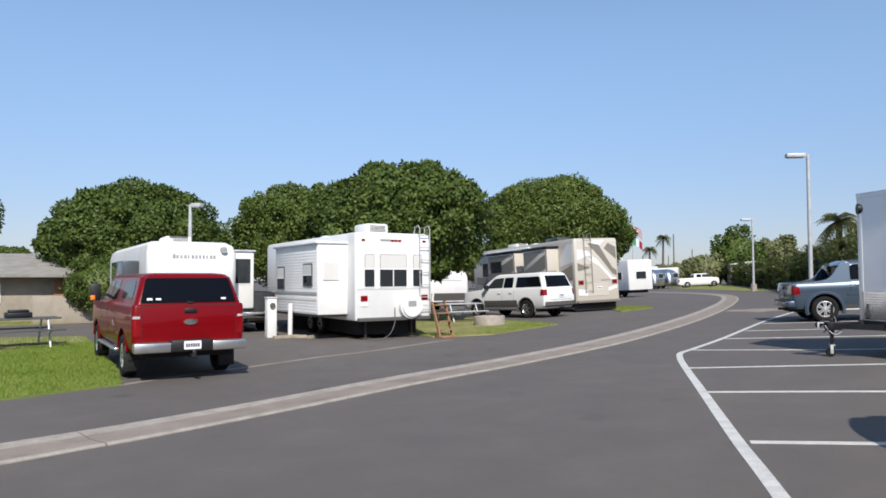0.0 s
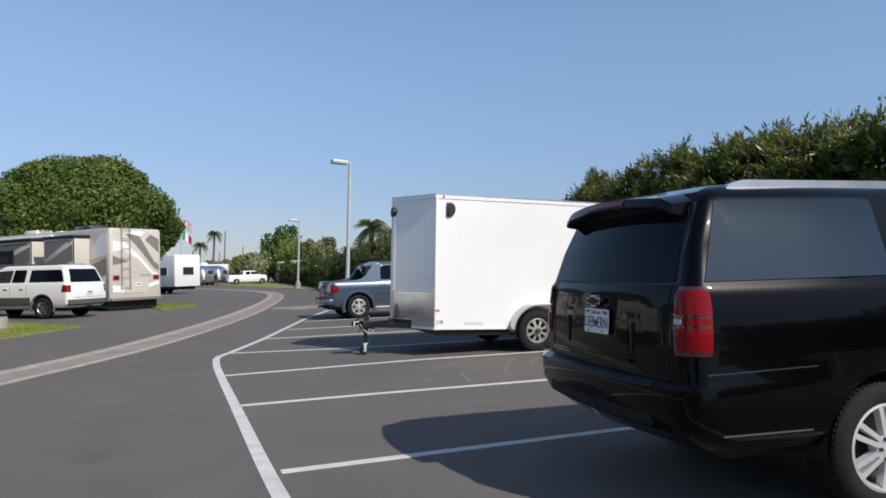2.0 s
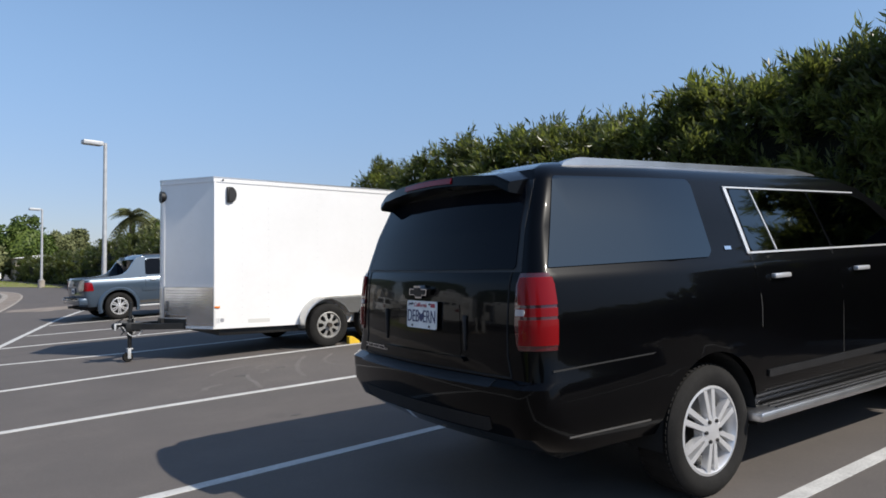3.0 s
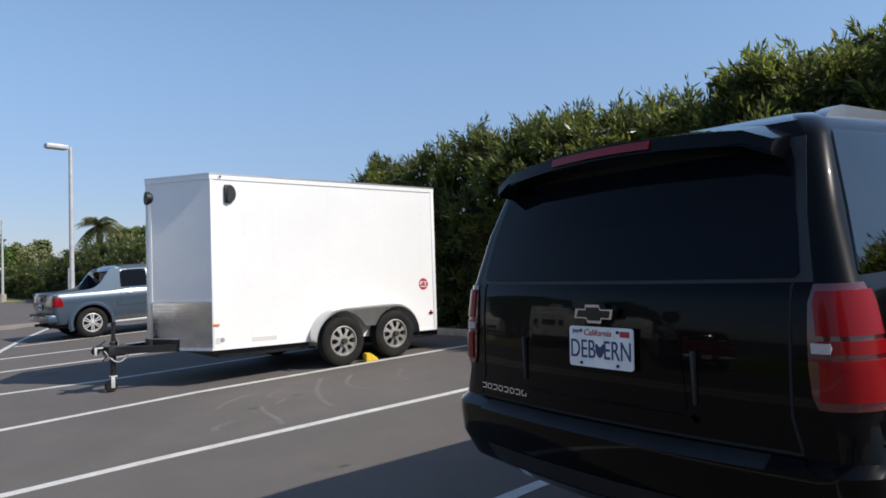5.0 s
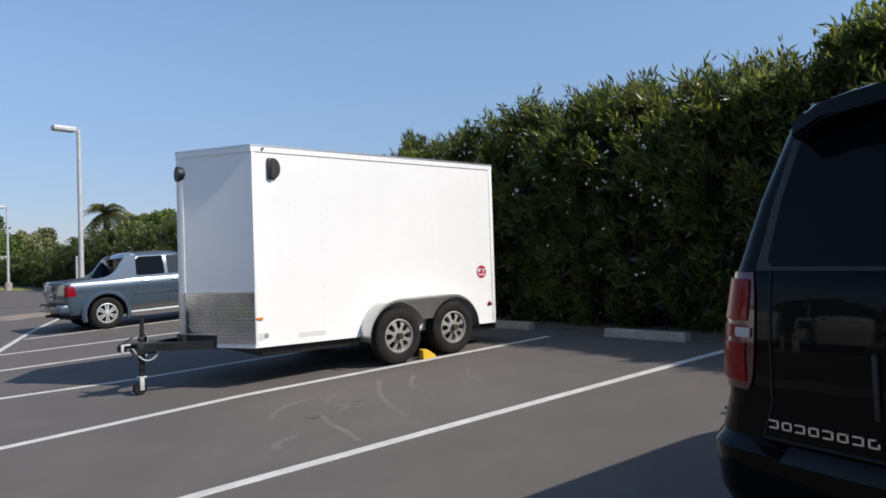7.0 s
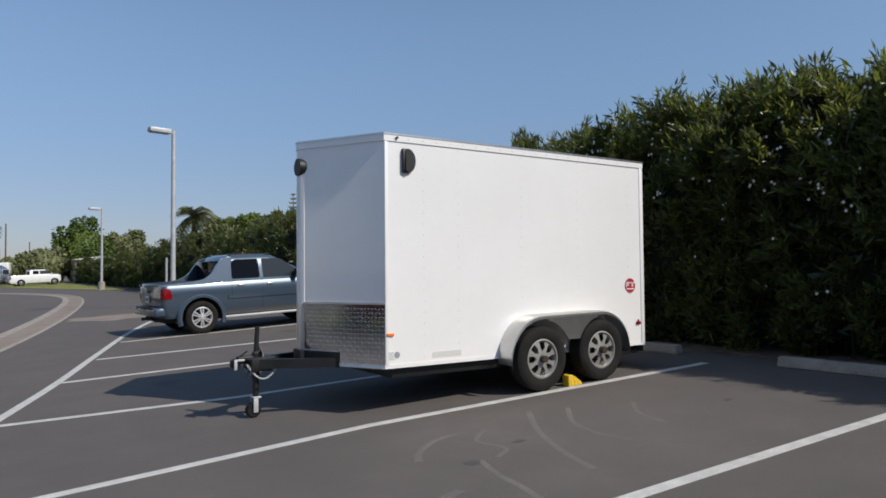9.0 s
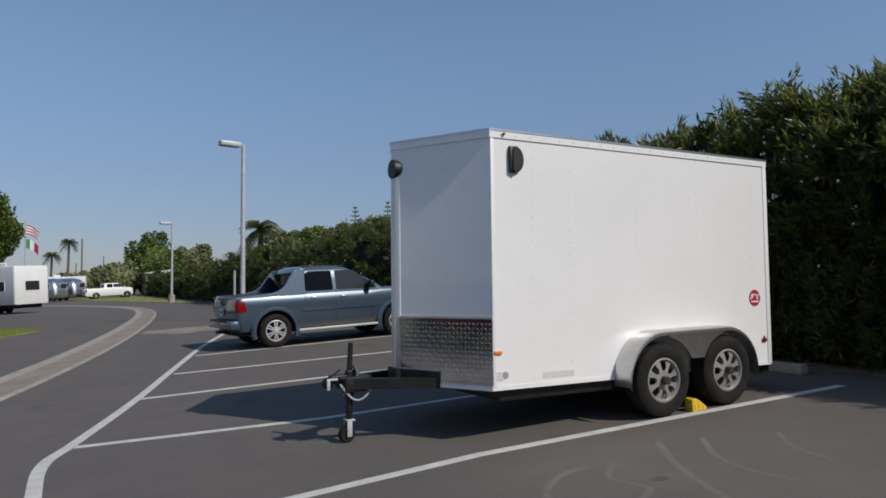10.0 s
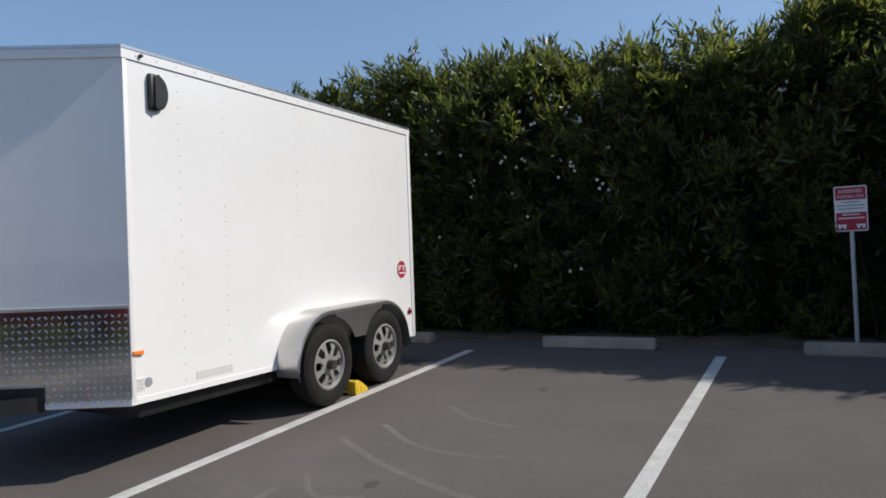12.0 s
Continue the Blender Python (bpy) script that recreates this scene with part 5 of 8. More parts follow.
def oleander(y0, y1, front, back, top, tips, seed, length=0.165, name="oleander_bush", flowers=60, leaves=15):
    """One stretch of the hedge: stems, long leaves in whorls at the shoot tips, white flowers near the top."""
    rng = np.random.default_rng(seed)
    h0 = lie(front)
    t = thing(name, pose((front + back) / 2, (y0 + y1) / 2, h0), "tall dense dark green oleander hedge shrub with white flowers", "shrub", "oleander hedge")
    inv = t.matrix_world.inverted()
    cx, cy = (front + back) / 2, (y0 + y1) / 2

    def edge(y, z):
        f = (z - h0) / (top - h0)
        back_off = 0.25 * max(0.0, (f - 0.62) / 0.38) ** 1.5
        return front + 0.22 - 0.30 * min(f, 0.7) ** 1.5 + back_off + 0.34 * wobble((0, y, z), 0.8, 3) + 0.24 * wobble((0, y, z), 1.9, 9)

    def crest(x, y):
        return top + 0.30 * wobble((x, y, 0), 0.55, 17) + 0.30 * wobble((x, y, 0), 1.7, 5)
    pts, dirs = [], []
    nf = int(tips * 0.6)
    for k in range(tips):
        y = rng.uniform(y0, y1)
        if k < nf:
            z = h0 + 0.1 + (crest(front, y) - h0 - 0.1) * rng.uniform(0, 1)
            x = edge(y, z) + abs(rng.normal(0, 0.16))
            d = (-0.75, rng.normal(0, 0.3), 0.55)
        else:
            x = rng.uniform(front + 0.55, back)
            z = crest(x, y) - abs(rng.normal(0, 0.16))
            if rng.random() < 0.25:
                z += rng.uniform(0, 0.34)
            d = (rng.normal(0, 0.35), rng.normal(0, 0.35), 1.0)
        pts.append((x, y, z))
        dirs.append(d)
    pts, dirs = np.array(pts), np.array(dirs)
    # gather the shoots into tufts
    lead = np.arange(tips) // 7 * 7
    pts = np.where((np.arange(tips) % 7 == 0)[:, None], pts, pts[lead] + dirs[lead] * rng.uniform(-0.05, 0.12, (tips, 1)) + rng.normal(0, 0.11, (tips, 3)))
    dirs = dirs[lead] + (pts - pts[lead]) * 2.5
    base = np.repeat(pts, leaves, 0) + rng.normal(0, 0.035, (tips * leaves, 3))
    base -= np.repeat(dirs, leaves, 0) * rng.uniform(0, 0.22, (tips * leaves, 1))
    v, f = leaf_quads(base, np.repeat(dirs, leaves, 0) * 0.8, length, length * 0.23, rng, 0.6)
    array_part("leaves", v - np.array(t.matrix_world.translation), f, OLEANDER, t)
    # inner thicket: one sheet whose dark colour stands in for shade behind the leaves
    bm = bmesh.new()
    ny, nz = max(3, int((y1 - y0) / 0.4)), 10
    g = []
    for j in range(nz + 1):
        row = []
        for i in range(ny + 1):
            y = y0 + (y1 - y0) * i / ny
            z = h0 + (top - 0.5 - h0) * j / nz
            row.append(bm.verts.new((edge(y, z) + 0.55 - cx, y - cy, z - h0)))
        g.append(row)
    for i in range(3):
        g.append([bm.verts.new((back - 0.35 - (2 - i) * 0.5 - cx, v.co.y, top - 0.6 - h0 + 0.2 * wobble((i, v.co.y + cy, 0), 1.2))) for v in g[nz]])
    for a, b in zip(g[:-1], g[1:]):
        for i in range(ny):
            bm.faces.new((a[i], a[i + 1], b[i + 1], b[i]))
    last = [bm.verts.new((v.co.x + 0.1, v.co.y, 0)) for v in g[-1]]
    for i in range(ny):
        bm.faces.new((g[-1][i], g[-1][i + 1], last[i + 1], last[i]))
    part("inner_shade_sheet", bm, THICKET_SHADE, t)
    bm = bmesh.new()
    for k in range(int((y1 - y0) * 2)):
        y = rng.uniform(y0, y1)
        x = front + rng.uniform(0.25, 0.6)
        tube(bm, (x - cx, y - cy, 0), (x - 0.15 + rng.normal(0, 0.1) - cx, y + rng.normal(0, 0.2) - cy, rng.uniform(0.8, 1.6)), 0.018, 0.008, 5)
    part("stem_thicket", bm, THICKET_SHADE, t)["kind"] = "stuff"
    if flowers:
        vs, fs = [], []
        for k in range(flowers):
            y = rng.uniform(y0, y1)
            z = crest(front, y) - abs(rng.normal(0.1, 0.95))
            z = max(z, h0 + 0.7)
            c = np.array((edge(y, z) - 0.06, y, z)) - np.array(t.matrix_world.translation)
            for b in range(rng.integers(1, 5)):
                cc = c + rng.normal(0, 0.045, 3)
                for a in np.linspace(0, 5.03, 5):
                    k0 = len(vs)
                    d = np.array((-0.35, math.cos(a), math.sin(a)))
                    s = np.array((0, -math.sin(a), math.cos(a)))
                    vs += [cc, cc + d * 0.012 + s * 0.009, cc + d * 0.023, cc + d * 0.012 - s * 0.009]
                    fs.append((k0, k0 + 1, k0 + 2, k0 + 3))
        array_part("blossom", np.array(vs), np.array(fs), PETAL, t, "small white oleander flowers")["kind"] = "stuff"
    return t


# stretches of the hedge along y, with the height each was let grow to
hedge_edges = [-11.0, -8.4, -5.8, -3.1, -0.5, 2.1, 4.7, 8.3, 10.0, 12.6, 15.2, 17.9]
hedge_tops = [2.6, 2.6, 2.7, 2.9, 3.7, 4.75, 4.15, 3.85, 4.06, 4.04, 4.0]
for i, tp in enumerate(hedge_tops):
    ya, yb = hedge_edges[i], hedge_edges[i + 1]
    many = int((420 if i < 4 else 2000) * (yb - ya) / 2.6)
    oleander(ya - 0.15, yb + 0.15, 9.0 if i < 10 else 9.15, 11.4, tp - 0.27, many, 100 + i, 0.16, leaves=20, flowers=0 if i < 7 else (3 if i < 8 else 30))
for i in range(7):
    ya = 18.0 + i * 6.0
    oleander(ya - 0.2, ya + 6.2, 9.2 + 0.1 * i, 12.2 + 0.1 * i, 3.2 + 0.15 * (i % 3), 800 - 60 * i, 140 + i, 0.20, flowers=12, leaves=12)
for i in range(6):
    ya = 60.0 + i * 10.0
    oleander(ya - 0.3, ya + 10.3, 10.0 + 0.1 * i, 13.0, 2.9 + 0.12 * (i % 2), 420, 160 + i, 0.34, flowers=0, leaves=12)
rng = np.random.default_rng(5)
q = np.column_stack([8.9 - np.abs(rng.normal(0, 0.28, 2600)) + 0.25, rng.uniform(-4, 20, 2600)])
base = np.column_stack([q, [lie(x) + 0.04 for x in q[:, 0]]])
v, f = leaf_quads(base, np.tile((0.0, 0.0, 0.05), (2600, 1)), 0.11, 0.022, rng, 0.5)
v[:, 2] = np.maximum(v[:, 2], 0.0) * 0 + np.array([lie(x) for x in v[:, 0]]) + 0.039 + np.abs(v[:, 2] - np.repeat(base[:, 2], 4)) * 0.15
tagged(array_part("leaf_litter", v, f, SOIL), "brown fallen leaves along the foot of the hedge", "leaves", kind="stuff")


def tree(x, y, rx, ry, z0, z1, mat, leaves, seed, leaf=0.20, trunk=0.22, name="shade_tree", label="broad rounded shade tree with dense green crown", lumps=120, group="shade trees"):
    """A tapered trunk with limbs and a lumpy crown of many leaves."""
    rng = np.random.default_rng(seed)
    g = lie(x)
    t = thing(name, pose(x, y, g), label, "tree", group)
    zc, rz = (z0 + z1) / 2 - g, (z1 - z0) / 2
    bm = bmesh.new()
    tube(bm, (0, 0, -0.1), (0.05, 0.03, max(0.8, z0 - g + 0.5)), trunk * 1.25, trunk * 0.8, 12)
    for k in range(7):
        a = 6.28 * k / 7 + rng.uniform(-0.3, 0.3)
        tube(bm, (0.05, 0.03, max(0.7, z0 - g + 0.35)), (rx * 0.55 * math.cos(a), ry * 0.55 * math.sin(a), zc + rz * rng.uniform(-0.1, 0.4)), trunk * 0.45, trunk * 0.12, 8)
    part("trunk", bm, BARK, t)
    lc = rng.normal(0, 1, (lumps, 3))
    lc /= np.linalg.norm(lc, axis=1, keepdims=True)
    lc[:, 2] = np.abs(lc[:, 2]) * np.where(rng.random(lumps) < 0.68, 1, -0.85)
    lr = rng.uniform(0.10, 0.33, lumps)
    cen = lc * (1.0 - lr[:, None] * 0.75) * rng.uniform(0.84, 1.09, (lumps, 1))
    k = rng.integers(0, lumps, leaves)
    d = rng.normal(0, 1, (leaves, 3))
    d /= np.linalg.norm(d, axis=1, keepdims=True)
    d = np.where((d * lc[k]).sum(1, keepdims=True) < -0.25, -d, d)
    rad = lr[k][:, None] * (1 - 0.30 * rng.random((leaves, 1)) ** 2)
    p = (cen[k] + d * rad) * np.array((rx, ry, rz)) + np.array((0, 0, zc))
    loose = rng.random(leaves) < 0.22
    d = np.where(loose[:, None], d * 0.2 + rng.normal(0, 1, (leaves, 3)), d)
    d /= np.linalg.norm(d, axis=1, keepdims=True)
    p = np.where(loose[:, None], d * np.array((rx, ry, rz)) * rng.uniform(0.74, 0.93, (leaves, 1)) + np.array((0, 0, zc)), p)
    v, f = leaf_quads(p, d + np.array((0, 0, 0.15)), leaf, leaf * 0.6, rng, 0.6, True)
    crown = array_part("crown", v, f, mat, t)
    bm = bmesh.new()
    bmesh.ops.create_icosphere(bm, subdivisions=4, radius=1)
    for w in bm.verts:
        s = 0.72 + 0.10 * noise.noise(w.co * 2.3 + Vector((seed, 0, 0)))
        w.co = Vector((w.co.x * rx * s, w.co.y * ry * s, w.co.z * rz * s + zc))
    part("inner_crown", bm, mat, crown)
    return t


tree(-23.4, 27.2, 4.0, 3.8, -0.2, 6.0, TREE_LEAF, 60000, 21)
tree(-20.3, 37.0, 4.1, 3.8, 0.3, 7.0, OLIVE_LEAF, 42000, 22)
tree(-9.2, 25.7, 3.3, 3.0, 1.1, 5.85, TREE_LEAF, 52000, 23)
tree(-13.6, 31.5, 2.8, 2.6, 1.8, 6.35, TREE_LEAF, 30000, 24)
tree(-6.2, 44.5, 4.8, 4.3, 0.9, 7.7, OLIVE_LEAF, 60000, 25)
tree(-3.5, 51.5, 2.0, 1.9, 2.2, 6.4, TREE_LEAF, 12000, 26, 0.2, 0.12)
tree(-21.7, 23.1, 1.5, 1.4, -0.25, 2.5, TREE_LEAF, 14000, 27, 0.12, 0.06, "round_shrub", "dense dark green garden shrub", 24, "garden shrubs")
tree(-19.8, 24.6, 1.2, 1.2, -0.3, 1.5, OLIVE_LEAF, 8000, 28, 0.12, 0.06, "round_shrub", "low olive green garden shrub", 20, "garden shrubs")
tree(-35.4, 29.0, 1.3, 1.3, 3.4, 6.5, TREE_LEAF, 4000, 31, 0.2, 0.12, "garden_tree", "small tree by the bungalow", 20, "garden trees")
tree(-31.5, 27.5, 1.9, 1.8, 0.2, 3.2, TREE_LEAF, 9000, 29, 0.16, 0.1, "garden_tree", "small dark tree behind the bungalow", 20, "garden trees")
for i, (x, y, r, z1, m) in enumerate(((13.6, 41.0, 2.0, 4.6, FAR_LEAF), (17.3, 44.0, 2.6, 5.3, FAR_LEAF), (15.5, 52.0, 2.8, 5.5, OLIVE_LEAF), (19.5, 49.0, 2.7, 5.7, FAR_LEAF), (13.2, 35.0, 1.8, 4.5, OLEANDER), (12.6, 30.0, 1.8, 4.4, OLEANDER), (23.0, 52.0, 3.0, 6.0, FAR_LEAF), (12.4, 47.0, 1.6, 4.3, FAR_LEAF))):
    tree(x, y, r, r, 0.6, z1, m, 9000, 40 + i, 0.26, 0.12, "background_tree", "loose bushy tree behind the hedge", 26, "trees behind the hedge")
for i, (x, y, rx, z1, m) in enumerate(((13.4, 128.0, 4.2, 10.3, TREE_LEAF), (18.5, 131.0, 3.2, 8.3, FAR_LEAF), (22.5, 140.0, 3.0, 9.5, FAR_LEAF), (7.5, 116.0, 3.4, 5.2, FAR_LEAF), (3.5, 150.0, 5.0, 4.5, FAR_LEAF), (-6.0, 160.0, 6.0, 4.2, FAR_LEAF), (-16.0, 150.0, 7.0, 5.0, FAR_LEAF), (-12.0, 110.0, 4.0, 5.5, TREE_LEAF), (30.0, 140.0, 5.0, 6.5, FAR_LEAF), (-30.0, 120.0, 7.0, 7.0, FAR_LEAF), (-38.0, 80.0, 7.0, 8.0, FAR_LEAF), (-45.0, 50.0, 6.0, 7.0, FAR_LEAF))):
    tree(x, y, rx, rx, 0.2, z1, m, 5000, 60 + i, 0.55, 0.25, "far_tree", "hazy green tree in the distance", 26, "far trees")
# two unseen trees, added as dark surroundings for reflections
tree(-16.0, -14.0, 5.0, 5.0, 1.0, 8.0, TREE_LEAF, 9000, 80, 0.4, 0.3, "shade_tree", "added shade tree out of view behind the road")
tree(-22.0, 4.0, 4.5, 4.5, 1.0, 7.0, TREE_LEAF, 9000, 81, 0.4, 0.3, "shade_tree", "added shade tree out of view beside the lawn")


def palm(x, y, top, crown, seed, fronds=54):
    rng = np.random.default_rng(seed)
    t = thing("palm_tree", pose(x, y, lie(x)), "tall slim palm tree against the sky", "tree", "palms")
    h = top - lie(x)
    part("trunk", tube(bmesh.new(), (0, 0, 0), (0.2, 0, h - crown * 0.6), crown * 0.16, crown * 0.1, 10), BARK, t)
    vs, fs = [], []
    for k in range(fronds):
        a, e = rng.uniform(0, 6.28), rng.uniform(-0.9, 1.3)
        for j in range(12):
            s = (j + 1) / 12
            r = crown * s * math.cos(e * 0.8)
            z = h - crown * 0.55 + crown * (s * math.sin(e) - 0.75 * s * s)
            c = np.array((0.2 + r * math.cos(a), r * math.sin(a), z))
            for sd in (-1, 1):
                d = np.array((-math.sin(a) * sd, math.cos(a) * sd, -0.55))
                k0 = len(vs)
                w = np.array((math.cos(a), math.sin(a), 0)) * crown * 0.035
                L = crown * 0.33 * math.sin(min(3.0, s * 2.6 + 0.35))
                vs += [c - w, c + w, c + d * L + w * 2]
                fs.append((k0, k0 + 1, k0 + 2))
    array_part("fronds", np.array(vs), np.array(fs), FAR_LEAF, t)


palm(12.0, 53.4, 6.3, 1.8, 1, 56)
palm(14.5, 56.0, 5.9, 1.6, 2)
palm(1.2, 130.0, 9.6, 1.5, 3)
palm(-1.2, 138.0, 7.9, 1.5, 4)


def norfolk_pine(x, y, top, seed):
    t = thing("norfolk_pine", pose(x, y, lie(x)), "slim tiered conifer with level whorls of branches", "tree", "tiered conifers")
    h = top - lie(x)
    part("trunk", tube(bmesh.new(), (0, 0, 0), (0, 0, h), 0.14, 0.03, 8), BARK, t)
    for tier in range(9):
        vs, fs = [], []
        z = h - 0.15 - tier * 0.42
        r = 0.25 + 0.13 * tier
        for k in range(9):
            a = 6.28 * k / 9 + tier
            c, s = math.cos(a), math.sin(a)
            k0 = len(vs)
            vs += [(0, 0, z), (r * 0.6 * c - 0.08 * s, r * 0.6 * s + 0.08 * c, z + 0.03), (r * c, r * s, z + 0.14), (r * 0.6 * c + 0.08 * s, r * 0.6 * s - 0.08 * c, z + 0.03), (r * 0.6 * c, r * 0.6 * s, z - 0.07)]
            fs += [(k0, k0 + 1, k0 + 2, k0 + 3), (k0, k0 + 4, k0 + 2, k0 + 1)]
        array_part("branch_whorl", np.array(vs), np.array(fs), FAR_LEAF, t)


norfolk_pine(26.4, 72.6, 9.4, 1)
norfolk_pine(29.4, 71.3, 9.9, 2)


# ---- lamps, poles, sign, flags ----
def street_lamp(x, y, top, arm=0.8, heading=180, pedestal=0.6, label="slim grey steel lamp post with a flat box head"):
    t = thing("street_lamp", pose(x, y, lie(x), 0, 0, heading), label, "street lamp", "lamp posts")
    h = top - lie(x)
    bm = bmesh.new()
    tube(bm, (0, 0, -0.1), (0, 0, pedestal), 0.26, 0.24, 16)
    part("pedestal", bm, PALE_CONCRETE, t)
    bm = bmesh.new()
    tube(bm, (0, 0, pedestal), (0, 0, h), 0.095, 0.07, 12)
    tube(bm, (0, 0, pedestal), (0, 0, pedestal + 0.05), 0.16, 0.16, 12)
    part("pole", bm, GALV, t)
    bm = boxes((0.0, 0.2, -0.03, 0.03, h - 0.11, h - 0.04), bevel=0.005)
    part("arm", bm, GALV, t)
    head = part("lamp_head", boxes((0.12, 0.12 + arm, -0.17, 0.17, h - 0.13, h + 0.04), bevel=0.03), GALV, t)
    part("lens", boxes((0.2, 0.05 + arm, -0.13, 0.13, h - 0.145, h - 0.128), bevel=0.005), BLIND, head)


street_lamp(6.5, 33.2, 6.72, 0.78, 190)
street_lamp(8.0, 64.0, 6.4, 0.8, 190)
street_lamp(-18.0, 24.0, 4.45, 0.42, 0, 0.3)
bm = tube(bmesh.new(), (8.7, 45.0, lie(8.7)), (8.7, 45.0, 2.3), 0.06, seg=8)
tagged(part("bollard_post", bm, GALV), "plain grey post beside the hedge", "post")
for x, y, top in ((3.6, 150.0, 10.5), (9.0, 190.0, 9.0), (-3.0, 175.0, 7.0), (3.5, 210.0, 8.0)):
    t = thing("utility_pole", pose(x, y, 0), "slim bare wooden utility pole in the distance", "utility pole", "utility poles")
    part("pole", tube(bmesh.new(), (0, 0, -0.2), (0, 0, top), 0.15, 0.11, 8), BARK, t)


def flag(m, w, h, bands, name, label, upright=False):
    t = thing(name, m, label, "flag", "flags")
    n = 16
    cuts = np.cumsum([0] + [b[0] for b in bands])
    for (f, mat), c0, c1 in zip(bands, cuts[:-1], cuts[1:]):
        bm = bmesh.new()
        g = []
        us = np.linspace(0, 1, n) if not upright else np.linspace(c0, c1, 6)
        vsn = np.linspace(c0, c1, 2) if not upright else np.linspace(0, 1, 2)
        for v in vsn:
            g.append([[bm.verts.new((w * u * 0.85, 0.12 * w * math.sin(5 * u) * u + e, -h * v - 0.55 * w * u * u)) for u in us] for e in (0, 0.01)])
        for e in (0, 1):
            for i in range(len(us) - 1):
                bm.faces.new((g[0][e][i], g[0][e][i + 1], g[1][e][i + 1], g[1][e][i]))
        part("band", bm, mat, t)
    return t


FLAGPOLE = thing("flagpole", pose(-2.2, 76.0, 0), "white flagpole in the distance", "flagpole")
part("pole", tube(bmesh.new(), (0, 0, -0.3), (0, 0, 7.4), 0.06, 0.04, 8), GALV, FLAGPOLE)
flag(pose(-2.155, 76.0, 6.9, 0, 0, 0), 1.1, 0.8, [(1 / 7, RED_SIGN if k % 2 == 0 else WHITE_PRINT) for k in range(7)], "striped_flag", "red and white striped flag hanging from a pole")
flag(pose(-2.155, 76.0, 5.7, 0, 0, 0), 1.1, 0.8, [(1 / 3, GREEN_PRINT), (1 / 3, WHITE_PRINT), (1 / 3, RED_SIGN)], "tricolour_flag", "green, white and red upright tricolour flag", True)


def parking_sign():
    y = 7.87
    t = thing("parking_sign", on_land(8.95, y + 0.05, 0) @ Matrix.Rotation(radians(-0.8), 4, "X"), "small red and white reserved parking sign on a grey post", "sign")
    m = Matrix.Translation((-0.026, 0, 1.39)) @ Matrix(((0, 0, -1, 0), (-1, 0, 0, 0), (0, 1, 0, 0), (0, 0, 0, 1))) @ Matrix.Diagonal((0.86, 0.93, 1, 1))
    part("post", tube(bmesh.new(), (0, 0, -0.1), (0, 0, 1.6), 0.021, seg=12), GALV, t)

    def slab(name, x0, x1, z0, z1, d0, d1, mat, parent, r=0.02):
        return part(name, prism(bmesh.new(), rounded([(x0, z0), (x1, z0), (x1, z1), (x0, z1)], r), lambda u, v, d: m @ Vector((u, v, d)), d1, d0), mat, parent)
    b = slab("panel", -0.165, 0.165, -0.24, 0.24, -0.003, 0.003, WHITE_PRINT, t)
    slab("top_field", -0.153, 0.153, 0.095, 0.228, 0.002, 0.0045, RED_SIGN, b, 0.012)
    slab("low_field", -0.153, 0.153, -0.228, -0.04, 0.002, 0.0045, RED_SIGN, b, 0.012)
    text_part("wording", "RESERVED", 0.052, m @ Matrix.Translation((0, 0.183, 0.005)), WHITE_PRINT, b)
    text_part("wording", "PARKING FOR", 0.042, m @ Matrix.Translation((0, 0.128, 0.005)), WHITE_PRINT, b)
    for z, w in ((0.07, 0.09), (0.035, 0.14), (0.0, 0.13)):
        slab("text_bar", -w, w, z - 0.006, z + 0.006, 0.002, 0.0045, GREY_PRINT, b, 0.001)
    for z, w in ((-0.062, 0.09), (-0.10, 0.13)):
        slab("text_bar", -w, w, z - 0.006, z + 0.006, 0.004, 0.006, WHITE_PRINT, b, 0.001)
    for sx in (-1, 1):
        slab("truck_shape", sx * 0.095 - 0.045, sx * 0.095 + 0.045, -0.19, -0.165, 0.004, 0.006, WHITE_PRINT, b, 0.006)
        for dx in (-0.025, 0.025):
            slab("truck_shape", sx * 0.095 + dx - 0.014, sx * 0.095 + dx + 0.014, -0.212, -0.186, 0.004, 0.0062, WHITE_PRINT, b, 0.012)


parking_sign()


# ---- road vehicles across the way ----
def tail_lamp(sh, t, s, rows, mat=None):
    lamp = sh.rear("tail_lamp", [(z, s * a, s * b) for z, a, b in rows], mat or RED_LENS, t, 0.008, 0.03, "red tail lamp")
    return lamp


def underside(t, x0, x1, hw, z=0.3):
    part("underbody", boxes((x0, x1, -hw, hw, z, z + 0.22), bevel=0.04), UNDERBODY, t)


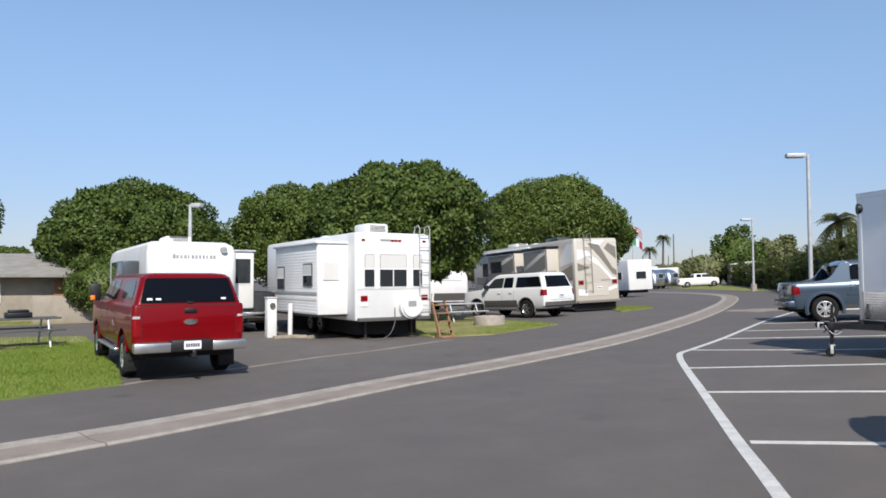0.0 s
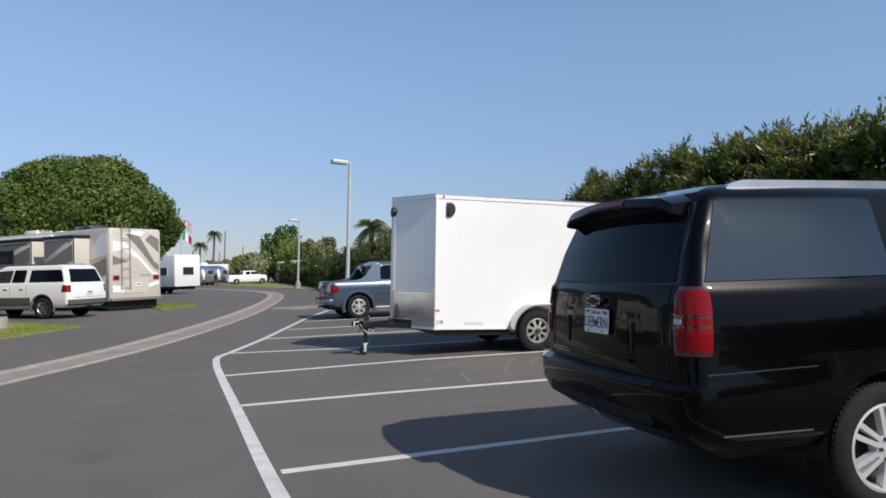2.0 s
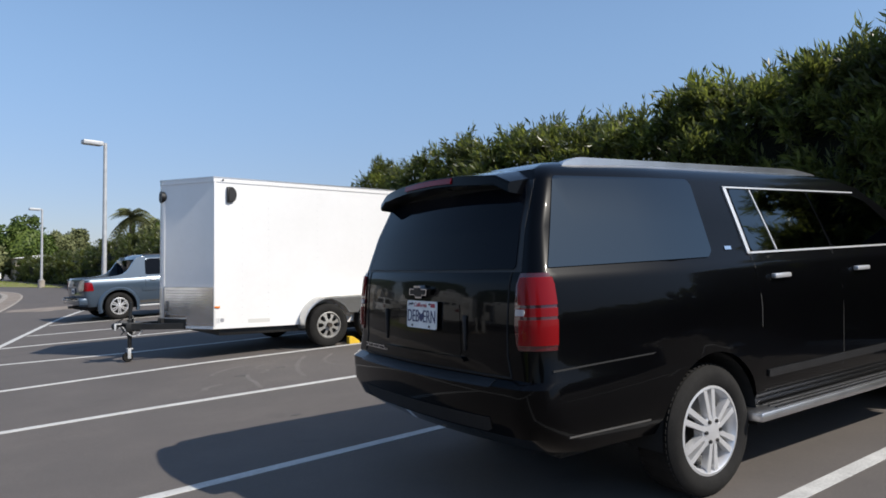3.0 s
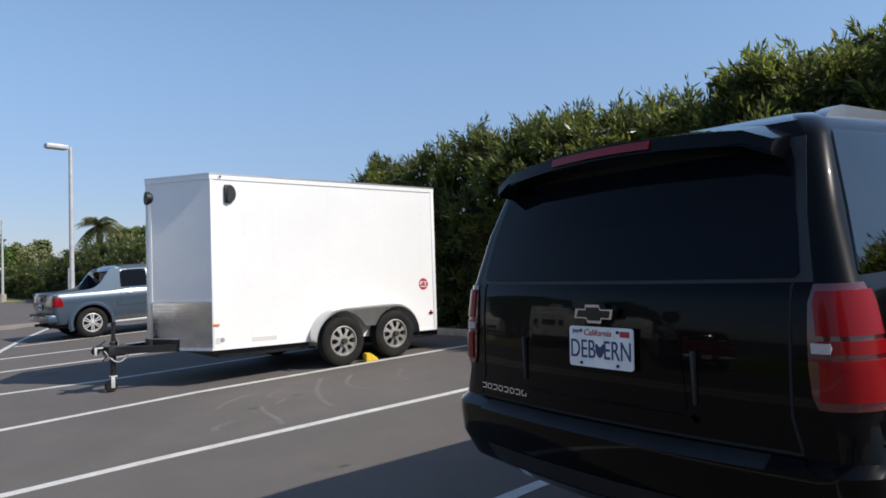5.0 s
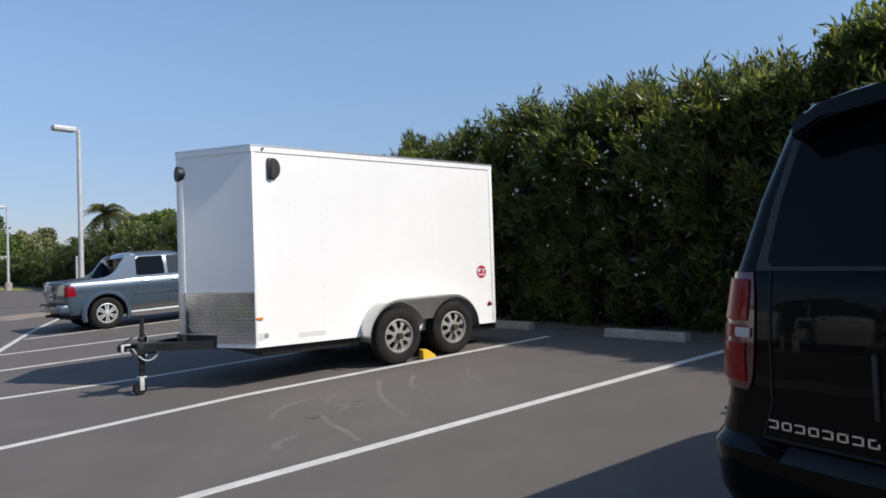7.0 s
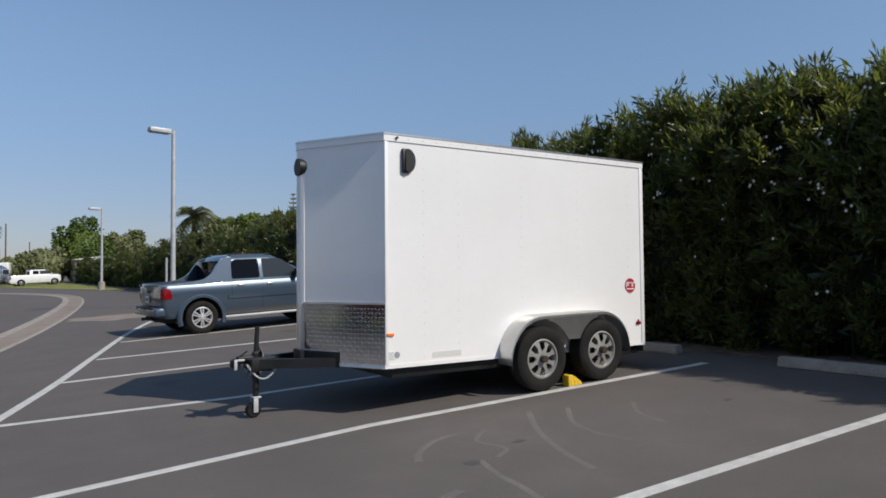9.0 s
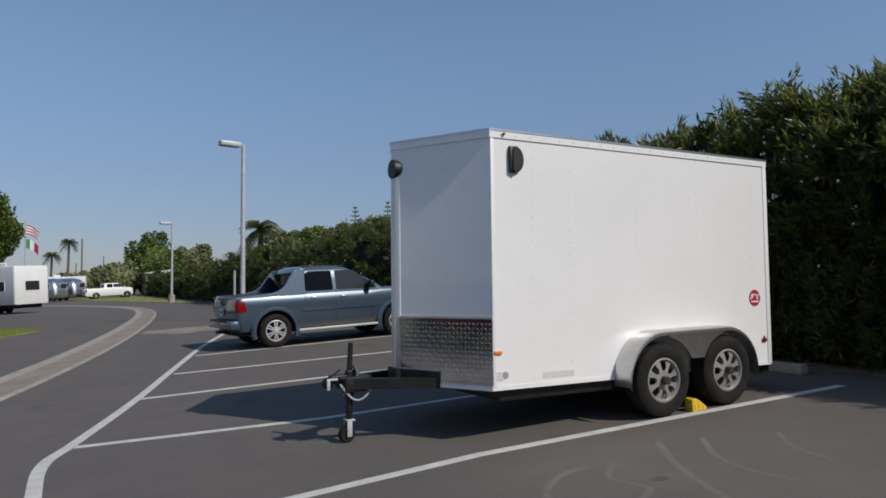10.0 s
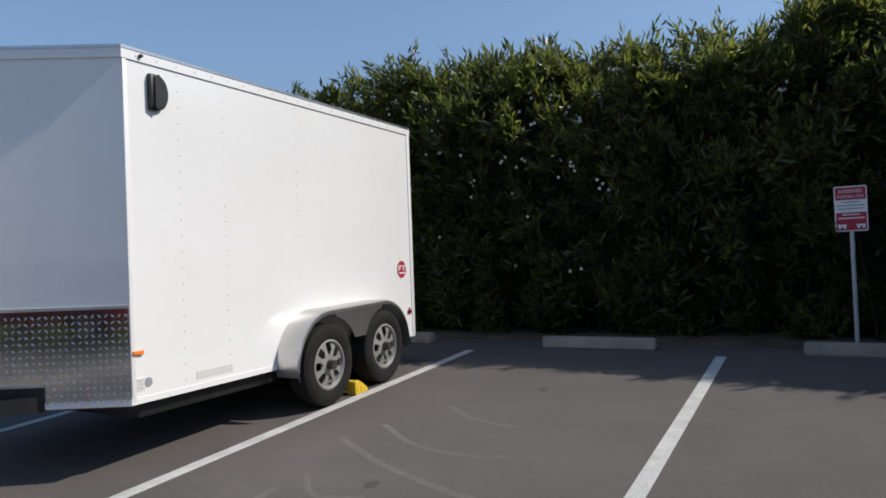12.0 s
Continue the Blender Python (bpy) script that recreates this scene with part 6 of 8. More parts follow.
def red_truck():
    t = thing("pickup_truck", on_land(-8.3, 10.8, 139.8) @ Matrix.Scale(0.92, 4), "bright red pickup truck with a matching red canopy over its bed", "truck")
    sh = Shell([
        (0.52, -1.12, 4.75, 0.93, 0.10, 0.2, 0.03), (0.62, -1.20, 4.85, 0.985, 0.09, 0.2, 0.03), (0.95, -1.22, 4.9, 1.005, 0.08, 0.2, 0.03),
        (1.36, -1.20, 4.85, 1.0, 0.08, 0.2, 0.03), (1.40, -1.18, 4.6, 0.985, 0.08, 0.2, 0.03), (1.41, -1.17, 3.45, 0.955, 0.10, 0.15, 0.04),
        (1.70, -1.07, 3.05, 0.872, 0.12, 0.15, 0.04), (1.90, -0.98, 2.75, 0.82, 0.14, 0.15, 0.04), (1.96, -0.90, 2.6, 0.74, 0.14, 0.15, 0.04), (1.985, -0.75, 2.4, 0.58, 0.14, 0.15, 0.04)])
    body = part("body", sh.mesh(), RED_PAINT, t)
    ax = [(0.0, 0.42), (3.97, 0.42)]
    cut_arches(body, ax, 0.52, 1.0)
    wells(t, ax, 0.52, 1.0)
    underside(t, -1.0, 4.6, 0.8, 0.42)
    for x, z in ax:
        for s in (1, -1):
            wheel(t, x, s * 0.87, z - 0.01, 0.405, 0.26, 0.24, s, "alloy", 7, SILVER, 30)
            arch_flare(t, x, z, 0.52, 0.05, 0.99, RED_PAINT, s, 12, 168, proud=0.012)
    sh.rear("canopy_window", [(1.43, -0.84, 0.84), (1.47, -0.85, 0.85), (1.85, -0.755, 0.755), (1.89, -0.73, 0.73)], TINT, t, 0.006)
    for y in (0.70, 0.55, -0.62):
        sh.rear("window_sticker", [(1.485, y - 0.045, y + 0.045), (1.52, y - 0.045, y + 0.045)], WHITE_PRINT, t, 0.009, 0.01, "small white window sticker")
    sh.rear("tailgate_gap", [(1.375, -0.86, 0.86), (1.39, -0.86, 0.86)], UNDERBODY, t, 0.003, 0.01)
    sh.rear("tailgate_gap", [(0.72, -0.86, 0.86), (0.73, -0.86, 0.86)], UNDERBODY, t, 0.003, 0.01)
    for s in (1, -1):
        tail_lamp(sh, t, s, ((0.84, 0.86, 0.995), (1.15, 0.86, 0.995)))
        sh.rear("indicator", [(1.155, s * 0.865, s * 0.992), (1.20, s * 0.875, s * 0.985)], CLEAR_LENS, t, 0.008, 0.03)
        sh.rear("tailgate_gap", [(0.73, s * 0.835, s * 0.843), (1.38, s * 0.835, s * 0.843)], UNDERBODY, t, 0.003, 0.01, ny=2)
        sh.panel("canopy_side_window", [(-0.72, 1.50), (0.55, 1.50), (0.5, 1.83), (-0.6, 1.83)], TINT, t, 0.006, 0.02, 0.04, sides=(s,))
        sh.panel("rear_door_window", [(1.16, 1.46), (1.95, 1.46), (1.9, 1.85), (1.2, 1.86)], TINT, t, 0.006, 0.02, 0.04, sides=(s,))
        sh.panel("front_door_window", [(2.03, 1.46), (2.95, 1.46), (2.45, 1.84), (2.0, 1.85)], TINT, t, 0.006, 0.02, 0.04, sides=(s,))
        for x in (0.72, 1.08, 2.0, 3.05):
            seam(t, sh, x, 0.7, 1.38, s)
        handle(t, sh, 1.3, 1.22, BLACK_PLASTIC, s)
        handle(t, sh, 2.2, 1.22, BLACK_PLASTIC, s)
        p = sh.side(2.72, 1.45, s, 0.0)
        bm = boxes((2.66, 2.80, *sorted((p.y + s * 0.12, p.y + s * 0.34)), 1.40, 1.78), bevel=0.03)
        box(bm, 2.70, 2.76, *sorted((p.y - s * 0.02, p.y + s * 0.2)), 1.50, 1.56)
        mir = part("tow_mirror", bm, BLACK_PLASTIC, t)
        part("indicator", boxes((2.645, 2.66, *sorted((p.y + s * 0.24, p.y + s * 0.33)), 1.42, 1.52), bevel=0.004), ORANGE, mir)
        bm = boxes((0.65, 3.3, *sorted((s * 0.92, s * 1.04)), 0.44, 0.51), bevel=0.03)
        part("side_step", bm, SILVER, t)
        part("mud_flap", boxes((-0.48, -0.45, *sorted((s * 0.72, s * 1.02)), 0.15, 0.62), bevel=0.008), BLACK_PLASTIC, t)
        y0, y1 = sorted((s * 0.36, s * 0.99))
        part("bumper_end", boxes((-1.38, -1.16, y0, y1, 0.545, 0.725), bevel=0.03), FENDER_METAL, t, "dull grey bumper end")
    bumper = part("bumper_middle", boxes((-1.40, -1.16, -0.37, 0.37, 0.55, 0.76), bevel=0.02), BLACK_PLASTIC, t)
    plate(t, plate_pose(-1.405, 0.0, 0.665, -3))
    part("tow_hitch", boxes((-1.55, -1.2, -0.04, 0.04, 0.43, 0.51), (-1.58, -1.5, -0.03, 0.03, 0.45, 0.58), bevel=0.012), BLACK_STEEL, t)
    bm = bmesh.new()
    tube(bm, (-1.235, 0, 1.08), (-1.20, 0, 1.08), 0.085, seg=24)
    for v in bm.verts:
        v.co.y *= 1.5
        v.co.z = 1.08 + (v.co.z - 1.08) * 0.62
    part("oval_badge", bm, CHROME, t, "small oval badge")
    part("tailgate_handle", boxes((-1.235, -1.20, -0.11, 0.11, 1.25, 1.33), bevel=0.012), BLACK_PLASTIC, t)
    part("canopy_handle", boxes((-1.19, -1.155, -0.05, 0.05, 1.425, 1.45), bevel=0.006), BLACK_PLASTIC, t)


red_truck()


def simple_pickup(m, mat, label, name="pickup_truck", rims=None):
    """A crew-cab pickup with an open or covered bed."""
    t = thing(name, m, label, "truck")
    rail = 1.30
    top = 1.92
    xb = 0.95
    rx = -1.2
    xf = 4.4
    wb = 3.6
    sh = Shell([
        (0.38, rx + 0.14, xf - 0.15, 0.90, 0.12, 0.25, 0.05), (0.50, rx, xf, 0.965, 0.12, 0.25, 0.05), (0.85, rx, xf, 0.985, 0.10, 0.25, 0.05),
        (rail - 0.06, rx + 0.03, xf - 0.03, 0.975, 0.10, 0.3, 0.05), (rail, rx + 0.05, xf - 0.2, 0.95, 0.10, 0.3, 0.05), (rail + 0.005, xb - 0.05, wb - 0.15, 0.93, 0.08, 0.2, 0.03),
        (rail + 0.30, xb + 0.0, wb - 0.62, 0.93 - 0.15 * 0.3 / (top - 0.075 - rail) - 0.002, 0.10, 0.2, 0.03), (top - 0.07, xb + 0.04, wb - 0.86, 0.78, 0.12, 0.2, 0.03), (top - 0.02, xb + 0.08, wb - 0.94, 0.72, 0.12, 0.2, 0.03), (top, xb + 0.2, wb - 1.1, 0.58, 0.12, 0.2, 0.03)])

    def shape(c):
        if c.x > wb - 0.2 and c.z > 0.9:
            c.z -= 0.07 * (c.x - wb + 0.2)
        return c
    body = part("body", sh.mesh(shape), mat, t)
    ax = [(0.0, 0.38), (wb, 0.38)]
    cut_arches(body, ax, 0.46, 0.98)
    wells(t, ax, 0.46, 0.98)
    underside(t, rx + 0.2, xf - 0.3, 0.75, 0.30)
    for x, z in ax:
        for s in (1, -1):
            wheel(t, x, s * 0.855, z, 0.38, 0.25, 0.225, s, "alloy", 6, rims or SILVER, 0)
            arch_flare(t, x, z, 0.46, 0.07, 0.965, mat, s)
    w = wb - 0.28
    for s in (1, -1):
        sh.panel("rear_door_window", [(xb + 0.30, rail + 0.06), (xb + 1.0, rail + 0.06), (xb + 0.98, top - 0.13), (xb + 0.38, top - 0.12)], TINT, t, 0.006, 0.02, 0.05, sides=(s,))
        sh.panel("front_door_window", [(xb + 1.09, rail + 0.06), (w, rail + 0.06), (wb - 0.80, top - 0.15), (xb + 1.07, top - 0.12)], WINDOW, t, 0.006, 0.02, 0.05, sides=(s,))
        for x in (xb + 0.2, xb + 1.04, xb + 1.95):
            seam(t, sh, x, 0.52, rail + 0.02, s)
        handle(t, sh, xb + 0.42, rail - 0.16, mat, s)
        handle(t, sh, xb + 1.2, rail - 0.16, mat, s)
        mirror(t, sh, w - 0.08, rail + 0.05, mat, s, (0.1, 0.17, 0.15))
        sh.wrap("tail_lamp", [(0.88, 0.87, rx + 0.16), (0.90, 0.86, rx + 0.2), (rail - 0.10, 0.87, rx + 0.18)], RED_LENS, t, s, 0.006, 0.02, "red tail lamp")
        sh.panel("side_moulding", [(0.55, 0.70), (wb - 0.55, 0.70), (wb - 0.55, 0.76), (0.55, 0.76)], mat, t, 0.012, 0.02, 0.01, sides=(s,))
        part("side_step", boxes((0.55, wb - 0.5, *sorted((s * 0.84, s * 0.97)), 0.32, 0.37), bevel=0.02), GREYTRIM, t)
    sh.rear("tailgate_gap", [(0.72, -0.8, 0.8), (0.735, -0.8, 0.8)], UNDERBODY, t, 0.003, 0.01)
    part("bed_cover", boxes((rx + 0.1, xb - 0.1, -0.84, 0.84, rail - 0.01, rail + 0.03), bevel=0.01), BLACK_PLASTIC, t)
    part("rear_window", boxes((xb - 0.06, xb + 0.02, -0.66, 0.66, rail + 0.1, top - 0.2), bevel=0.01), TINT, t)
    part("rear_bumper", boxes((rx - 0.10, rx + 0.16, -0.93, 0.93, 0.47, 0.68), bevel=0.05), CHROME, t)
    plate(t, plate_pose(rx - 0.012, 0, 0.86))
    part("tow_bar", boxes((rx - 0.16, rx + 0.2, -0.04, 0.04, 0.36, 0.43), bevel=0.01), BLACK_STEEL, t)
    for s in (1, -1):
        part("roof_rail", tube(bmesh.new(), (xb + 0.4, s * 0.62, top - 0.01), (wb - 1.35, s * 0.62, top - 0.01), 0.015), BLACK_PLASTIC, t)
    return t


def blue_pickup():
    """A short-bed crew-cab whose sides sweep up from the bed to the roof."""
    t = thing("pickup_truck", on_land(4.64, 22.8, 4.0) @ Matrix.Scale(0.95, 4), "steel blue crew-cab pickup with sweeping sail panels, parked in a bay", "truck")
    low = Shell([(0.40, -0.82, 3.86, 0.89, 0.12, 0.3, 0.05), (0.50, -0.89, 3.98, 0.935, 0.12, 0.3, 0.05), (0.72, -0.91, 4.0, 0.962, 0.11, 0.3, 0.05), (0.94, -0.91, 4.0, 0.985, 0.10, 0.3, 0.05),
                 (1.03, -0.90, 3.98, 0.982, 0.10, 0.3, 0.05), (1.10, -0.89, 3.93, 0.962, 0.10, 0.32, 0.05), (1.16, -0.88, 3.80, 0.935, 0.10, 0.34, 0.05), (1.185, -0.86, 3.62, 0.90, 0.10, 0.34, 0.05)])

    def bonnet(c):
        if c.x > 2.5 and c.z > 0.9:
            c.z += 0.05 * min(1.0, (c.x - 2.5) / 0.3) * (1 if c.z > 1.1 else 0) - 0.085 * max(0.0, c.x - 2.8)
        return c
    body = part("body", low.mesh(bonnet), BLUE_PAINT, t)
    ax = [(0.0, 0.38), (3.1, 0.38)]
    cut_arches(body, ax, 0.46, 0.98)
    wells(t, ax, 0.46, 0.98)
    underside(t, -0.8, 3.7, 0.75, 0.30)
    cab = Shell([(1.15, 0.50, 2.98, 0.935, 0.10, 0.2, 0.03), (1.22, 0.51, 2.84, 0.922, 0.10, 0.2, 0.03), (1.45, 0.54, 2.46, 0.868, 0.10, 0.2, 0.04), (1.66, 0.58, 2.06, 0.812, 0.11, 0.2, 0.05),
                 (1.74, 0.63, 1.90, 0.765, 0.12, 0.2, 0.06), (1.785, 0.72, 1.72, 0.68, 0.12, 0.2, 0.06), (1.805, 0.90, 1.5, 0.48, 0.12, 0.2, 0.06)])
    part("cab", cab.mesh(), BLUE_PAINT, t)
    for s in (1, -1):
        # the bed side climbs in a curve to the roof
        sweep = smooth_path([(-0.87, 1.165), (-0.55, 1.185), (-0.15, 1.215), (0.12, 1.265), (0.29, 1.38), (0.42, 1.56), (0.54, 1.70), (0.68, 1.745)], 5)
        poly = [(v.x, v.y) for v in sweep] + [(0.78, 1.745), (0.80, 1.12), (-0.87, 1.12)]
        bm = bmesh.new()
        prism(bm, poly, lambda u, v, d: Vector((u, s * (0.945 - max(0.0, v - 1.17) * 0.245 - d), v)), 0.0, 0.085)
        bmesh.ops.bevel(bm, geom=[e for e in bm.edges if abs((e.verts[0].co - e.verts[1].co).normalized().x) > 0.2 and min(v.co.z for v in e.verts) > 1.15], offset=0.012, segments=2, affect="EDGES")
        part("sail_panel", bm, BLUE_PAINT, t)
        cab.panel("rear_door_window", [(0.74, 1.225), (1.43, 1.225), (1.425, 1.675), (0.86, 1.675), (0.76, 1.63)], TINT, t, 0.012, 0.02, 0.05, sides=(s,))
        cab.panel("front_door_window", [(1.51, 1.225), (2.58, 1.225), (2.46, 1.33), (2.05, 1.63), (1.94, 1.675), (1.515, 1.675)], WINDOW, t, 0.012, 0.02, 0.04, sides=(s,))
        cab.panel("window_post", [(1.43, 1.22), (1.51, 1.22), (1.515, 1.68), (1.425, 1.68)], BLUE_PAINT, t, 0.008, 0.02, 0, sides=(s,))
        for x, z0 in ((0.72, 0.75), (1.47, 0.5), (2.42, 0.5)):
            seam(t, low, x, z0, 1.15, s)
        for x in (0.93, 1.66):
            handle(t, low, x, 1.07, ALLOY, s, 0.15)
        mirror(t, cab, 2.30, 1.23, BLACK_PLASTIC, s, (0.11, 0.2, 0.17))
        low.panel("side_moulding", [(0.62, 0.77), (2.52, 0.77), (2.52, 0.865), (0.62, 0.865)], BLUE_PAINT, t, 0.018, 0.03, 0.015, sides=(s,))
        low.panel("sill_panel", [(0.55, 0.42), (2.56, 0.42), (2.56, 0.50), (0.55, 0.50)], GREYTRIM, t, 0.006, 0.02, 0.01, sides=(s,))
        part("side_step", boxes((0.50, 2.58, *sorted((s * 0.80, s * 0.97)), 0.32, 0.375), bevel=0.02), GALV, t, "silver side step")
        low.wrap("tail_lamp", [(0.84, 0.86, -0.66), (0.88, 0.85, -0.65), (1.04, 0.85, -0.68), (1.08, 0.86, -0.72)], RED_LENS, t, s, 0.008, 0.02, "red tail lamp")
        part("roof_rail", tube(bmesh.new(), (0.75, s * 0.66, 1.80), (1.80, s * 0.66, 1.775), 0.016), BLACK_PLASTIC, t)
        for x, z in ax:
            wheel(t, x, s * 0.855, z, 0.375, 0.25, 0.235, s, "alloy", 6, ALLOY, 0)
            arch_flare(t, x, z, 0.46, 0.10, 0.962, BLUE_PAINT, s, -18, 198, proud=0.035)
    part("windscreen", prism(bmesh.new(), [(2.86, 1.235), (2.10, 1.665), (2.085, 1.65), (2.845, 1.22)], lambda u, v, d: Vector((u, d, v)), -0.70, 0.70), TINT, t)
    part("rear_window", boxes((0.44, 0.56, -0.72, 0.72, 1.24, 1.66), bevel=0.02), TINT, t)
    part("bed_cover", boxes((-0.82, 0.52, -0.85, 0.85, 1.165, 1.20), bevel=0.01), BLACK_PLASTIC, t)
    low.rear("tailgate_gap", [(0.66, -0.78, 0.78), (0.672, -0.78, 0.78)], UNDERBODY, t, 0.003, 0.01)
    low.rear("tailgate_handle", [(0.98, -0.12, 0.12), (1.05, -0.12, 0.12)], BLACK_PLASTIC, t, 0.012, 0.02)
    part("rear_bumper", boxes((-1.02, -0.76, -0.93, 0.93, 0.46, 0.66), bevel=0.06), BLUE_PAINT, t)
    part("bumper_step", boxes((-1.035, -0.91, -0.70, 0.70, 0.62, 0.67), bevel=0.015), BLACK_PLASTIC, t)
    plate(t, plate_pose(-0.935, 0, 0.84))
    part("tow_bar", boxes((-1.08, -0.7, -0.04, 0.04, 0.36, 0.43), bevel=0.01), BLACK_STEEL, t)


blue_pickup()
simple_pickup(on_land(-13.4, 20.4, 140), DARK_PAINT, "dark grey pickup between two white caravans")
simple_pickup(on_land(4.05, 103.0, 12), WHITE_PAINT, "white crew-cab pickup far down the road")


def white_suv():
    t = thing("sport_utility", on_land(-4.65, 30.3, 148), "white sport utility vehicle with grey lower trim and dark windows", "car")
    sh = Shell([
        (0.40, -1.02, 3.95, 0.92, 0.16, 0.25, 0.06), (0.52, -1.14, 4.05, 0.985, 0.15, 0.25, 0.06), (0.80, -1.15, 4.05, 1.0, 0.13, 0.25, 0.06), (1.22, -1.10, 4.0, 0.985, 0.12, 0.25, 0.06),
        (1.26, -1.08, 3.7, 0.97, 0.12, 0.25, 0.06), (1.27, -1.07, 2.85, 0.95, 0.12, 0.2, 0.06), (1.60, -0.95, 2.45, 0.855, 0.12, 0.2, 0.05), (1.85, -0.82, 2.05, 0.79, 0.12, 0.2, 0.05), (1.92, -0.72, 1.9, 0.70, 0.12, 0.2, 0.05), (1.95, -0.5, 1.6, 0.5, 0.12, 0.2, 0.05)])

    def shape(c):
        if c.x > 2.9 and c.z > 1.0:
            c.z -= 0.08 * (c.x - 2.9)
        return c
    body = part("body", sh.mesh(shape), WHITE_PAINT, t)
    ax = [(0.0, 0.39), (3.02, 0.39)]
    cut_arches(body, ax, 0.47, 0.99)
    wells(t, ax, 0.47, 0.99)
    underside(t, -0.9, 3.8, 0.78, 0.32)
    for x, z in ax:
        for s in (1, -1):
            wheel(t, x, s * 0.865, z, 0.385, 0.25, 0.225, s, "alloy", 5, SILVER, 0)
            arch_flare(t, x, z, 0.47, 0.07, 0.975, GREYTRIM, s)
    sh.rear("rear_window", [(1.30, -0.78, 0.78), (1.78, -0.66, 0.66)], TINT, t, 0.006)
    sh.rear("bumper_face", [(0.46, -0.9, 0.9), (0.52, -0.95, 0.95), (0.68, -0.95, 0.95)], GREYTRIM, t, 0.03, 0.06)
    sh.rear("tailgate_gap", [(0.75, -0.72, 0.72), (0.76, -0.72, 0.72)], UNDERBODY, t, 0.003, 0.01)
    for s in (1, -1):
        sh.wrap("tail_lamp", [(0.95, 0.84, -0.82), (1.20, 0.82, -0.86)], RED_LENS, t, s, 0.006, 0.02, "red tail lamp")
        sh.panel("cargo_window", [(-0.88, 1.32), (0.05, 1.32), (0.0, 1.76), (-0.68, 1.76)], TINT, t, 0.006, 0.02, 0.06, sides=(s,))
        sh.panel("rear_door_window", [(0.02, 1.32), (0.60, 1.32), (0.58, 1.76), (-0.02, 1.76)], TINT, t, 0.007, 0.02, 0.04, sides=(s,))
        sh.panel("rear_door_window", [(0.78, 1.32), (1.35, 1.32), (1.30, 1.77), (0.78, 1.77)], TINT, t, 0.006, 0.02, 0.05, sides=(s,))
        sh.panel("front_door_window", [(1.40, 1.32), (2.40, 1.32), (1.95, 1.74), (1.36, 1.77)], WINDOW, t, 0.006, 0.02, 0.05, sides=(s,))
        sh.panel("lower_trim", [(0.5, 0.48), (2.52, 0.48), (2.52, 0.78), (0.5, 0.78)], GREYTRIM, t, 0.008, 0.02, 0.02, sides=(s,))
        for x in (0.68, 1.38, 2.48):
            seam(t, sh, x, 0.78, 1.28, s)
        handle(t, sh, 0.86, 1.1, WHITE_PAINT, s)
        handle(t, sh, 1.55, 1.1, WHITE_PAINT, s)
        mirror(t, sh, 2.2, 1.27, BLACK_PLASTIC, s)
        part("side_step", boxes((0.5, 2.5, *sorted((s * 0.85, s * 1.02)), 0.36, 0.42), bevel=0.02), GREYTRIM, t)
        part("roof_rail", boxes((-0.4, 1.7, *sorted((s * 0.62, s * 0.66)), 1.93, 1.985), bevel=0.015), GREYTRIM, t)
    plate(t, plate_pose(-1.175, 0, 0.93))
    part("tow_bar", boxes((-1.3, -0.9, -0.04, 0.04, 0.36, 0.44), bevel=0.01), BLACK_STEEL, t)


white_suv()


# ---- caravans and motorhomes ----
def slab_on(t, name, m, x0, x1, z0, z1, mat, depth=0.012, r=0.03, label=""):
    """A thin rounded panel lying in the plane of m (x along, y up, z out)."""
    return part(name, prism(bmesh.new(), rounded([(x0, z0), (x1, z0), (x1, z1), (x0, z1)], r), lambda u, v, d: m @ Vector((u, v, d)), depth, -0.006), mat, t, label)


def rv_window(t, m, x0, x1, z0, z1, blind=0.0, cross=False, frame=None):
    w = slab_on(t, "window_frame", m, x0 - 0.035, x1 + 0.035, z0 - 0.035, z1 + 0.035, frame or RV_WHITE, 0.016)
    slab_on(w, "pane", m, x0, x1, z0, z1, WINDOW, 0.022)
    if blind:
        slab_on(w, "blind", m, x0 + 0.01, x1 - 0.01, z1 - (z1 - z0) * blind, z1 - 0.01, BLIND, 0.026, 0.005)
    if cross:
        zm = z0 + (z1 - z0) * 0.5 * (1 - blind + 0.35)
        part("glazing_bar", prism(bmesh.new(), [(x0, z0 + (z1 - z0) * (1 - blind) - 0.02), (x1, z0 + (z1 - z0) * (1 - blind) - 0.02), (x1, z0 + (z1 - z0) * (1 - blind) + 0.02), (x0, z0 + (z1 - z0) * (1 - blind) + 0.02)], lambda u, v, d: m @ Vector((u, v, d)), 0.03, 0.0), RV_WHITE, w)
    return w


REAR = Matrix(((0, 0, -1, 0), (-1, 0, 0, 0), (0, 1, 0, 0), (0, 0, 0, 1)))
LEFT = Matrix(((-1, 0, 0, 0), (0, 0, 1, 0), (0, 1, 0, 0), (0, 0, 0, 1)))


def rear_at(x):
    return Matrix.Translation((x, 0, 0)) @ REAR


def left_at(y):
    return Matrix.Translation((0, y, 0)) @ LEFT


def rv_body(t, L, hw, z0, z1, mat, corner=0.07, name="body"):
    sh = Shell([(z0, 0.02, L, hw - 0.02, corner, 0.2, 0.0), (z0 + 0.04, 0.0, L, hw, corner, 0.2, 0.0), (z1 - 0.12, 0.0, L, hw, corner, 0.2, 0.0), (z1 - 0.03, 0.03, L - 0.05, hw - 0.03, corner, 0.2, 0.0), (z1, 0.12, L - 0.15, hw - 0.12, corner, 0.2, 0.0)])
    part(name, sh.mesh(), mat, t)


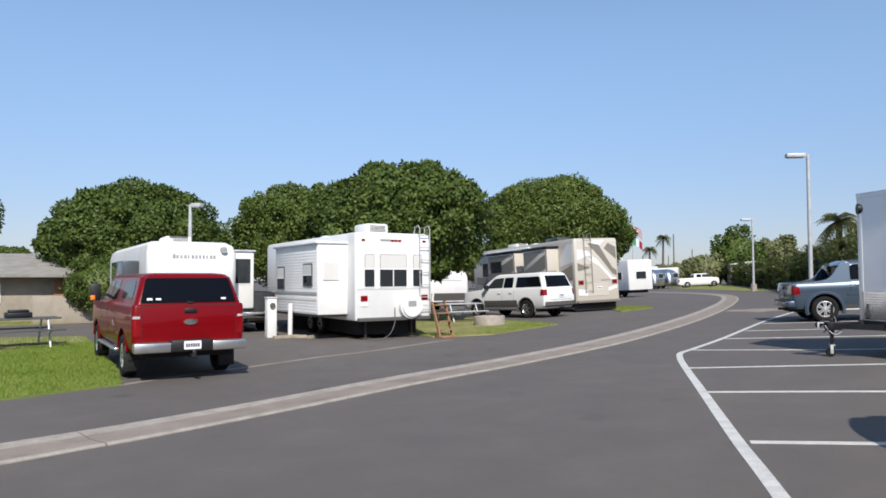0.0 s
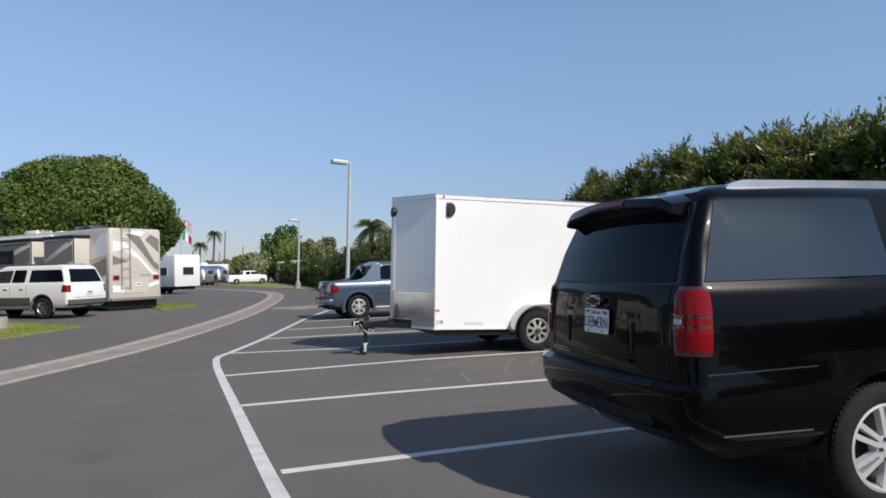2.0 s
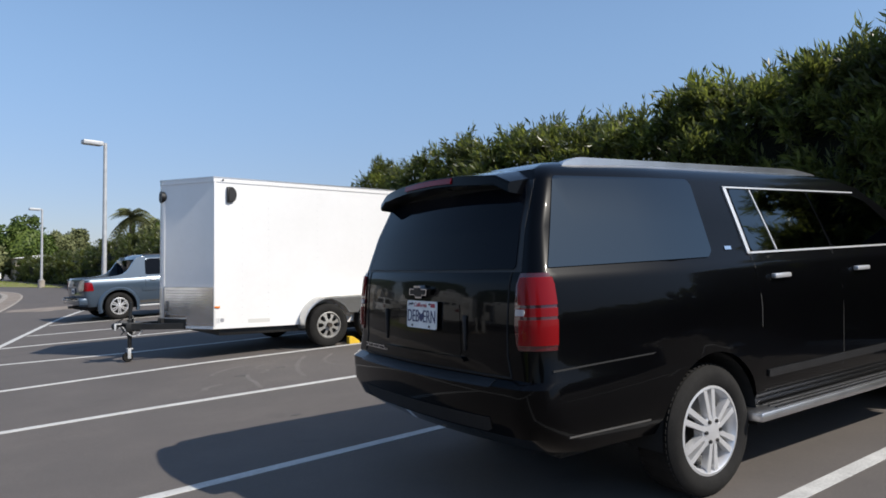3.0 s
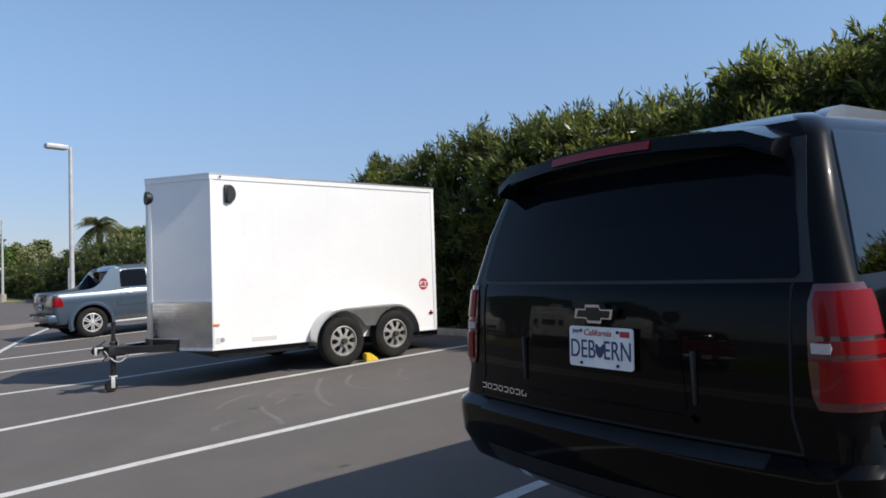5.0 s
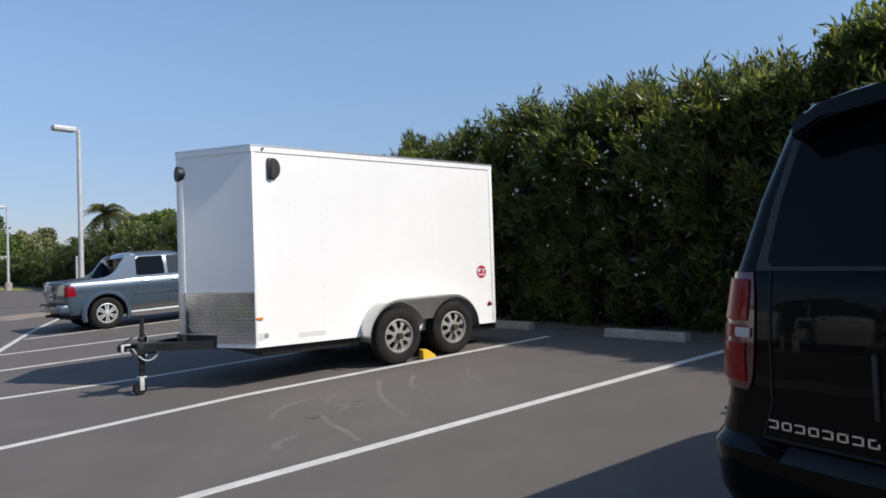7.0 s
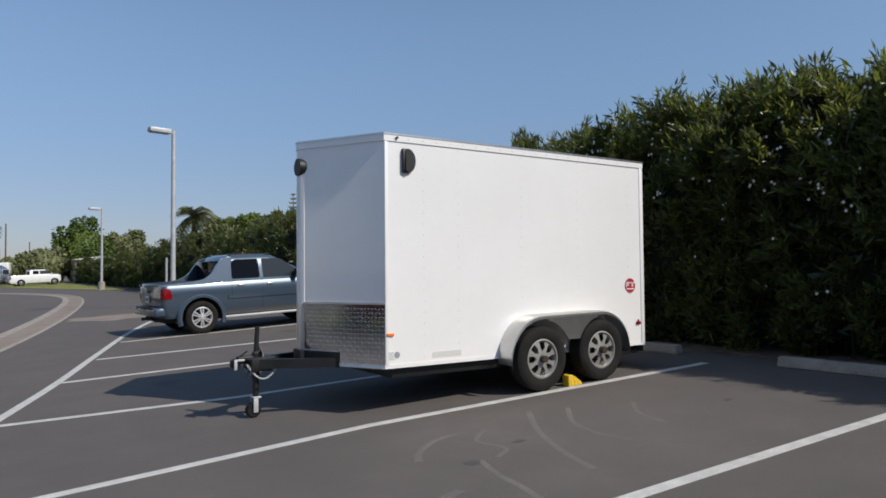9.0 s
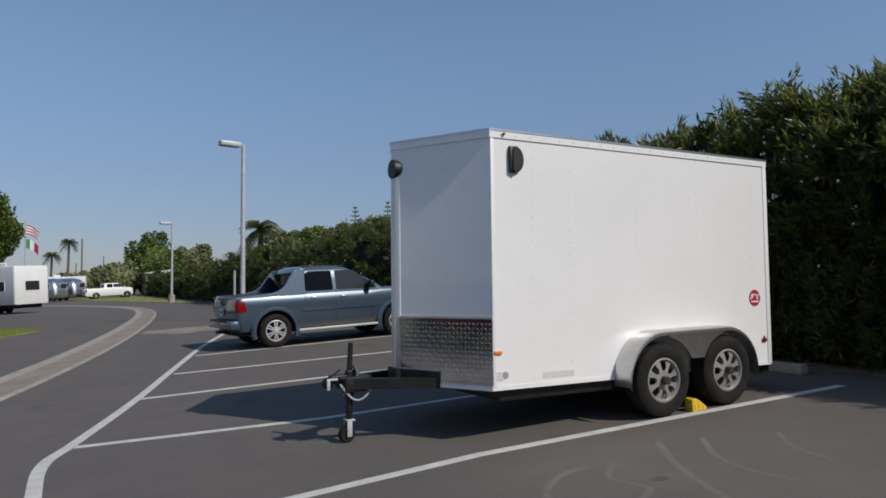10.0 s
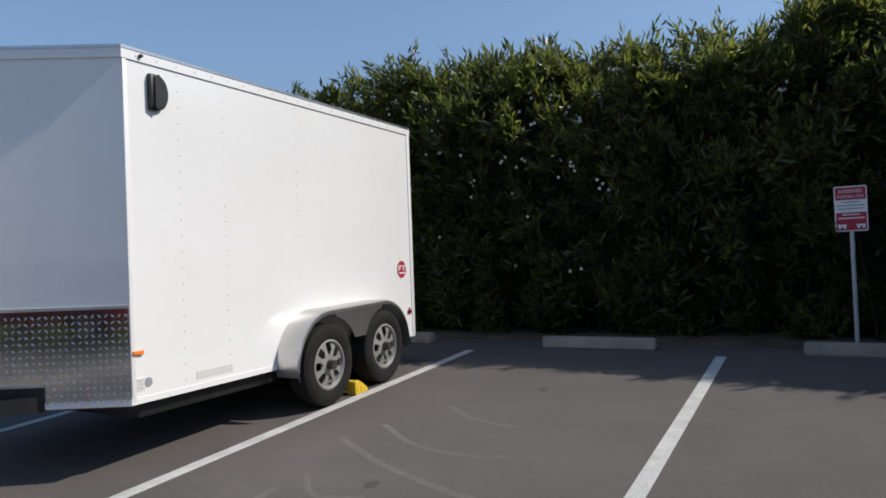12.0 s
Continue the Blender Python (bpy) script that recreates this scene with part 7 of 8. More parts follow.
def roof_unit(t, x, y, z, mat=None, size=(0.45, 0.36, 0.30)):
    a, b, h = size
    u = part("air_conditioner", boxes((x - a, x + a, y - b, y + b, z - 0.03, z + h), bevel=0.07), mat or RV_WHITE, t, "boxy roof air conditioner")
    bm = bmesh.new()
    for k in range(5):
        box(bm, x - a - 0.008, x - a + 0.02, y - b * 0.7, y + b * 0.7, z + 0.06 + k * 0.04, z + 0.08 + k * 0.04)
    part("grille", bm, GREYTRIM, u)


def ladder(t, x, y, z0, z1, w=0.34, mat=None):
    bm = bmesh.new()
    for s in (-1, 1):
        pipe(bm, [(x - 0.09, y + s * w / 2, z0), (x - 0.09, y + s * w / 2, z1 + 0.14), (x, y + s * w / 2, z1 + 0.24), (x + 0.2, y + s * w / 2, z1 + 0.20), (x + 0.26, y + s * w / 2, z1 - 0.02)], 0.014)
    for k in range(7):
        z = z0 + 0.1 + (z1 - z0 - 0.15) * k / 6
        tube(bm, (x - 0.09, y - w / 2, z), (x - 0.09, y + w / 2, z), 0.012, seg=6)
        if k % 3 == 0:
            for s in (-1, 1):
                tube(bm, (x - 0.09, y + s * w / 2, z), (x + 0.01, y + s * w / 2, z), 0.010, seg=6)
    part("ladder", bm, mat or GALV, t, "tubular ladder on the rear wall")


def fifth_wheel():
    t = thing("fifth_wheel_caravan", on_land(-7.07, 18.74, 138.9), "white fifth-wheel caravan with slide-out, rear windows and spare wheel", "caravan")
    hw, z0, z1, L = 1.22, 0.55, 3.05, 8.0
    rv_body(t, L, hw, z0, z1, RV_WHITE)
    part("chassis", boxes((0.4, 6.2, -0.95, 0.95, 0.12, 0.57), bevel=0.02), UNDERBODY, t)
    r = rear_at(0.0)
    rv_window(t, r, -0.46, 0.40, 1.50, 2.42, 0.45, True)
    part("mullion", prism(bmesh.new(), [(-0.05, 1.50), (-0.02, 1.50), (-0.02, 2.02), (-0.05, 2.02)], lambda u, v, d: r @ Vector((u, v, d)), 0.03, 0.0), RV_WHITE, t)
    rv_window(t, r, -0.94, -0.64, 1.50, 2.42, 0.45, True)
    rv_window(t, r, 0.62, 0.92, 1.50, 2.42, 0.45, True)
    for u, w in ((-0.98, 0.05), (-0.06, 0.05), (0.06, 0.05), (0.18, 0.05), (1.0, 0.05)):
        slab_on(t, "marker_lamp", r, u - w, u + w, 2.80, 2.85, RED_LENS, 0.025, 0.01)
    for u in (-0.96, 1.0):
        slab_on(t, "tail_lamp", r, u - 0.10, u + 0.10, 1.10, 1.25, RED_LENS, 0.035, 0.02)
        slab_on(t, "reflector_plate", r, u - 0.12, u + 0.12, 0.95, 1.08, RV_WHITE, 0.02, 0.02)
    slab_on(t, "lower_band", r, -1.16, 1.16, 1.42, 1.455, BLIND, 0.01, 0.005)
    slab_on(t, "name_bars", r, -0.45, -0.1, 2.80, 2.86, GREY_PRINT, 0.008, 0.02)
    bm = bmesh.new()
    tube(bm, (-0.20, -0.50, 0.93), (-0.005, -0.50, 0.93), 0.36, 0.37, 32)
    bmesh.ops.bevel(bm, geom=[e for e in bm.edges if all(v.co.x < -0.19 for v in e.verts)], offset=0.05, segments=3, affect="EDGES")
    cover = part("spare_wheel_cover", bm, RV_WHITE, t, "white vinyl spare wheel cover")
    slab_on(cover, "printed_patch", rear_at(-0.201), 0.36, 0.62, 0.92, 1.08, GREY_PRINT, 0.006, 0.02)
    part("rear_bumper", boxes((-0.10, 0.05, -1.16, 1.16, 0.53, 0.63), bevel=0.01), GREYTRIM, t)
    ladder(t, 0.0, -0.98, 0.72, z1)
    roof_unit(t, 1.0, 0.25, z1)
    part("roof_vent", boxes((4.0, 4.4, 0.1, 0.5, z1 - 0.02, z1 + 0.14), bevel=0.04), RV_WHITE, t)
    part("roof_vent", boxes((2.6, 2.95, -0.3, 0.05, z1 - 0.02, z1 + 0.10), bevel=0.04), RV_WHITE, t)
    # the slide-out room with ribbed siding
    s = part("slide_out", boxes((0.55, 4.2, hw - 0.1, 2.12, 0.72, 2.72), bevel=0.03), RV_WHITE, t)
    part("slide_awning", boxes((0.50, 4.25, hw - 0.02, 2.2, 2.72, 2.80), bevel=0.03), RV_WHITE, s)
    for k in range(22):
        z = 0.76 + 0.085 * k
        part("siding_rib", boxes((0.62, 4.15, 2.115, 2.125, z, z + 0.07), bevel=0.004), RV_WHITE, s)
    for z in (1.10, 1.26):
        part("grey_band", boxes((0.60, 4.17, 2.118, 2.132, z, z + 0.10), bevel=0.004), BLIND if z < 1.2 else GREY_PRINT, s)
    lm = left_at(2.13)
    rv_window(s, lm, -1.6, -0.95, 1.55, 2.15, 0.5, True, GREYTRIM)
    rv_window(s, lm, -3.9, -3.3, 1.45, 2.1, 0.5, True, GREYTRIM)
    hatch = slab_on(s, "blank_hatch", rear_at(0.55), -1.97, -1.47, 1.70, 2.22, RV_WHITE, 0.03)
    slab_on(hatch, "hatch_face", rear_at(0.55), -1.94, -1.50, 1.73, 2.19, BLIND, 0.034)
    # near-black strip stands in for the shade beneath the slide-out
    part("slide_shade_strip", boxes((0.56, 4.2, hw, 2.1, 0.66, 0.72)), UNDERBODY, s)
    for k in range(9):
        z = 0.72 + 0.09 * k
        part("siding_rib", boxes((4.3, 7.8, hw - 0.005, hw + 0.008, z, z + 0.06), bevel=0.005), RV_WHITE, t)
    for x in (2.9, 3.75):
        for sd in (1, -1):
            wheel(t, x, sd * 1.02, 0.34, 0.34, 0.2, 0.2, sd, "steel", 8, SILVER, 0)
    for x, y in ((0.35, 0.75), (0.35, -0.75), (6.1, 0.8), (6.1, -0.8)):
        bm = boxes((x - 0.03, x + 0.03, y - 0.03, y + 0.03, 0.04, 0.5), (x - 0.14, x + 0.14, y - 0.12, y + 0.12, 0.0, 0.045), bevel=0.004)
        part("stabiliser_leg", bm, HUB_STEEL, t)
    hose = bpy.data.curves.new("hose", "CURVE")
    hose.dimensions, hose.bevel_depth = "3D", 0.013
    sp = hose.splines.new("BEZIER")
    pts = [(-0.05, 0.0, 0.9), (-0.15, 0.1, 0.35), (-0.25, 0.45, 0.06), (-0.2, 0.95, 0.04)]
    sp.bezier_points.add(len(pts) - 1)
    for b, p in zip(sp.bezier_points, pts):
        b.co, b.handle_left_type, b.handle_right_type = p, "AUTO", "AUTO"
    tmp = bpy.data.objects.new("hose", hose)
    me = bpy.data.meshes.new_from_object(tmp)
    bpy.data.objects.remove(tmp)
    me.materials.append(GREYTRIM)
    new("waste_hose", me).parent = t


fifth_wheel()


def front_cap_caravan():
    t = thing("fifth_wheel_caravan", on_land(-12.75, 17.3, 139.0), "white fifth-wheel caravan with faded lettering and an open slide-out", "caravan")
    hw, z1 = 1.28, 2.85
    sh = Shell([(0.6, 0.25, 9, hw - 0.05, 0.3, 0.2, 0.2), (1.1, 0.1, 9, hw, 0.3, 0.2, 0.2), (1.9, 0.0, 9, hw, 0.28, 0.2, 0.18), (2.5, 0.05, 9, hw, 0.25, 0.2, 0.16), (z1 - 0.12, 0.22, 8.9, hw - 0.05, 0.25, 0.2, 0.14), (z1, 0.5, 8.7, hw - 0.2, 0.25, 0.2, 0.12)])
    part("body", sh.mesh(), RV_WHITE, t)
    part("chassis", boxes((0.4, 8, -0.9, 0.9, 0.0, 0.62), bevel=0.02), UNDERBODY, t)
    for k, w in enumerate((0.09, 0.07, 0.07, 0.08, 0.05, 0.08, 0.07, 0.07, 0.07, 0.05, 0.08, 0.07)):
        y = 0.62 - k * 0.105
        sh.rear("letter_bar", [(2.33, y, y - w), (2.47 if k == 0 else 2.44, y, y - w)], GREY_PRINT, t, 0.004, 0.01, ny=3)
    bm = bmesh.new()
    tube(bm, (0.05, -0.85, 2.60), (0.25, -0.85, 2.60), 0.10, seg=20)
    part("round_emblem", bm, GREY_PRINT, t)
    part("slide_out", boxes((1.2, 5.0, -2.1, -hw + 0.1, 0.8, 2.6), bevel=0.04), RV_WHITE, t)
    rv_window(t, rear_at(1.2), 1.45, 1.98, 1.6, 2.4, 0.0, True)
    part("slide_awning", boxes((1.15, 5.05, -2.16, -hw, 2.6, 2.67), bevel=0.03), GALV, t)
    part("slide_out", boxes((1.6, 4.2, hw - 0.1, 1.75, 0.9, 2.3), bevel=0.04), DARK_PAINT, t)
    roof_unit(t, 2.4, 0.1, z1, size=(0.55, 0.4, 0.24))
    part("roof_vent", boxes((0.9, 1.25, 0.45, 0.8, z1 - 0.03, z1 + 0.10), bevel=0.03), RV_WHITE, t)


front_cap_caravan()


def travel_trailer():
    t = thing("travel_trailer", on_land(-9.95, 34.3, 140.0), "white travel trailer with grey swoosh and rounded nose", "caravan")
    sh = Shell([(0.55, 0.1, 7, 1.18, 0.25, 0.2, 0.08), (1.2, 0.0, 7, 1.22, 0.25, 0.2, 0.08), (1.8, 0.05, 7, 1.22, 0.25, 0.2, 0.08), (2.6, 0.55, 7, 1.2, 0.25, 0.2, 0.08), (3.0, 0.95, 6.9, 1.1, 0.25, 0.2, 0.08), (3.1, 1.2, 6.8, 0.9, 0.25, 0.2, 0.08)])
    part("body", sh.mesh(), RV_WHITE, t)
    part("chassis", boxes((-0.6, 6.5, -0.5, 0.5, 0.35, 0.56), bevel=0.02), UNDERBODY, t)
    sh.rear("nose_guard", [(0.62, -1.1, 1.1), (1.0, -1.1, 1.1)], GREYTRIM, t, 0.008)
    sh.rear("swoosh", [(1.62, -0.9, 0.9), (1.66, -0.6, 0.8)], GREY_PRINT, t, 0.006, 0.01)
    sh.rear("swoosh", [(1.72, -0.4, 0.95), (1.75, -0.2, 0.7)], GREY_PRINT, t, 0.006, 0.01)
    for x in (3.0, 3.8):
        for sd in (1, -1):
            wheel(t, x, sd * 1.05, 0.34, 0.34, 0.2, 0.2, sd, "steel", 8, SILVER, 0)



travel_trailer()


def motorhome():
    t = thing("motorhome", on_land(-2.5, 34.4, 130.8), "large tan and taupe motorhome with swooping stripes and two slide-outs", "motorhome")
    hw, z0, z1, L = 1.27, 0.42, 3.55, 11.0
    rv_body(t, L, hw, z0, z1, TAN_PAINT, 0.12)
    r = rear_at(0.0)

    def sweep(m, pts, mat, parent=t, d=0.008, name="painted_stripe"):
        part(name, prism(bmesh.new(), pts, lambda u, v, dd: m @ Vector((u, v, dd)), d, -0.004), mat, parent)
    sweep(r, [(-1.13, 3.3), (-0.5, 3.3), (0.2, 2.6), (0.9, 1.8), (1.14, 1.7), (1.14, 1.95), (0.9, 2.1), (0.1, 3.3), (1.13, 3.3), (1.13, 2.9), (0.6, 2.75), (0.35, 2.85)][:9], TAUPE)
    sweep(r, [(-1.13, 2.5), (-0.7, 2.6), (0.1, 2.2), (0.9, 1.4), (1.14, 1.35), (1.14, 1.55), (0.85, 1.65), (0.0, 2.5), (-0.6, 2.95), (-1.13, 3.0)], RV_WHITE)
    sweep(r, [(-1.14, 0.8), (-0.2, 0.75), (1.14, 1.1), (1.14, 1.25), (-0.1, 0.98), (-1.14, 1.1)], RV_WHITE)
    sweep(r, [(-0.2, 3.42), (0.5, 3.42), (0.2, 3.2), (-0.3, 3.3)], RV_WHITE, d=0.012)
    sweep(r, [(0.45, 3.05), (1.14, 2.5), (1.14, 3.1), (0.7, 3.3)], TAUPE, d=0.010)
    sweep(r, [(-1.13, 1.95), (-0.4, 2.1), (-1.13, 2.35)], TAUPE, d=0.010)
    for u in (-0.98, 0.98):
        slab_on(t, "lamp_bezel", r, u - 0.16, u + 0.16, 1.30, 1.52, TAUPE, 0.015, 0.02)
        slab_on(t, "tail_lamp", r, u - 0.12, u + 0.12, 1.33, 1.49, RED_LENS, 0.03, 0.02)
    slab_on(t, "engine_hatch", r, -0.6, 0.6, 0.75, 1.35, TAN_PAINT, 0.015, 0.04)
    slab_on(t, "name_bars", r, 0.2, 0.75, 1.47, 1.54, GREY_PRINT, 0.012, 0.02)
    plate(t, rear_at(-0.02) @ Matrix.Translation((0.1, 1.12, 0.0)))
    ladder(t, 0.0, 0.55, 0.9, z1, 0.4, TAUPE)
    part("mud_flap", boxes((0.25, 0.29, -1.2, 1.2, 0.06, 0.45), bevel=0.01), BLACK_PLASTIC, t)
    part("rear_bumper", boxes((-0.08, 0.2, -1.24, 1.24, 0.42, 0.56), bevel=0.04), TAUPE, t)
    part("chassis", boxes((0.5, 10.5, -1.0, 1.0, 0.2, 0.44), bevel=0.03), UNDERBODY, t)
    lm = left_at(hw)
    sweep(lm, [(-0.3, 0.5), (-0.3, 1.5), (-2.2, 1.1), (-5, 0.5)], RV_WHITE)
    sweep(lm, [(-0.15, 2.4), (-0.15, 3.3), (-0.6, 3.3), (-1.3, 2.6), (-1.3, 2.2)], RV_WHITE)
    sweep(lm, [(-3.7, 1.4), (-4.5, 2.6), (-4.5, 3.1), (-3.7, 2.2)], RV_WHITE)
    sweep(lm, [(-7.7, 1.2), (-10.5, 1.6), (-10.5, 2.0), (-7.7, 1.9)], TAUPE)
    sweep(lm, [(-0.2, 1.6), (-0.2, 2.3), (-1.2, 2.0), (-3.0, 1.2), (-1.0, 1.4)], TAUPE)
    for x0, x1, seed in ((1.4, 3.6, 0), (4.6, 7.6, 1)):
        s = part("slide_out", boxes((x0, x1, hw - 0.1, hw + 0.72, 1.35, 3.15), bevel=0.03), TAN_PAINT, t)
        part("slide_awning", boxes((x0 - 0.08, x1 + 0.08, hw - 0.02, hw + 0.78, 3.18, 3.28), bevel=0.03), BLACK_PLASTIC, s)
        ls = left_at(hw + 0.72)
        sweep(ls, [(-x0 - 0.05, 2.9), (-x0 - 0.05, 2.2), (-x1 + 0.1, 1.6), (-x1 + 0.1, 2.1)], TAUPE, s)
        sweep(ls, [(-x0 - 0.05, 2.1), (-x0 - 0.05, 1.85), (-x1 + 0.1, 1.4), (-x1 + 0.1, 1.52)], RV_WHITE, s)
        sweep(ls, [(-x0 - 0.3, 3.08), (-x1 + 0.1, 3.08), (-x1 + 0.1, 2.3)], TAUPE, s)
        slab_on(s, "edge_trim", rear_at(x0), -hw - 0.72, -hw - 0.68, 1.38, 3.12, BLACK_PLASTIC, 0.01, 0.004)
    rv_window(t, lm, -9.6, -8.2, 2.05, 2.75, 0, False, BLACK_PLASTIC)
    rv_window(t, left_at(hw + 0.72), -7.2, -6.0, 2.2, 2.75, 0, False, BLACK_PLASTIC)
    part("awning_roll", boxes((4.0, 10.4, hw, hw + 0.14, 3.28, 3.42), bevel=0.05), RV_WHITE, t)
    roof_unit(t, 3.3, 0.0, z1, DARK_PAINT, (0.6, 0.4, 0.28))
    roof_unit(t, 7.5, 0.0, z1, None, (0.55, 0.4, 0.26))
    part("roof_vent", boxes((5.3, 5.7, -0.2, 0.2, z1 - 0.02, z1 + 0.15), bevel=0.05), RV_WHITE, t)
    for x in (2.6, 8.6):
        for sd in (1, -1):
            wheel(t, x, sd * 1.1, 0.48, 0.48, 0.28, 0.28, sd, "steel", 8, SILVER, 0)


motorhome()


def far_caravan(x, y, heading, L, mat, label, silver=False):
    t = thing("caravan", on_land(x, y, heading), label, "caravan", "far caravans")
    if silver:
        sh = Shell([(0.45, 0.2, L, 1.0, 0.5, 0.5, 0.25), (0.8, 0.0, L, 1.2, 0.5, 0.5, 0.25), (1.6, 0.05, L, 1.22, 0.5, 0.5, 0.25), (2.2, 0.3, L - 0.3, 1.1, 0.5, 0.5, 0.25), (2.6, 0.8, L - 0.8, 0.8, 0.4, 0.4, 0.2), (2.75, 1.4, L - 1.4, 0.4, 0.3, 0.3, 0.1)])
        part("body", sh.mesh(), mat, t)
    else:
        rv_body(t, L, 1.22, 0.6, 3.1, mat, 0.15)
        roof_unit(t, L * 0.4, 0, 3.1)
    rv_window(t, rear_at(-0.0), -0.5, 0.5, 1.5, 2.1)
    rv_window(t, left_at(1.22), -L * 0.7, -L * 0.5, 1.5, 2.1)
    rv_window(t, left_at(1.22), -L * 0.3, -L * 0.12, 1.5, 2.1)
    part("chassis", boxes((0.3, L - 0.3, -0.9, 0.9, 0.35, 0.62), bevel=0.02), UNDERBODY, t)
    for sd in (1, -1):
        wheel(t, L * 0.45, sd * 1.02, 0.36, 0.36, 0.22, 0.2, sd, "steel", 8, SILVER, 0)
        wheel(t, L * 0.45 + 0.85, sd * 1.02, 0.36, 0.36, 0.22, 0.2, sd, "steel", 8, SILVER, 0)


far_caravan(-1.0, 60.0, 130, 8, RV_WHITE, "white caravan on a pitch beyond the motorhome")
far_caravan(-3.0, 84.0, 130, 8, RV_WHITE, "white caravan far down the row")
far_caravan(0.8, 100.0, 140, 7, SILVER, "polished silver rounded caravan in the distance", True)
far_caravan(2.8, 104.0, 140, 7, SILVER, "polished silver rounded caravan in the distance", True)
far_caravan(-1.5, 112.0, 110, 9, RV_WHITE, "long white caravan at the end of the road")
far_caravan(3.6, 116.0, 170, 9, RV_WHITE, "long white caravan at the end of the road")


# ---- small things on the pitches ----
def fire_ring(x, y):
    bm = bmesh.new()
    lathe(bm, [(0.52, 0.0), (0.55, 0.03), (0.55, 0.32), (0.53, 0.35), (0.45, 0.35), (0.43, 0.32), (0.43, 0.0)], Matrix.Rotation(radians(90), 4, "X"), 36)
    ob = tagged(part("fire_ring", bm, PALE_CONCRETE), "low round pale concrete fire ring on the grass", "fire ring")
    ob.matrix_world = on_land(x, y, 0, 0.03)


fire_ring(-5.55, 24.2)


def picnic_table(x, y, heading, mat=None, label="grey picnic table with benches on steel legs"):
    t = thing("picnic_table", on_land(x, y, heading, 0.03), label, "table", "picnic tables")
    mat = mat or GALV
    for k in range(4):
        part("table_board", boxes((-0.9, 0.9, -0.37 + k * 0.19, -0.20 + k * 0.19, 0.70, 0.74), bevel=0.006), mat, t)
    for s in (-1, 1):
        part("bench_board", boxes((-0.9, 0.9, s * 0.68 - 0.13, s * 0.68 + 0.13, 0.42, 0.46), bevel=0.006), mat, t)
        bm = bmesh.new()
        pipe(bm, [(s * 0.6, -0.62, 0), (s * 0.6, -0.32, 0.7), (s * 0.6, 0.32, 0.7), (s * 0.6, 0.62, 0)], 0.025)
        tube(bm, (s * 0.6, -0.7, 0.41), (s * 0.6, 0.7, 0.41), 0.025)
        part("leg_frame", bm, GALV, t)
    return t


picnic_table(-7.3, 26.3, 50)
picnic_table(-15.2, 13.6, 60, GREYTRIM, "dark grey weathered picnic table on the lawn")
bm = boxes((-0.28, 0.28, -0.2, 0.2, 0.0, 0.14), (-0.22, 0.22, -0.16, 0.16, 0.14, 0.2), bevel=0.03)
ob = tagged(part("camp_stove", bm, BLACK_PLASTIC), "small black camp stove on the picnic table", "stove")
ob.matrix_world = on_land(-15.2, 13.6, 60, 0.775)


def hookup(x, y):
    t = thing("utility_pedestal", on_land(x, y, 139), "pale grey electric hookup pedestal with meter box", "pedestal")
    part("case", boxes((-0.14, 0.14, -0.14, 0.14, 0, 1.15), bevel=0.02), RV_WHITE, t)
    part("meter", tube(bmesh.new(), (-0.2, 0, 0.95), (-0.13, 0, 0.95), 0.08, seg=16), GREYTRIM, t)
    part("cap", boxes((-0.16, 0.16, -0.16, 0.16, 1.15, 1.2), bevel=0.02), GALV, t)


hookup(-10.8, 18.25)
bm = tube(bmesh.new(), (0, 0, 0), (0, 0, 1.0), 0.07, seg=14)
ob = tagged(part("water_post", bm, RV_WHITE), "short white plastic water post", "post")
ob.matrix_world = on_land(-10.35, 18.6, 0)
for dx, dy, a, w in ((0, 0, 60, 0.8), (0.35, 0.2, 20, 0.4), (0.75, 0.15, 80, 0.3)):
    ob = tagged(part("timber_block", boxes((-w / 2, w / 2, -0.07, 0.07, 0, 0.09), bevel=0.01), GREY_TIMBER), "loose weathered timber block beside the caravan", "timber", "timber blocks")
    ob.matrix_world = on_land(-10.2 + dx, 18.1 + dy, a)


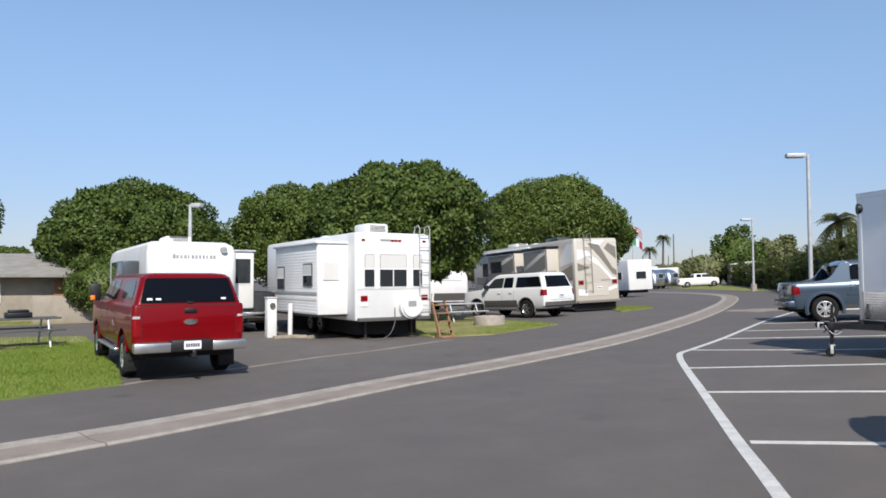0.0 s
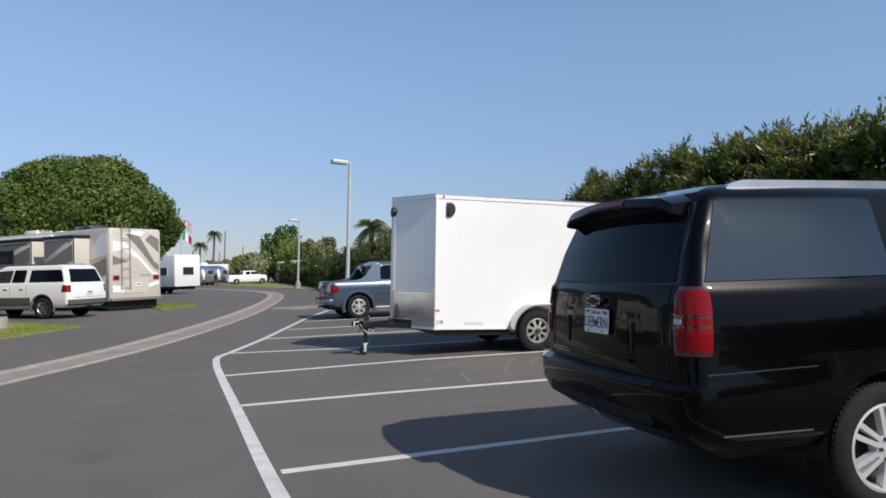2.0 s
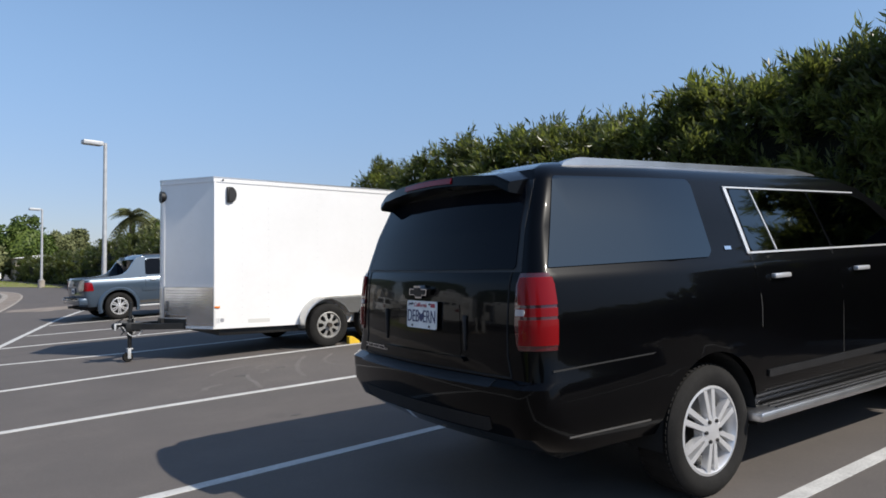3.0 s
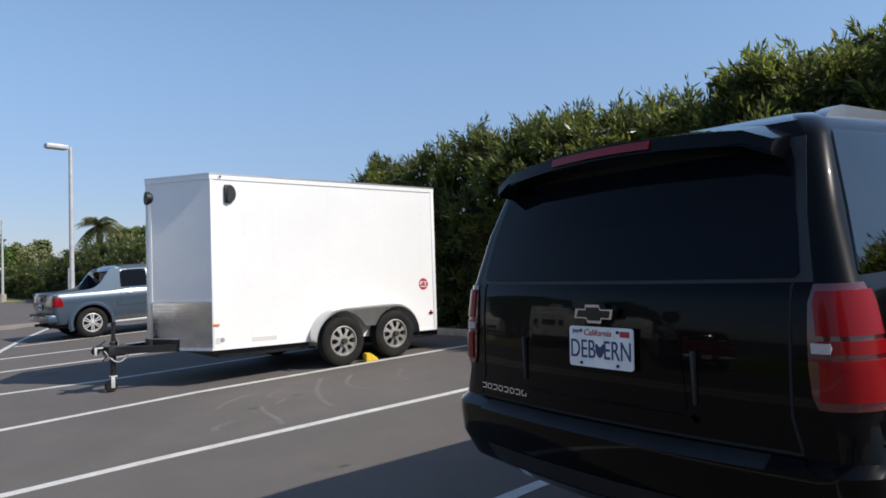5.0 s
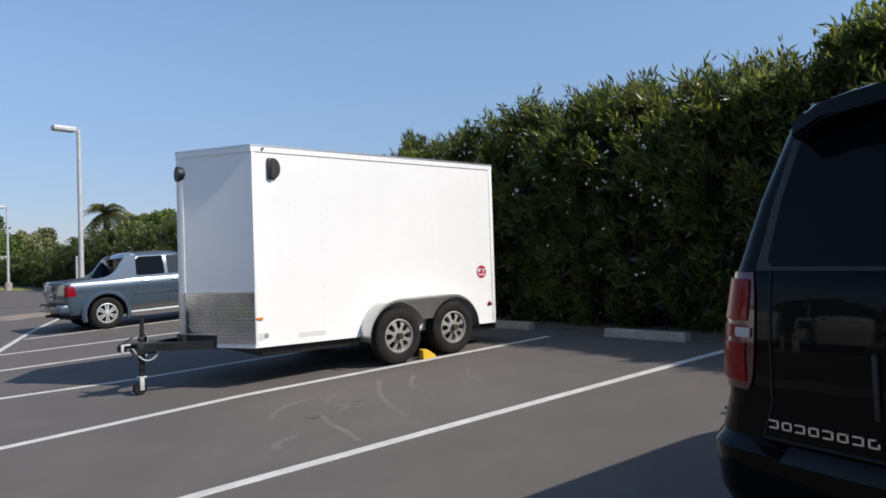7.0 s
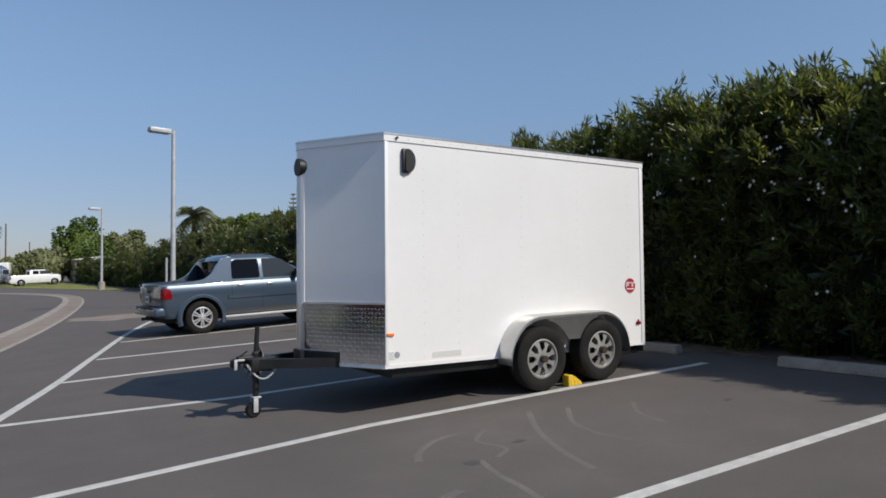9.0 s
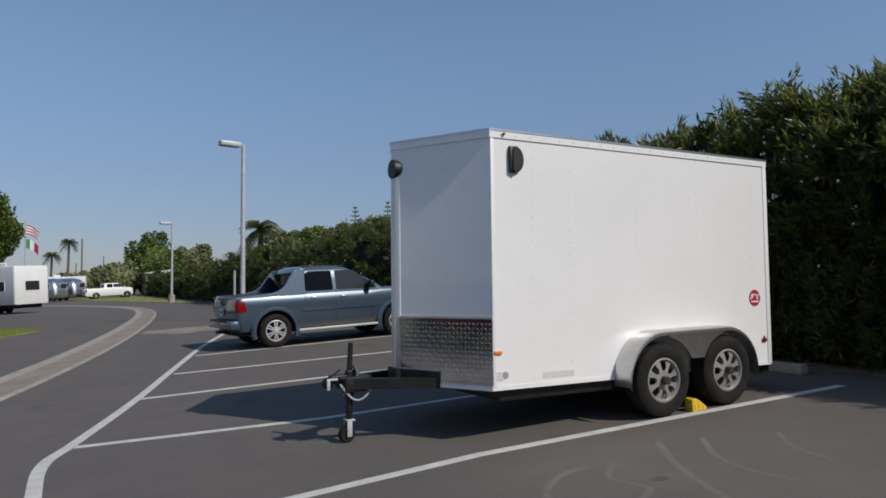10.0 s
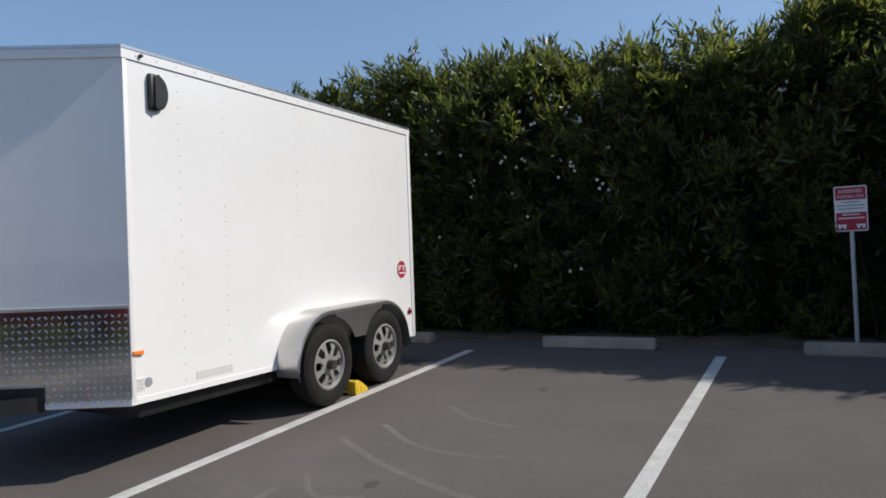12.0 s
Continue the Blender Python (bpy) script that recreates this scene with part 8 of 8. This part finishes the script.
def step_ladder(x, y, heading):
    t = thing("wooden_steps", on_land(x, y, heading), "brown wooden folding steps leaning by the caravan", "steps")
    for s in (-1, 1):
        part("rail", prism(bmesh.new(), [(0.0, 0.0), (0.09, 0.0), (-0.31, 1.05), (-0.40, 1.05)], lambda u, v, d: Vector((u, d, v)), s * 0.22 - 0.02, s * 0.22 + 0.02), WOOD, t)
    for k in range(4):
        part("tread", boxes((0.0 - 0.09 * k - 0.06, 0.12 - 0.09 * k, -0.2, 0.2, 0.2 + 0.24 * k, 0.235 + 0.24 * k), bevel=0.004), WOOD, t)
    part("foot_board", boxes((-0.15, 0.25, -0.28, 0.28, 0.0, 0.05), bevel=0.005), WOOD, t)


step_ladder(-5.75, 19.45, -40)


def bungalow():
    t = thing("bungalow", on_land(-28.5, 23.2, 128), "beige stucco bungalow with a low grey roof", "house")
    part("wall", boxes((-3.0, 7.0, -5.0, 3.0, 0, 2.0), bevel=0.01), STUCCO, t)
    bm = bmesh.new()
    prism(bm, [(-3.8, 1.95), (2.0, 3.0), (7.8, 1.95), (7.8, 1.85), (-3.8, 1.85)], lambda u, v, d: Vector((u, d, v)), -5.7, 3.7)
    part("roof", bm, ROOFING, t, "", 0)
    d = part("door", boxes((-3.04, -2.98, -4.3, -3.5, 0, 1.75), bevel=0.01), WOOD, t)
    w = part("window", boxes((-3.05, -2.98, -1.6, 0.2, 0.8, 1.6), bevel=0.01), RV_WHITE, t)
    part("pane", boxes((-3.06, -3.0, -1.5, 0.1, 0.88, 1.52)), WINDOW, w)
    part("garden_wall", boxes((-4.6, -4.4, -7.5, -3.0, 0, 1.1), bevel=0.01), STUCCO, t)


bungalow()
t = thing("far_building", on_land(13.5, 112.0, 0), "low pale building behind the far hedge", "house")
part("wall", boxes((-3, 3, -3, 3, 0, 3.0)), STUCCO, t)
part("roof", prism(bmesh.new(), [(-3.4, 3.0), (0.0, 3.5), (3.4, 3.0)], lambda u, v, d: Vector((u, d, v)), -3.4, 3.4), RV_WHITE, t, "", 0)
